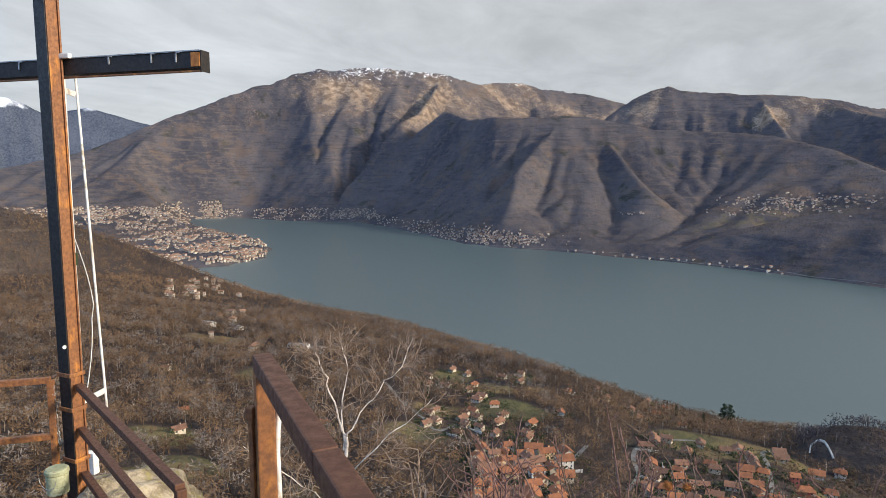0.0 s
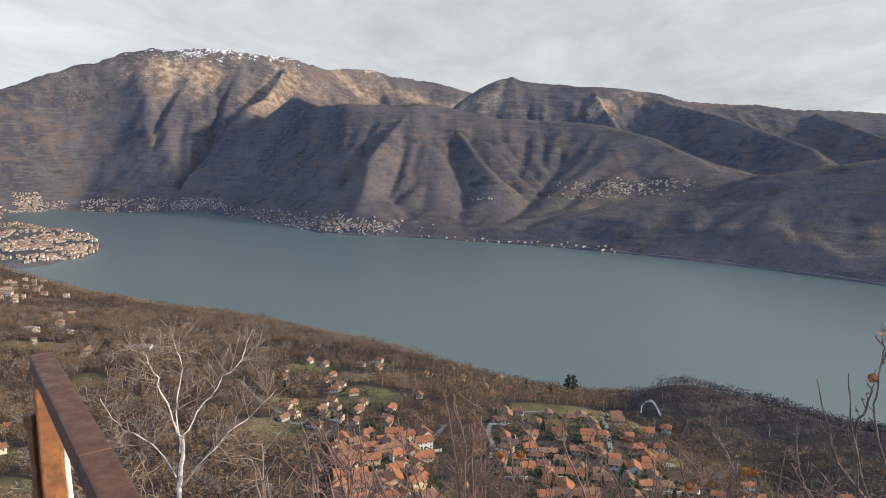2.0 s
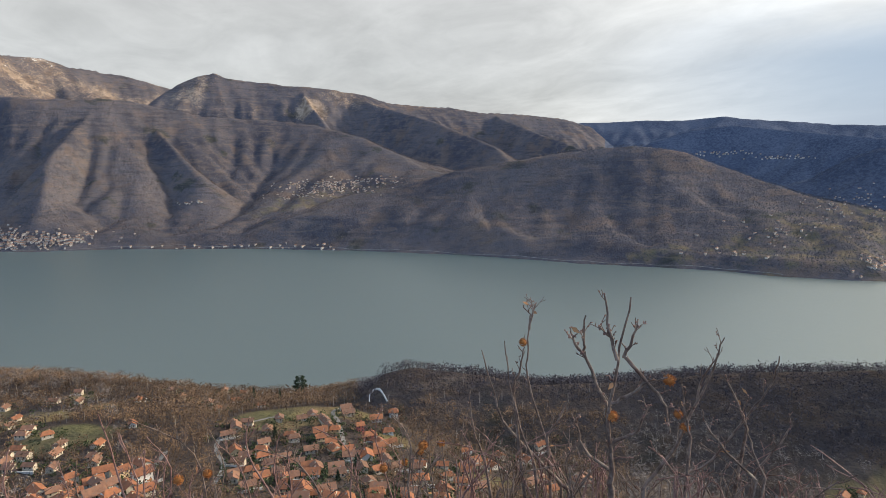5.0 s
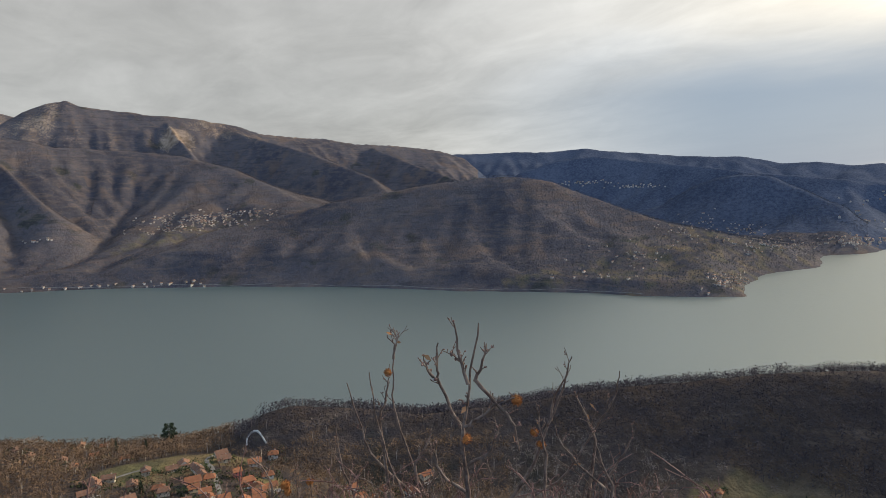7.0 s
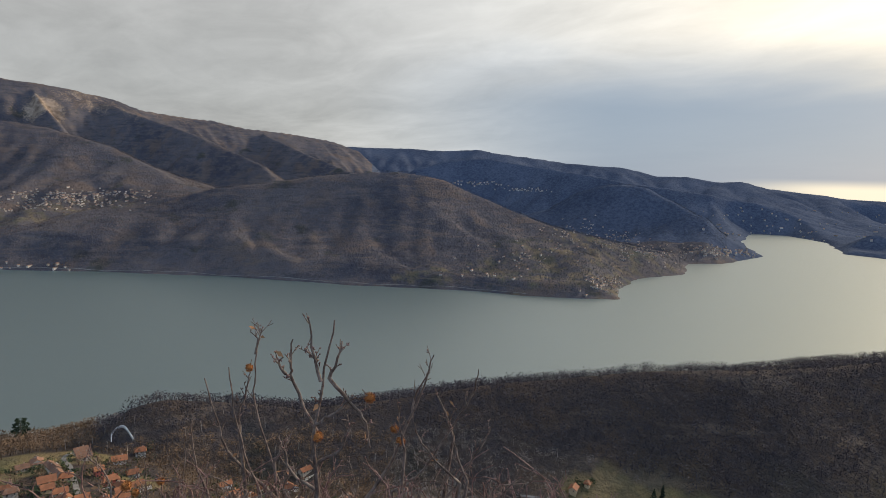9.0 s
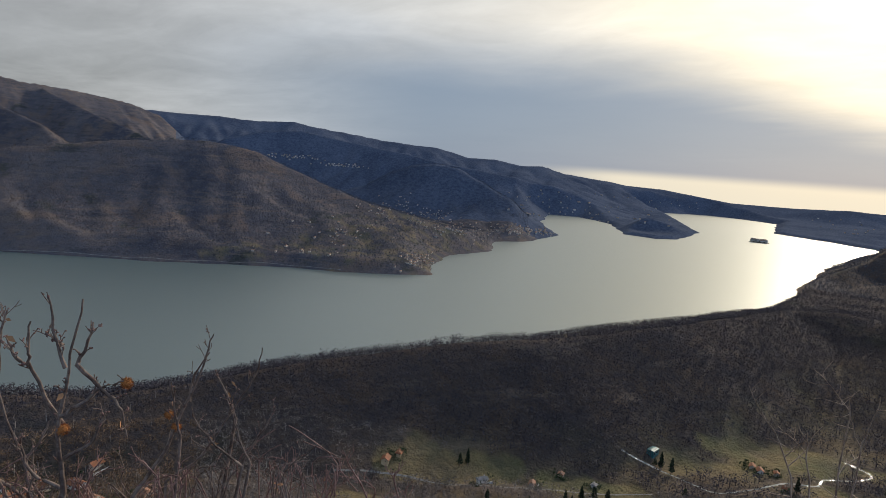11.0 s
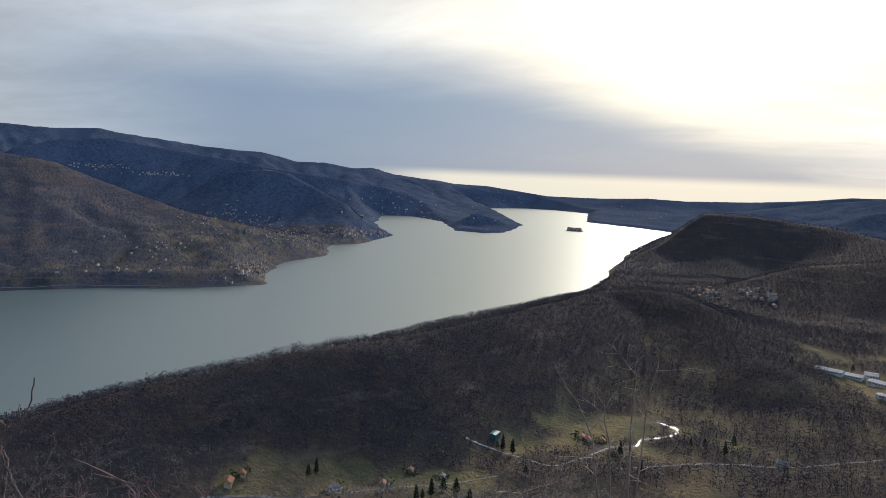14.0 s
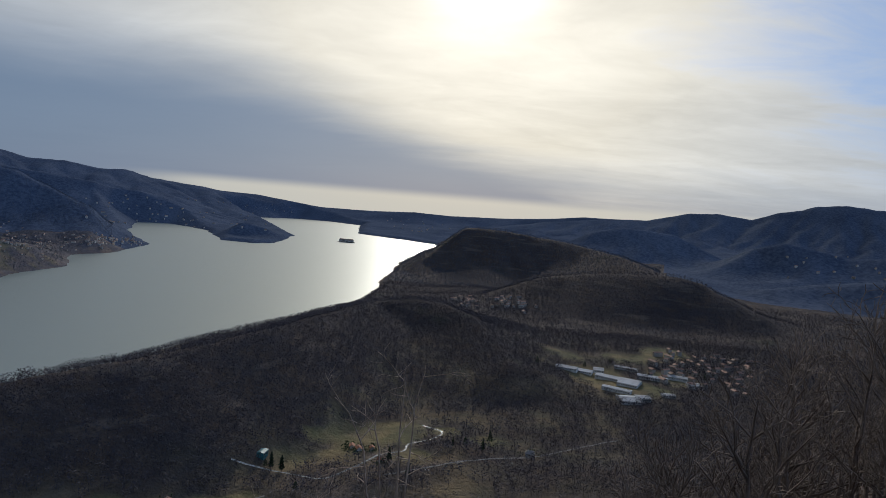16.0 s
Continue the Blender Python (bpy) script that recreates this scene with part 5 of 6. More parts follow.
def cross():
    ob = thing("summit_cross", "tall rusty steel summit cross of I-beams on a rock", "cross", at=CROSS)
    post_h = 5.2
    turn = math.atan2(END.y - CROSS.y, END.x - CROSS.x)
    up = Matrix.Rotation(radians(-5), 4, "Z")
    bm = bmesh.new()
    add_box(bm, 0, 0, post_h / 2 - 0.35, 0.100, 0.086, post_h, 0.004, up)
    post = part("post", bm, M_RUST, ob, "rust-streaked steel post")
    for y in (-0.040, 0.040):
        bm = bmesh.new()
        add_box(bm, 0.056, y, post_h / 2 - 0.35, 0.014, 0.012, post_h, 0.002)
        bmesh.ops.rotate(bm, cent=(0, 0, 0), matrix=Matrix.Rotation(radians(-5), 3, "Z"), verts=bm.verts[:])
        part("flange", bm, M_RUST, post)
    bm = bmesh.new()
    add_box(bm, 0.0, -0.0465, post_h / 2 - 0.35, 0.106, 0.007, post_h, 0.002)
    bmesh.ops.rotate(bm, cent=(0, 0, 0), matrix=Matrix.Rotation(radians(-5), 3, "Z"), verts=bm.verts[:])
    part("painted_face", bm, M_DARKSTEEL, post, "flaking black painted face")
    arm = (END - CROSS)
    half = Vector((arm.x, arm.y, 0)).length - 0.085
    beam_m = Matrix.Translation((0, 0, BEAM_Z - CROSS.z)) @ Matrix.Rotation(turn, 4, "Z")
    off = 0.085
    bm = bmesh.new()
    add_box(bm, 0, off, 0.008, 2 * half, 0.075, 0.100, 0.003)
    bmesh.ops.transform(bm, matrix=beam_m, verts=bm.verts[:])
    beam = part("crossbeam", bm, M_DARKSTEEL, ob, "black steel crossbeam with a worn top edge")
    for s in (-1, 1):
        bm = bmesh.new()
        add_box(bm, s * (half - 0.034), off - 0.040, 0.008, 0.062, 0.012, 0.084, 0.002)
        bmesh.ops.transform(bm, matrix=beam_m, verts=bm.verts[:])
        part("end_plate", bm, M_SUNLIT_RUST, beam, "rusted end plate with sunlit orange in its colour")
        bm = bmesh.new()
        add_box(bm, s * (half + 0.004), off, 0.0, 0.008, 0.085, 0.128, 0.002)
        bmesh.ops.transform(bm, matrix=beam_m, verts=bm.verts[:])
        part("end_cap", bm, M_DARKSTEEL, beam)
    bm = bmesh.new()
    add_box(bm, 0, off - 0.03, -0.0595, 2 * half, 0.016, 0.011, 0.002)
    bmesh.ops.transform(bm, matrix=beam_m, verts=bm.verts[:])
    part("lower_bar", bm, M_RUST, beam, "thin rusty bar under the beam")
    bm = bmesh.new()
    add_box(bm, 0, off, 0.0625, 2 * half, 0.088, 0.008, 0.001)
    bmesh.ops.transform(bm, matrix=beam_m, verts=bm.verts[:])
    part("cap_strip", bm, M_CHAIN, beam, "grey metal cap strip")
    for x, ln in ((0.42, 0.05), (0.74, 0.055), (0.92, 0.06), (-0.3, 0.05)):
        bm = bmesh.new()
        add_box(bm, x, off - 0.042, 0.058 - ln / 2, 0.010, 0.007, ln, 0.001)
        add_box(bm, x + 0.012, off - 0.042, 0.056, 0.03, 0.007, 0.008, 0.001)
        bmesh.ops.transform(bm, matrix=beam_m, verts=bm.verts[:])
        part("hook", bm, M_CHAIN, beam, "small metal hook")
    bm = bmesh.new()
    add_box(bm, 0.085, off - 0.05, 0.075, 0.09, 0.03, 0.035, 0.008)
    bmesh.ops.transform(bm, matrix=beam_m, verts=bm.verts[:])
    part("joint_bracket", bm, M_WHITE, ob, "pale weathered bracket at the joint")
    bm = bmesh.new()
    g = bmesh.ops.create_cone(bm, cap_ends=True, segments=20, radius1=0.012, radius2=0.012, depth=0.005)
    d = Vector((-CROSS.x, -CROSS.y, 0)).normalized()
    m = d.to_track_quat("Z", "Y").to_matrix().to_4x4()
    side = Vector((d.y, -d.x, 0))
    m.translation = d * 0.066 + side * 0.024 + Vector((0, 0, 0.92))
    bmesh.ops.transform(bm, matrix=m, verts=bm.verts[:])
    part("round_sticker", bm, M_WHITE, ob, "small round white sticker")
    for z in (0.72, 0.48, 0.12):
        bm = bmesh.new()
        add_box(bm, 0, 0, z, 0.135, 0.115, 0.028, 0.004, up)
        part("clamp", bm, M_RUST, ob, "rusted rail clamp")
    return ob


cross()


def rails(name, label, runs, posts, w, mat, group="summit railings", plates=()):
    """A railing: bars from point to point, posts down to the ground."""
    base = posts[0][0].copy()
    base.z = posts[0][1]
    ob = thing(name, label, "railing", group, at=base)
    for a, b in runs:
        bm = bmesh.new()
        bar(bm, a, b, w, w)
        part("rail", placed(bm, ob), mat, ob)
    for top, bottom in posts:
        bm = bmesh.new()
        f = runs[0][1] - runs[0][0]
        bar(bm, Vector((top.x, top.y, bottom)), top, w, w, 0.003, Vector((f.x, f.y, 0)).normalized())
        part("post", placed(bm, ob), mat, ob)
    return ob


def near_railing():
    top = from_eye(-20, -36.1, -15.9, 1.50)
    far = from_eye(-20, -29.3, -26.2, 0.855)
    z = top.z
    far.z = z
    d = (far - top).normalized()
    start = top - d * 0.02
    mid = top + d * 0.565
    endp = top + d * 1.28
    ob = thing("railing", "brown painted square-tube railing with rust at its corner", "railing", "summit railings", at=(top.x, top.y, ground_z(top.x, top.y)))
    w = 0.042
    for a, b in ((start, mid - d * 0.002), (mid + d * 0.002, endp)):
        bm = bmesh.new()
        bar(bm, a, b, w, w, 0.004)
        part("top_rail", placed(bm, ob), M_RAIL, ob, "brown square top rail with a welded seam")
    corner = top - d * 0.02
    for p in (corner + d * w / 2, endp - d * w / 2):
        bm = bmesh.new()
        bar(bm, Vector((p.x, p.y, ground_z(p.x, p.y) - 0.1)), p - Vector((0, 0, w / 2)), w, w, 0.004, d)
        part("post", placed(bm, ob), M_RUST, ob, "rusty square post")
    side = Vector((d.y, -d.x, 0))
    p = corner + d * w / 2
    # a pale hose beside the post, a dark bracket on its other side
    line = [(p + side * s_ + Vector((0, 0, z_)), r_) for s_, z_, r_ in ((-0.024, -0.05, 0.005), (-0.032, -0.075, 0.006), (-0.034, -0.11, 0.007), (-0.028, -0.16, 0.007), (-0.026, -0.22, 0.0065), (-0.028, -0.4, 0.008), (-0.029, -1.3, 0.008))]
    part_mesh("hose", tube_mesh("hose", [[(q - ob.location, r) for q, r in line]], M_WHITE, 10), ob, "pale cream hose along the post")
    bm = bmesh.new()
    c = p + side * 0.029 - d * 0.012 + Vector((0, 0, -0.115))
    add_box(bm, c.x, c.y, c.z, 0.02, 0.02, 0.03, 0.004)
    bar(bm, c, c + Vector((0, 0, -1.2)), 0.012, 0.012)
    part("bracket", placed(bm, ob), M_RUST, ob, "dark steel bracket")
    bm = bmesh.new()
    bar(bm, corner + Vector((0, 0, -0.55)) + d * w, endp + Vector((0, 0, -0.55)) - d * w, 0.03, 0.03)
    part("lower_rail", placed(bm, ob), M_RAIL, ob)


near_railing()


def cross_railings():
    zt, zm, zb = -1.41, -1.715, -2.03

    def at(az, d, z):
        p = from_eye(-20, az, 0, d)
        p.z = EYE_Z + z
        return p
    a1, b1 = at(-50.3, 4.90, zt), at(-43.3, 3.04, zt)
    a2, a3 = at(-50.3, 4.90, zm), at(-50.3, 4.90, zb)
    b2, b3 = at(-43.3, 3.04, zm), at(-43.3, 3.04, zb)
    gz = min(ground_z(b1.x, b1.y), EYE_Z - 2.6)
    rails("railing", "brown square-tube guard rail running from the cross", [(a1, b1), (a2, b2), (a3, b3)], [(b1, gz)], 0.045, M_RAIL)
    c1, d1 = at(-52.2, 4.95, -1.35), at(-60, 5.2, -1.35)
    c2, d2 = at(-52.2, 4.95, -1.74), at(-60, 5.2, -1.74)
    gz = min(ground_z(c1.x, c1.y), EYE_Z - 2.3)
    rails("railing", "rust-brown guard rail beside the cross", [(c1, d1), (c2, d2)], [(c1, gz), (d1, ground_z(d1.x, d1.y))], 0.04, M_RUST)
    e1, e2 = at(-51.6, 4.55, -2.12), at(-60, 4.7, -2.12)
    rails("railing", "low rusty rail at the foot of the cross", [(e1, e2)], [(e1, ground_z(e1.x, e1.y)), (e2, ground_z(e2.x, e2.y))], 0.05, M_RUST)
    # the chain that hangs between the railing and the cross
    ch = thing("chain", "thin steel chain hanging between railing and cross", "chain", at=c1)
    p, q = c1 + Vector((0.02, 0, -0.05)), Vector((CROSS.x - 0.03, CROSS.y - 0.08, EYE_Z - 1.78))
    for i in range(22):
        t = i / 21
        c = p.lerp(q, t) + Vector((0, 0, -0.16 * math.sin(math.pi * t)))
        bm = bmesh.new()
        n = 10
        ring = [(Vector((0.009 * math.cos(2 * math.pi * k / n), 0.016 * math.sin(2 * math.pi * k / n), 0))) for k in range(n + 1)]
        m = Matrix.Translation(c - ch.location) @ Matrix.Rotation(i * 1.57, 4, "Z") @ Matrix.Rotation(1.2, 4, "X")
        part_mesh("link", tube_mesh("link", [[(m @ r, 0.003) for r in ring]], M_CHAIN, 5), ch)
        bm.free()


cross_railings()


def lathe(bm, prof, seg=28, centre=(0, 0, 0)):
    rings = []
    for r, z in prof:
        rings.append([bm.verts.new((centre[0] + r * math.cos(2 * math.pi * k / seg), centre[1] + r * math.sin(2 * math.pi * k / seg), centre[2] + z)) for k in range(seg)])
    for a, b in zip(rings, rings[1:]):
        for k in range(seg):
            bm.faces.new((a[k], a[(k + 1) % seg], b[(k + 1) % seg], b[k]))
    bm.faces.new(rings[-1])
    bm.faces.new(rings[0][::-1])
    return bm


def tin():
    p = from_eye(-20, -52.2, -23.4, 4.45)
    ob = thing("tin", "pale green metal tin with a lid and wire handle", "container", at=p)
    ob.scale = (0.84, 0.84, 0.92)
    part("body", lathe(bmesh.new(), [(0.066, 0), (0.072, 0.004), (0.074, 0.05), (0.071, 0.052), (0.074, 0.056), (0.075, 0.12), (0.070, 0.135)]), M_PAIL, ob)
    part("lid", lathe(bmesh.new(), [(0.078, 0.136), (0.081, 0.142), (0.080, 0.162), (0.070, 0.172), (0.03, 0.175)]), M_PAIL, ob, "pale green pressed lid")
    arc = [(Vector((0.082 * math.cos(a), -0.02, 0.12 - 0.07 * math.sin(a))), 0.003) for a in np.linspace(math.pi, 2 * math.pi, 14)]
    part_mesh("handle", tube_mesh("handle", [[(Vector((p_.x, p_.y - 0.06, 0.12 - (p_.z - 0.12))), r) for p_, r in arc]], M_CHAIN, 6), ob, "thin wire handle")


tin()


def ladder_pole():
    """Two white poles with white cross pieces behind the cross."""
    a0, a1 = from_eye(-20, -50.12, -22.2, 5.25), from_eye(-20, -50.0, 7.6, 5.25)
    b0, b1 = from_eye(-20, -48.45, -18.1, 5.25), from_eye(-20, -49.2, 7.6, 5.25)
    ob = thing("white_mast", "white painted twin poles with cross bars and cord", "mast", at=a0)
    for name, p, q, r in (("pole", a0, a1, 0.012), ("stay", b0, b1, 0.0085)):
        part_mesh(name, tube_mesh(name, [[(p - ob.location, r), (p.lerp(q, 0.5) - ob.location, r), (q - ob.location, r)]], M_WHITE, 10), ob)
    for e0, e1, az1 in ((6.5, 6.2, -49.25), (-17.2, -16.6, -48.5)):
        bm = bmesh.new()
        bar(bm, from_eye(-20, -50.05, e0, 5.25), from_eye(-20, az1, e1, 5.25), 0.016, 0.038)
        part("cross_bar", placed(bm, ob), M_WHITE, ob)
    bm = bmesh.new()
    add_box(bm, 0.05, 0, 0.06, 0.09, 0.05, 0.16, 0.006)
    part("foot", bm, M_WHITE, ob, "white steel foot plate")
    cord = []
    for k in range(13):
        t = k / 12
        p = from_eye(-20, -50.0 + 1.1 * math.sin(math.pi * t) * (1 if t < 0.5 else 0.8), -4.5 - 13 * t, 5.2)
        cord.append((p - ob.location, 0.0035))
    part_mesh("cord", tube_mesh("cord", [cord], M_WHITE, 5), ob, "slack pale halyard cord")
    bm = bmesh.new()
    c = from_eye(-20, -49.95, -6.3, 5.2) - ob.location
    add_box(bm, c.x, c.y, c.z, 0.02, 0.02, 0.09, 0.006)
    part("tape", bm, M_EVER, ob, "scrap of green tape")


ladder_pole()


def rock():
    c = from_eye(-20, -48.2, -24.6, 4.75)
    bm = bmesh.new()
    bmesh.ops.create_icosphere(bm, subdivisions=5, radius=1.0)
    for v in bm.verts:
        n = v.co.normalized()
        k = 1 + 0.25 * noise.noise(n * 1.7 + Vector((3, 1, 0))) + 0.13 * noise.noise(n * 4.1) + 0.05 * noise.noise(n * 11) + 0.02 * noise.noise(n * 27)
        v.co = Vector((n.x * 0.50, n.y * 0.62, n.z * 1.6)) * k
        if v.co.z > 0.1:
            v.co.z = 0.1 + (v.co.z - 0.1) * 0.30
    me = bpy.data.meshes.new("rock")
    bm.to_mesh(me)
    bm.free()
    me.materials.append(M_ROCK)
    for p in me.polygons:
        p.use_smooth = True
    ob = new("rock", me)
    ob.location = (c.x - 0.12, c.y + 0.12, c.z - 0.50)
    tagged(ob, "pale lichened rock outcrop under the cross", "rock")


rock()


# ---- shrubs and young trees ----
def twigs(g, line, n, length, radius, up=0.7, levels=2, kink=0.12):
    """Side twigs along a stem, given as (point, radius) pairs; returns more such lines."""
    out = []
    for i in range(n):
        t = g.uniform(0.2, 0.9) * (len(line) - 1)
        k = int(t)
        p = Vector(line[k][0]).lerp(Vector(line[min(k + 1, len(line) - 1)][0]), t - k)
        d = (Vector(line[min(k + 1, len(line) - 1)][0]) - Vector(line[max(k - 1, 0)][0])).normalized()
        side = d.cross(Vector(g.normal(0, 1, 3))).normalized()
        way_ = (d * g.uniform(0.3, 0.8) + side + Vector((0, 0, up))).normalized()
        ln = length * g.uniform(0.35, 1.0) * (1.15 - 0.5 * t / len(line))
        m = 4
        tw = [(p, min(radius, line[k][1] * 0.8))]
        q = p.copy()
        for s in range(m):
            way_ = (way_ + Vector(g.normal(0, kink, 3)) + Vector((0, 0, 0.06 * up))).normalized()
            q = q + way_ * ln / m
            tw.append((q.copy(), max(0.0014, min(radius, line[k][1] * 0.8) * (1 - 0.65 * (s + 1) / m))))
        out.append(tw)
        if levels > 1:
            out += twigs(g, tw, max(1, n // 3), length * 0.45, radius * 0.65, up, levels - 1, kink)
    return out


def smooth_line(pts, r0, r1, g, sub=4, jitter=0.008):
    """A gently crooked stem through points, tapering from r0 to r1."""
    P = [pts[0]] + list(pts) + [pts[-1]]
    out = []
    for a, b, c, d in zip(P, P[1:], P[2:], P[3:]):
        for i in range(sub):
            t = i / sub
            out.append(0.5 * ((2 * b) + (c - a) * t + (2 * a - 5 * b + 4 * c - d) * t * t + (3 * b - a - 3 * c + d) * t ** 3) + Vector(g.normal(0, jitter, 3)))
    out.append(pts[-1].copy())
    n = len(out) - 1
    return [(p, r0 + (r1 - r0) * (i / n) ** 0.8) for i, p in enumerate(out)]


def bud_bits(g, lines, n):
    """Small swollen buds along the twigs."""
    V, F = [], []
    for _ in range(n):
        ln = lines[g.integers(0, len(lines))]
        p, r = ln[g.integers(1, len(ln))]
        h, w_ = g.uniform(0.006, 0.011), r * 1.2 + 0.0016
        d = Vector(g.normal(0, 1, 3)).normalized()
        base = len(V)
        u = d.orthogonal().normalized()
        v = d.cross(u)
        for a in range(4):
            V.append(Vector(p) + (u * math.cos(a * 1.571) + v * math.sin(a * 1.571)) * w_ + d * h * 0.3)
        V += [Vector(p) - d * h * 0.2, Vector(p) + d * h]
        for a in range(4):
            F += [(base + a, base + (a + 1) % 4, base + 5), (base + (a + 1) % 4, base + a, base + 4)]
    return [tuple(v) for v in V], F


def burr_mesh():
    """A dry chestnut burr: a ball bristling with fine spines, split open below."""
    g = np.random.default_rng(12)
    V, F = [], []
    bm = bmesh.new()
    bmesh.ops.create_icosphere(bm, subdivisions=2, radius=0.017)
    for v in bm.verts:
        if v.co.z < -0.008:
            v.co.z = -0.008 + (v.co.z + 0.008) * 0.4
    V = [tuple(v.co) for v in bm.verts]
    F = [tuple(v.index for v in f.verts) for f in bm.faces]
    bm.free()
    for _ in range(420):
        n = Vector(g.normal(0, 1, 3)).normalized()
        s = n.orthogonal().normalized() * 0.0011
        p = n * 0.016
        t = p + (n + Vector(g.normal(0, 0.35, 3))).normalized() * g.uniform(0.007, 0.013)
        k = len(V)
        V += [tuple(p - s), tuple(p + s), tuple(t)]
        F.append((k, k + 1, k + 2))
    return mesh_from("burr", V, F, M_BURR)


BURR = burr_mesh()
BURR_STALK = tube_mesh("stalk", [[(Vector((0, 0, 0.045)), 0.0018), (Vector((0.003, 0, 0.012)), 0.002)]], M_BARK, 5)


def sapling(name, label, stems, side, seed, bark, burrs=(), twig_len=0.16, category="shrub", up=0.7, group="", cam_az=17.9, d=3.6, levels=2, sides=6, leaves=0, r0=0.0122, root=None, tip=0.0040, jitter=0.007):
    """A leafless shrub: stems given as lists of (bearing, elevation) seen at distance d, with side twigs of their own."""
    g = np.random.default_rng(seed)
    lines = []
    for k, st in enumerate(stems):
        pts = [from_eye(cam_az, a, e, d + 0.02 * d * math.sin(1.7 * k)) for i, (a, e) in enumerate(st)]
        lines.append(smooth_line(pts, r0 * (1 if k < 1 else 0.62), tip * 0.8, g, jitter=jitter * 0.6))
    feet = root if root is not None else lines[0][0][0]
    gz = ground_z(feet.x, feet.y)
    base = Vector((feet.x + 0.05, feet.y - 0.05, gz))
    ob = thing(name, label, category, group, at=base)
    loc = lambda ls: [[(Vector(p) - base, r) for p, r in l_] for l_ in ls]
    for k, ln in enumerate(lines):
        p0 = Vector(ln[0][0])
        if ln[0][0].z < EYE_Z - 1.2 or k == 0:
            ln = [(base + Vector((0.02 * k - 0.04, 0.02 * (k % 3), -0.05)), r0 * 1.5), (base.lerp(p0, 0.55) + Vector(g.normal(0, 0.03, 3)), r0 * 1.25)] + ln
        part_mesh("stem", tube_mesh("stem", loc([ln]), bark, sides + 2), ob)
    tw = []
    for ln in lines:
        tw += twigs(g, ln, side, twig_len, min(0.0052, tip * 0.7), up, levels)
    tagged(part_mesh("twig_growth", tube_mesh("twig_growth", loc(tw), bark, 5), ob), kind="stuff")
    v, f = bud_bits(g, tw + lines, 14 * len(lines))
    tagged(part_mesh("bud_growth", mesh_from("bud_growth", [tuple(Vector(q) - base) for q in v], f, M_REDBARK), ob, "small reddish buds"), kind="stuff")
    for i, (a, e) in enumerate(burrs):
        b = part_mesh("burr", BURR, ob, "round russet chestnut burr")
        b.matrix_basis = Matrix.Translation(from_eye(cam_az, a, e, d) - base) @ Euler((g.uniform(-0.6, 0.6), g.uniform(-0.6, 0.6), g.uniform(0, 6))).to_matrix().to_4x4() @ Matrix.Scale(g.uniform(0.85, 1.12), 4)
        part_mesh("stalk", BURR_STALK, b)
    if leaves:
        V, F = [], []
        allp = [p for l_ in tw for p, _ in l_]
        for _ in range(leaves):
            p = Vector(allp[g.integers(0, len(allp))]) - base
            u = Vector(g.normal(0, 1, 3)).normalized()
            w_ = u.orthogonal().normalized()
            L, Wd = g.uniform(0.025, 0.045), g.uniform(0.005, 0.009)
            k = len(V)
            V += [tuple(p), tuple(p + u * L * 0.5 + w_ * Wd), tuple(p + u * L), tuple(p + u * L * 0.5 - w_ * Wd + Vector((0, 0, 0.004)))]
            F.append((k, k + 1, k + 2, k + 3))
        tagged(part_mesh("dry_leaves", mesh_from("dry_leaves", V, F, M_LEAF), ob, "few curled dry leaves"), kind="stuff")
    return ob


STAND = Vector((0.076, 0.564, 179.967))
sapling("chestnut_sapling", "forked leafless chestnut shoots with one russet burr", [
    [(29.8, -28.3), (27.7, -26.7), (23.7, -23.0), (22.9, -20.7), (21.8, -17.0)],
    [(29.0, -27.9), (27.7, -24.5), (26.1, -20.0), (25.9, -17.7), (26.2, -14.3), (25.6, -13.1)],
    [(26.1, -15.2), (26.7, -12.9)],
    [(26.6, -26.4), (25.3, -23.3), (24.5, -20.6), (23.9, -16.2)],
    [(27.6, -24.0), (28.7, -22.8), (29.5, -21.2)],
    [(21.9, -25.9), (20.9, -23.6), (20.7, -20.4)],
    [(24.6, -20.1), (25.3, -18.6), (25.7, -16.7)]],
    5, 21, M_BARK, [(25.55, -16.3)], 0.10, "sapling", leaves=3, levels=2, cam_az=STAND, d=3.25, r0=0.0118, tip=0.0034, jitter=0.006)
sapling("chestnut_sapling", "young leafless chestnut with a dark crooked stem", [
    [(33.9, -27.7), (33.9, -25.5), (33.6, -22.4), (34.3, -17.8), (35.3, -12.2)],
    [(33.6, -21.6), (31.6, -17.6), (31.3, -15.8), (31.5, -13.9)],
    [(31.4, -17.2), (30.6, -16.3), (30.2, -15.3)],
    [(34.3, -17.4), (33.6, -15.4), (33.1, -12.1)],
    [(33.8, -15.8), (32.6, -14.8)],
    [(34.6, -17.3), (35.4, -15.9), (35.9, -14.0)],
    [(33.9, -21.1), (35.5, -20.2), (37.0, -19.1), (38.5, -18.6)],
    [(35.1, -17.3), (37.4, -19.7), (38.3, -20.9), (38.8, -22.9)],
    [(33.8, -26.4), (32.0, -25.5), (31.1, -24.1), (30.7, -22.4)],
    [(33.9, -24.2), (36.1, -23.0), (36.9, -20.9)]],
    5, 23, M_BARK, [(38.6, -18.8), (33.9, -22.1)], 0.065, "sapling", leaves=3, levels=2, cam_az=STAND, d=2.1, r0=0.0112, tip=0.0031, jitter=0.004)
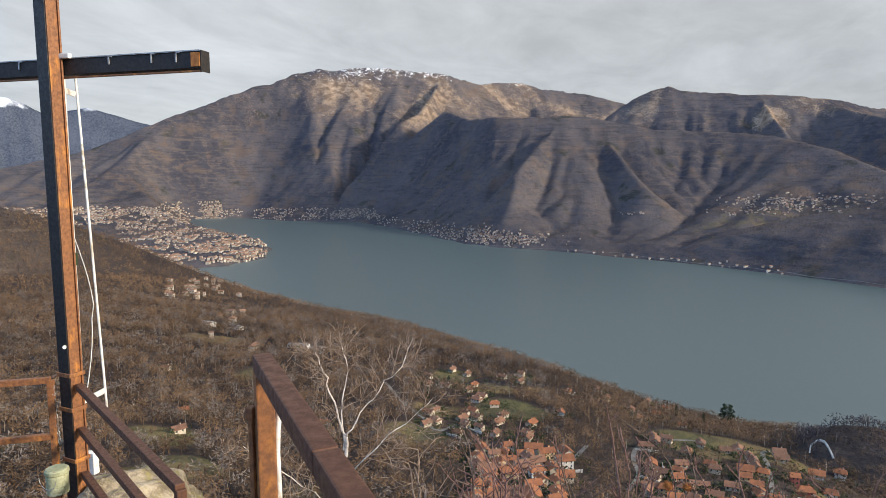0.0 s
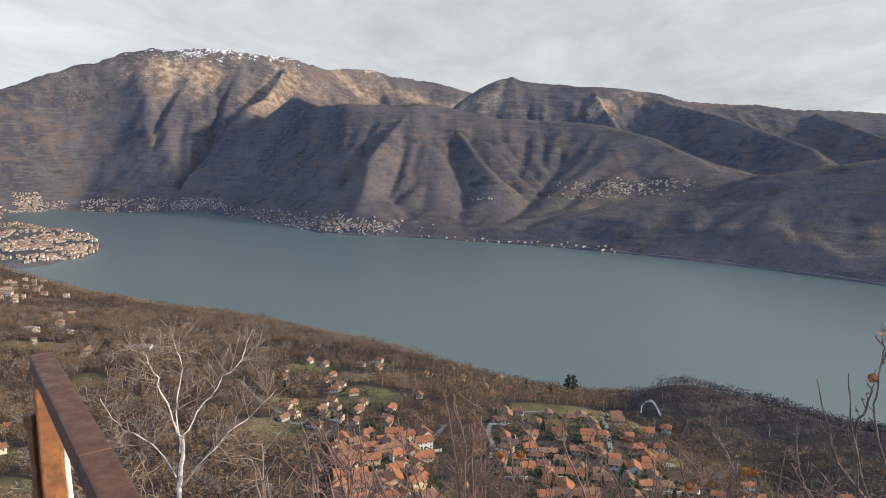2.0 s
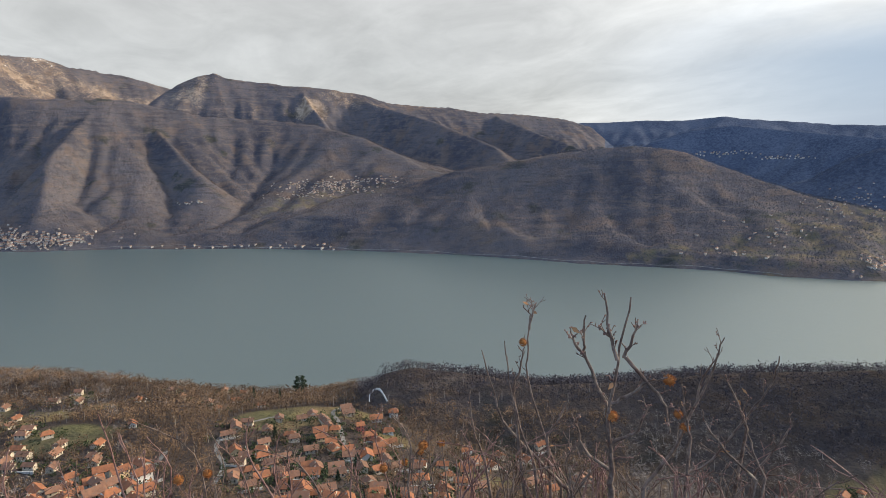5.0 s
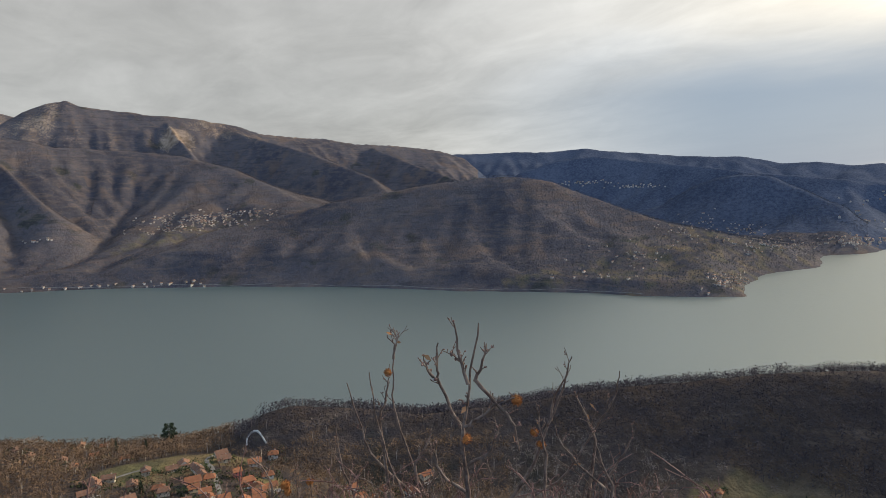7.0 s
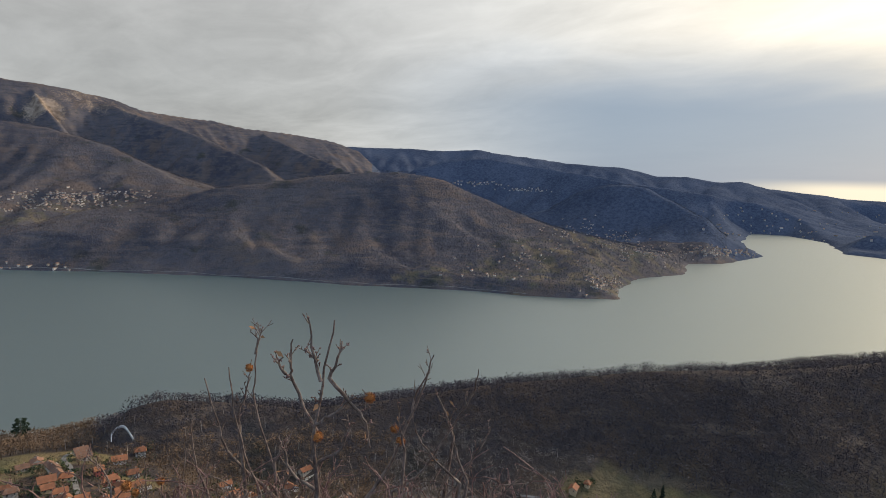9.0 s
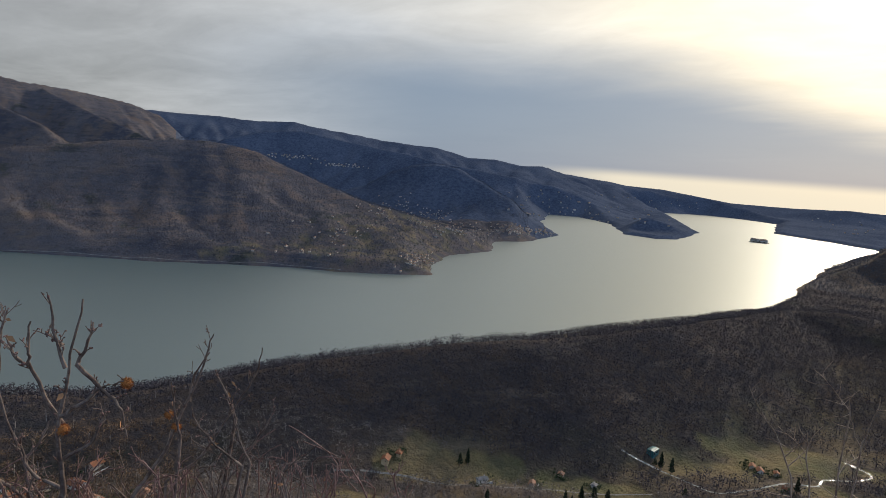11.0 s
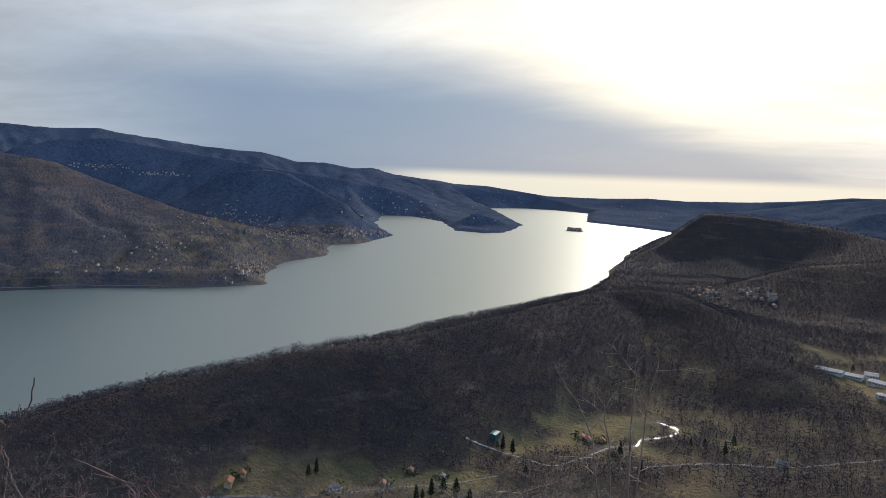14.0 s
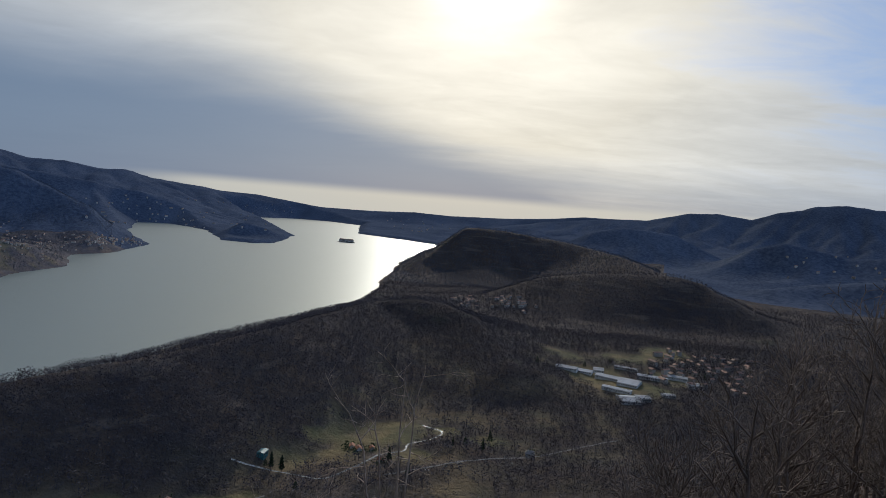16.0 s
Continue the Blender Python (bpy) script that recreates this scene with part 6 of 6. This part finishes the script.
sapling("chestnut_sapling", "spreading leafless chestnut with burrs and curled leaves", [
    [(36.4, -27.3), (38.5, -24.7), (40.5, -20.5), (41.9, -16.8), (42.5, -15.0)],
    [(40.5, -20.5), (41.0, -18.2), (42.1, -16.5)],
    [(39.0, -26.5), (41.9, -24.4), (45.1, -20.0), (46.1, -18.2), (46.6, -16.0)],
    [(45.4, -25.4), (43.1, -23.8), (41.7, -22.4), (41.0, -20.8)],
    [(44.5, -21.8), (43.7, -19.9), (42.7, -18.0)],
    [(45.2, -24.9), (46.9, -22.5), (47.8, -20.7)],
    [(46.0, -25.2), (45.0, -23.4), (44.2, -21.1)],
    [(40.1, -23.1), (39.7, -21.5), (39.3, -18.9)]],
    5, 22, M_BARK, [(39.1, -21.4), (39.7, -22.4)], 0.10, "sapling", leaves=5, levels=2, cam_az=STAND, d=2.9, r0=0.0105, tip=0.0028, jitter=0.005)
sapling("chestnut_sapling", "low leafless shoots with russet burrs on the slope", [
    [(18.5, -30), (18.2, -27.5), (17.9, -24.2)], [(15.5, -31), (15.7, -27.5), (15.9, -24.8)], [(14.0, -31), (14.3, -28.5), (14.4, -25.6)], [(19.2, -30), (19.6, -26.5), (20.0, -22.5)], [(17.0, -31), (16.8, -27), (16.6, -23.0)]],
    7, 24, M_BARK, [(17.9, -24.8), (14.4, -26.2), (15.9, -25.4)], 0.13, "sapling", leaves=4, levels=1, cam_az=STAND, d=3.5, r0=0.007, tip=0.0028, jitter=0.004)
low = [(-19, -21.2), (-15.5, -22.3), (-12.2, -20.6), (-9, -22.5), (-6, -19.6), (-3.2, -21.8), (-0.5, -20.2), (2.3, -23), (5.4, -21.6), (8.5, -24), (11.5, -22.8), (14.6, -21.5), (17.5, -22.2), (52.5, -25), (56, -26)]
for i, (a, e) in enumerate(low):
    g_ = np.random.default_rng(300 + i)
    st = [[(a + 0.5 * g_.normal(), -34), (a + 0.6 * g_.normal(), -29), (a + 0.8 * g_.normal(), 0.5 * e - 13.5), (a + 1.8 * g_.normal(), e)] for _ in range(6)]
    st = [[(x + (k - 2) * 1.0 * j / 2, y - (1.6 * k if j else 0)) for j, (x, y) in enumerate(s)] for k, s in enumerate(st)]
    sapling("shrub", "leafless reddish shrub shoots rising from the slope", st, 7, 40 + i, M_REDBARK if i % 3 else M_BARK,
            {4: [(-3.5, -25.4)], 5: [(-1.5, -25.3)], 10: [(13.4, -26.4)], 12: [(17.5, -24.7)]}.get(i, ()), 0.13, group="shrubs below the railing", d=2.7 + 0.35 * (i % 4), levels=2, cam_az=0 if a < 20 else 30, leaves=2, r0=0.0068, tip=0.0028, jitter=0.0035)

low = [(21, -23.5), (24, -24.5), (27.5, -23.4), (30, -24.6), (32.5, -24.0), (36, -24.8), (40, -24.2), (43, -23.4), (47, -22.6), (50, -23.6), (52.5, -22.2)]
for i, (a, e) in enumerate(low):
    g_ = np.random.default_rng(400 + i)
    st = [[(a + 0.5 * g_.normal(), -36), (a + 0.7 * g_.normal(), -30), (a + 1.2 * g_.normal(), 0.5 * e - 14), (a + 2.2 * g_.normal(), e - 1.2 * k)] for k in range(7)]
    sapling("shrub", "thin leafless shoots rising from the slope", st, 4, 60 + i, M_REDBARK if i % 2 == 0 else M_BARK, (), 0.14, group="shrubs below the railing", d=2.6 + 0.3 * (i % 3), levels=2, cam_az=STAND, leaves=2, r0=0.0068, tip=0.0026, jitter=0.004)


def birch():
    """The pale birch below the railing."""
    g = np.random.default_rng(77)
    d = 4.6
    E = lambda a, e, k=0.0: from_eye(-20, a, e, d + k)
    root = E(-29.2, -38)
    root.z = ground_z(root.x, root.y)
    ob = thing("birch", "slender pale birch with fine leafless crown", "tree", at=root)
    trunk = smooth_line([root + Vector((0, 0, -0.1)), E(-29.6, -30), E(-29.3, -25.5), E(-29.0, -22.4)], 0.024, 0.013, g, jitter=0.008)
    limbs = [smooth_line([E(-29.0, -22.4), E(-29.6, -20.9), E(-30.6, -18.0), E(-31.2, -16.2), E(-31.6, -15.2)], 0.0088, 0.0022, g),
             smooth_line([E(-29.0, -22.4), E(-27.6, -20.6), E(-25.2, -18.0), E(-23.6, -16.2), E(-22.8, -14.2)], 0.0061, 0.0022, g),
             smooth_line([E(-29.2, -23.4), E(-29.3, -19.5, 0.2), E(-28.8, -16.8, 0.3), E(-29.4, -14.3, 0.3)], 0.0068, 0.0022, g),
             smooth_line([E(-29.4, -25), E(-31.5, -22.4, 0.2), E(-33.8, -20.6, 0.2), E(-35, -18.4, 0.2)], 0.0061, 0.0022, g),
             smooth_line([E(-29.3, -26), E(-26.4, -23.4, -0.2), E(-23.6, -21.6, -0.2), E(-21.0, -19.4, -0.2)], 0.0068, 0.0022, g),
             smooth_line([E(-29.6, -29), E(-33.0, -26.0, -0.1), E(-36.5, -23.6), E(-38, -22.4)], 0.0054, 0.0022, g)]
    loc = lambda ls: [[(Vector(p) - root, r) for p, r in l_] for l_ in ls]
    part_mesh("trunk", tube_mesh("trunk", loc([trunk]), M_BIRCH, 10), ob, "white papery trunk")
    for l_ in limbs:
        part_mesh("limb", tube_mesh("limb", loc([l_]), M_BIRCH, 7), ob)
    tw = []
    for l_ in limbs:
        tw += twigs(g, l_, 15, 0.42, 0.0030, 0.35, 3, 0.16)
    tagged(part_mesh("twig_growth", tube_mesh("twig_growth", loc(tw), M_PALETWIG, 4), ob, "fine pale twigs"), kind="stuff")


birch()


def thicket(cam_az, az, el_top, d, seed, label, mat, n=7, spread=7.0, name="bush", droop=0.15, lenf=0.5, side=9):
    """A loose bush of arching fine shoots."""
    g = np.random.default_rng(seed)
    foot = from_eye(cam_az, az, -45, d)
    foot.z = ground_z(foot.x, foot.y)
    ob = thing(name, label, "bush", at=foot)
    lines = []
    for k in range(n):
        a = az + g.uniform(-spread, spread)
        e = el_top - abs(a - az) * 0.8 - g.uniform(0, 3.0) * (k > 0)
        a = az if k == 0 else a
        dd = d + g.uniform(-0.5, 0.5)
        pts = [foot + Vector((g.normal(0, 0.1), g.normal(0, 0.1), -0.05)), from_eye(cam_az, az + (a - az) * 0.25, -34, dd), from_eye(cam_az, az + (a - az) * 0.55, 0.5 * e - 13, dd), from_eye(cam_az, a, e, dd)]
        lines.append(smooth_line(pts, 0.016, 0.0025, g, jitter=0.012))
    loc = lambda ls: [[(Vector(p) - foot, r) for p, r in l_] for l_ in ls]
    for l_ in lines:
        part_mesh("stem", tube_mesh("stem", loc([l_]), mat, 6), ob)
    tw = []
    for l_ in lines:
        tw += twigs(g, l_, side, lenf, 0.005, droop, 2, 0.2)
    tagged(part_mesh("twig_growth", tube_mesh("twig_growth", loc(tw), mat, 4), ob), kind="stuff")


thicket(75, 86.1, -12.3, 5.2, 91, "wispy leafless bush with pale arching shoots", M_PALETWIG, 4, 7.0, droop=0.1, lenf=0.62, side=9)
thicket(75, 77, -26.5, 4.6, 92, "low tangled leafless bush", M_PALETWIG, 6, 6.0, droop=0.3)
thicket(0, -24, -22.5, 4.2, 93, "tangle of thin pale leafless shoots", M_PALETWIG, 5, 7.0, droop=0.25, side=6)
thicket(0, -17, -23.5, 3.8, 94, "tangle of thin reddish leafless shoots", M_REDBARK, 7, 6.0, droop=0.4)
thicket(-20, -35, -23.5, 5.0, 95, "low tangled leafless bush with pale twigs", M_PALETWIG, 5, 6.0, droop=0.3, side=6)


# ---- bare trees on the steep slope ----
def bare_tree_parts(seed, h):
    """Lines of a crooked bare tree of height h: trunk, limbs, twigs."""
    g = np.random.default_rng(seed)
    trunk = smooth_line([Vector((0, 0, -0.3)), Vector((g.normal(0, 0.15), g.normal(0, 0.15), h * 0.3)), Vector((g.normal(0, 0.3), g.normal(0, 0.3), h * 0.65)), Vector((g.normal(0, 0.5), g.normal(0, 0.5), h))], 0.018 * h + 0.02, 0.012, g, jitter=0.03)
    limbs = twigs(g, trunk, 13, h * 0.42, 0.045, 0.75, 1, 0.14)
    sub = []
    for l_ in limbs:
        sub += twigs(g, l_, 6, h * 0.20, 0.016, 0.6, 1, 0.18)
    fine_ = []
    for l_ in sub:
        fine_ += twigs(g, l_, 3, h * 0.10, 0.008, 0.5, 1, 0.2)
    widen = lambda ls, r: [[(p, max(q, r)) for p, q in l_] for l_ in ls]
    return trunk, limbs, widen(sub, 0.011) + widen(fine_, 0.0085)


def bare_tree(seed, h):
    ob = thing("bare_tree", "dark leafless tree on the steep slope", "tree", "trees on the steep slope")
    trunk, limbs, fine_ = bare_tree_parts(seed, h)
    part_mesh("trunk", tube_mesh("trunk", [trunk], M_OAK, 8), ob)
    tagged(part_mesh("branchwork", tube_mesh("branchwork", limbs, M_OAK, 5), ob), kind="stuff")
    tagged(part_mesh("crown", tube_mesh("crown", fine_, M_OAK, 3), ob, "fine dark twigs"), kind="stuff")
    return ob


STOCK = [bare_tree(500 + k, h) for k, h in enumerate((6.5, 7.5, 5.5, 8.0, 4.8))]
g_ = np.random.default_rng(31)
used = []
for i in range(900):
    if len(used) >= 112:
        break
    az_, r_ = g_.uniform(99, 128), g_.uniform(20, 85)
    top_ = np.interp(az_, [99, 106, 111, 116, 121, 125, 128], [-20.5, -16.5, -14.5, -10.0, -6.2, -4.0, -3.0])
    p = polar(az_, r_)
    p.z = ground_z(p.x, p.y)
    room = r_ * math.tan(radians(top_)) + EYE_Z - p.z
    if room < 2.2 or any((p - q).length < 1.9 for q in used):
        continue
    k = i % 5
    h0 = (6.5, 7.5, 5.5, 8.0, 4.8)[k]
    s = min(room * g_.uniform(0.8, 1.0), 9.0) / h0
    m = Matrix.Translation(p) @ Euler((g_.normal(0, 0.06), g_.normal(0, 0.06), g_.uniform(0, 6.28))).to_matrix().to_4x4()
    t_ = copy_thing(STOCK[k], m)
    t_.scale = (s * 0.95, s * 0.95, s)
    used.append(p)
for t_, (az_, r_) in zip(STOCK, ((131, 40), (134, 52), (137, 35), (133, 70), (139, 60))):
    p = polar(az_, r_)
    t_.location = (p.x, p.y, ground_z(p.x, p.y))
# leaf litter and low scrub between them
q_ = places(1.3, 12, 100, 97, 129, 33, 9.0)
plant("undergrowth", q_, np.random.default_rng(34).uniform(0.7, 1.9, len(q_)), 1.1, 10, 0.030, "brown leafless scrub on the steep slope", M_TWIG)

q_ = places(0.9, 10, 60, 106, 128, 35, 9.0)
q_ = q_[fbm(q_[:, 0], q_[:, 1], 11, 3, 141) > 0.05]
plant("bracken", q_, np.random.default_rng(36).uniform(0.5, 1.1, len(q_)), 1.5, 14, 0.06, "russet dead bracken and fallen leaves under the trees", M_BRACKEN)

# ================= village =================
HOUSE_STYLES = [(0, "terracotta"), (1, "terracotta"), (2, "terracotta"), (0, "old"), (1, "slate"), (0, "old"), (3, "terracotta")]
HOUSE_WORDS = ["cream plaster house with a terracotta tiled roof", "white plaster house with a terracotta tiled roof", "ochre plaster house with a terracotta tiled roof", "cream house under an old brown tiled roof",
               "white house with a grey slab roof", "long cream house with a brown tiled roof", "dark red house with a terracotta roof"]
UNIT = {}


def unit_box():
    if "box" not in UNIT:
        bm = bmesh.new()
        bmesh.ops.create_cube(bm, size=1.0)
        me = bpy.data.meshes.new("window")
        bm.to_mesh(me)
        bm.free()
        UNIT["box"] = me
    return UNIT["box"]


def box_with(mat, name):
    if (mat.name, name) not in UNIT:
        me = unit_box().copy()
        me.name = name
        me.materials.append(mat)
        UNIT[(mat.name, name)] = me
    return UNIT[(mat.name, name)]


def house(p, w, d, h, turn, style):
    h *= 0.72
    w, d = w * 0.86, d * 0.86
    wall_k, roof_k = HOUSE_STYLES[style]
    roof_m = {"terracotta": M_TILE, "old": M_TILE_OLD, "slate": M_SLATE}[roof_k]
    ob = thing("house", HOUSE_WORDS[style], "house", "village houses", at=p)
    ob.rotation_euler = (0, 0, radians(turn))
    rise, o = d * 0.31, 0.55
    bm = bmesh.new()
    v = [bm.verts.new(c) for c in ((-w / 2, -d / 2, -1.6), (w / 2, -d / 2, -1.6), (w / 2, d / 2, -1.6), (-w / 2, d / 2, -1.6), (-w / 2, -d / 2, h), (w / 2, -d / 2, h), (w / 2, d / 2, h), (-w / 2, d / 2, h), (-w / 2, 0, h + rise), (w / 2, 0, h + rise))]
    for f in ((0, 1, 5, 4), (2, 3, 7, 6)):
        bm.faces.new([v[i] for i in f])
    bm.faces.new([v[i] for i in (1, 2, 6, 9, 5)])
    bm.faces.new([v[i] for i in (3, 0, 4, 8, 7)])
    part("wall", bm, M_PLASTER[wall_k], ob)
    hip = 0.0 if (int(p.x * 7) % 3) else min(w * 0.3, d * 0.5)
    bm = bmesh.new()
    th = 0.16
    ridge = [(-w / 2 - o + hip, 0, h + rise + 0.12), (w / 2 + o - hip, 0, h + rise + 0.12)]
    eave = h - o * rise / (d / 2) + 0.12
    e = [(-w / 2 - o, -d / 2 - o, eave), (w / 2 + o, -d / 2 - o, eave), (w / 2 + o, d / 2 + o, eave), (-w / 2 - o, d / 2 + o, eave)]
    top = [bm.verts.new(c) for c in e + ridge]
    bot = [bm.verts.new((x, y, z - th)) for x, y, z in e + ridge]
    faces = [(0, 1, 5, 4), (2, 3, 4, 5)] + ([(1, 2, 5), (3, 0, 4)] if hip else [])
    for f in faces:
        bm.faces.new([top[i] for i in f])
        bm.faces.new([bot[i] for i in f[::-1]])
    rim = [0, 1, 2, 3] if hip else [0, 1, 5, 2, 3, 4]
    for a, b in zip(rim, rim[1:] + rim[:1]):
        bm.faces.new((bot[a], bot[b], top[b], top[a]))
    part("roof", bm, roof_m, ob)
    c = part_mesh("chimney", box_with(M_PLASTER[wall_k], "chimney"), ob)
    c.matrix_basis = Matrix.Translation((w * 0.22, d * 0.12, h + rise * 0.95)) @ Matrix.Diagonal((0.42, 0.42, 1.0, 1))
    k = part_mesh("cap", box_with(roof_m, "cap"), c)
    k.matrix_basis = Matrix.Translation((0, 0, 0.55)) @ Matrix.Diagonal((1.4, 1.4, 0.12, 1))
    n = max(2, int(w / 1.7))
    for storey in range(1 if h < 3.2 else 2):
        z = (h - 0.95) if storey == 0 else (h - 2.5)
        for i in range(n):
            x = -w / 2 + (i + 0.5) * w / n
            for s in (-1, 1):
                wd = part_mesh("window", box_with(M_PANE, "window"), ob)
                wd.matrix_basis = Matrix.Translation((x, s * (d / 2 + 0.01), z)) @ Matrix.Diagonal((0.5, 0.08, 0.75, 1))
        for s in (-1, 1):
            wd = part_mesh("window", box_with(M_SHUTTER, "shutter"), ob)
            wd.matrix_basis = Matrix.Translation((s * (w / 2 + 0.01), -d * 0.18, z)) @ Matrix.Diagonal((0.08, 0.5, 0.75, 1))
    return ob


for spec in SITES:
    house(*spec)


# ---- evergreens ----
def conifer_mesh(seed, h, r, dome=False):
    """Needled boughs in drooping whorls, ragged at the edge."""
    g = np.random.default_rng(seed)
    V, F = [], []
    for i in range(1100 if dome else 620):
        t = g.uniform(0.06, 1.0) ** 0.85
        rad = r * (1 - t) ** 0.8 * (0.8 + 0.3 * math.sin(t * 34)) * g.uniform(0.35, 1.05) + 0.03
        if dome:
            rad = r * (0.25 + 1.6 * math.sqrt(t * (1.02 - t))) * g.uniform(0.5, 1.0) * (0.8 + 0.25 * math.sin(t * 21))
        a = g.uniform(0, 6.28)
        p = Vector((rad * math.cos(a), rad * math.sin(a), h * (0.08 + 0.92 * t)))
        out = Vector((math.cos(a), math.sin(a), g.uniform(-0.5, 0.25))).normalized()
        s = out.cross(Vector(g.normal(0, 1, 3))).normalized()
        L, W_ = 0.10 * h * g.uniform(0.5, 1.2) * (1.1 - 0.6 * t), 0.035 * h * g.uniform(0.5, 1.2)
        k = len(V)
        V += [tuple(p - out * L * 0.6), tuple(p + s * W_), tuple(p + out * L * 0.6), tuple(p - s * W_ + Vector((0, 0, 0.02 * h)))]
        F.append((k, k + 1, k + 2, k + 3))
    return mesh_from("crown", V, F, M_EVER)


def conifer(name, label, seed, h, r, dome=False):
    ob = thing(name, label, "tree", "evergreens")
    part_mesh("trunk", tube_mesh("trunk", [[(Vector((0, 0, -0.4)), 0.03 * h), (Vector((0, 0, h * 0.5)), 0.018 * h), (Vector((0, 0, h * 0.95)), 0.004 * h)]], M_OAK, 7), ob)
    part_mesh("crown", conifer_mesh(seed, h, r, dome), ob, "dense dark green needles")
    return ob


SPRUCE = [conifer("spruce", "slim dark green spruce among bare trees", 601, 6.0, 1.25), conifer("spruce", "broad dark green spruce among bare trees", 602, 5.0, 1.7)]
PINE = conifer("pine", "broad dark pine standing above the lake shore", 603, 6.5, 2.4, True)
PINE.location = polar(4.4, 440)
PINE.location.z = ground_z(PINE.location.x, PINE.location.y)
PINE.scale = (2.0, 2.0, 1.9)
spots = [(2.6, -20.2), (-15.4, -15.9), (69.0, -27.2), (70.1, -26.7), (67.6, -27.6), (66.9, -28.2), (64.4, -28.3), (71.3, -26.9), (75.4, -23.2), (74.9, -23.0), (76.3, -23.4), (92.6, -20.7), (91.5, -20.9), (94.8, -20.2), (94.2, -21.0),
         (102.5, -13.0), (104.6, -12.4), (111.5, -12.6), (112.3, -12.7), (98.4, -13.2), (58.4, -25.4), (57.7, -25.5), (60.5, -28.2), (-8.6, -17.2), (0.4, -19.9), (5.0, -24.4), (2.0, -23.3), (9.2, -26.2), (7.4, -27.3), (13.6, -27.4),
         (-21.5, -19.6), (-19.6, -18.3), (-7.5, -16.7), (-6.8, -16.9), (-6.2, -17.0), (-5.6, -17.3), (-5.0, -17.5), (-37.4, -9.3), (-38.2, -9.1), (-37.8, -9.2), (-50.4, -18.3), (-51.6, -18.0), (-52.6, -17.6), (-13.9, -24.6), (3.0, -27.8),
         (77.6, -24.9), (62.0, -28.7), (72.6, -28.0), (85.8, -22.4), (87.6, -23.6)]
g_ = np.random.default_rng(61)
for i, (a, e) in enumerate(spots):
    p = hit(a, e)
    t_ = copy_thing(SPRUCE[i % 2], Matrix.Translation(p) @ Matrix.Rotation(g_.uniform(0, 6.28), 4, "Z"))
    s = g_.uniform(0.65, 1.15) * (1.55 if 56 < a < 96 else 1.15)
    t_.scale = (s, s, s * g_.uniform(0.9, 1.2))
SPRUCE[0].location, SPRUCE[1].location = hit(4.5, -20.1), hit(68.2, -27.3)

# ---- garden hedges and shrubs, walls ----
g_ = np.random.default_rng(71)
V, F = [], []
for p, w_, d_, h_, turn, st in SITES:
    for _ in range(13):
        a, rr = g_.uniform(0, 6.28), w_ * g_.uniform(0.7, 1.5)
        x, y = p.x + rr * math.cos(a), p.y + rr * math.sin(a)
        z, R = ground_z(x, y), g_.uniform(0.45, 1.1) * g_.choice([1, 1, 1.9])
        for _ in range(16):
            n = g_.normal(0, 1, 3)
            n /= np.linalg.norm(n)
            c = np.array([x, y, z + R * 0.6]) + n * R * np.array([1, 1, 0.8]) * g_.uniform(0.6, 1)
            u = np.cross(n, g_.normal(0, 1, 3))
            u = u / np.linalg.norm(u) * R * 0.35
            k = len(V)
            V += [c - u, c + u, c + n * R * 0.25 + np.cross(n, u)]
            F.append((k, k + 1, k + 2))
tagged(new("garden_shrubs", mesh_from("garden_shrubs", np.array(V), F, M_HEDGE)), "small evergreen garden shrubs round the houses", "shrubs", kind="stuff")


def garden_wall(p, turn, ln):
    ob = thing("garden_wall", "low pale concrete garden wall", "wall", "garden walls", at=p)
    ob.rotation_euler = (0, 0, radians(turn))
    bm = bmesh.new()
    add_box(bm, 0, 0, 0.1, ln, 0.22, 1.4, 0.03)
    part("masonry", bm, M_CONCRETE, ob)
    bm = bmesh.new()
    add_box(bm, 0, 0, 0.84, ln + 0.1, 0.32, 0.09, 0.02)
    part("coping", bm, M_CONCRETE, ob)


for i, (p, w_, d_, h_, turn, st) in enumerate(SITES):
    if i % 5 == 0:
        a = radians(turn)
        x, y = p.x + math.sin(a) * d_ * 1.05, p.y - math.cos(a) * d_ * 1.05
        garden_wall(Vector((x, y, ground_z(x, y))), turn, w_ * 1.5)


# ---- parked cars by the valley road ----
def car(p, turn):
    ob = thing("car", "small parked car beside the country road", "car", "parked cars", at=p)
    ob.rotation_euler = (0, 0, radians(turn))
    bm = bmesh.new()
    add_box(bm, 0, 0, 0.36, 2.0, 0.85, 0.32, 0.08)
    part("body", bm, M_CAR, ob)
    bm = bmesh.new()
    vs = add_box(bm, -0.08, 0, 0.62, 1.15, 0.76, 0.30, 0.06)
    for v in bm.verts:
        if v.co.z > 0.65:
            v.co.x = -0.08 + (v.co.x + 0.08) * 0.72
    part("cabin", bm, M_TYRE, ob)
    for x in (-0.62, 0.62):
        for y in (-0.4, 0.4):
            bm = bmesh.new()
            bmesh.ops.create_cone(bm, cap_ends=True, segments=14, radius1=0.17, radius2=0.17, depth=0.13, matrix=Matrix.Translation((x, y, 0.17)) @ Matrix.Rotation(math.pi / 2, 4, "X"))
            part("wheel", bm, M_TYRE, ob)


g_ = np.random.default_rng(81)
for i in range(17):
    a = g_.uniform(88.5, 97)
    p = hit(a, -23.0 + 0.24 * (a - 88) - g_.uniform(0, 0.9))
    car(p + Vector((0, 0, 0.02)), g_.choice([10, 15, 100]) + g_.normal(0, 5))
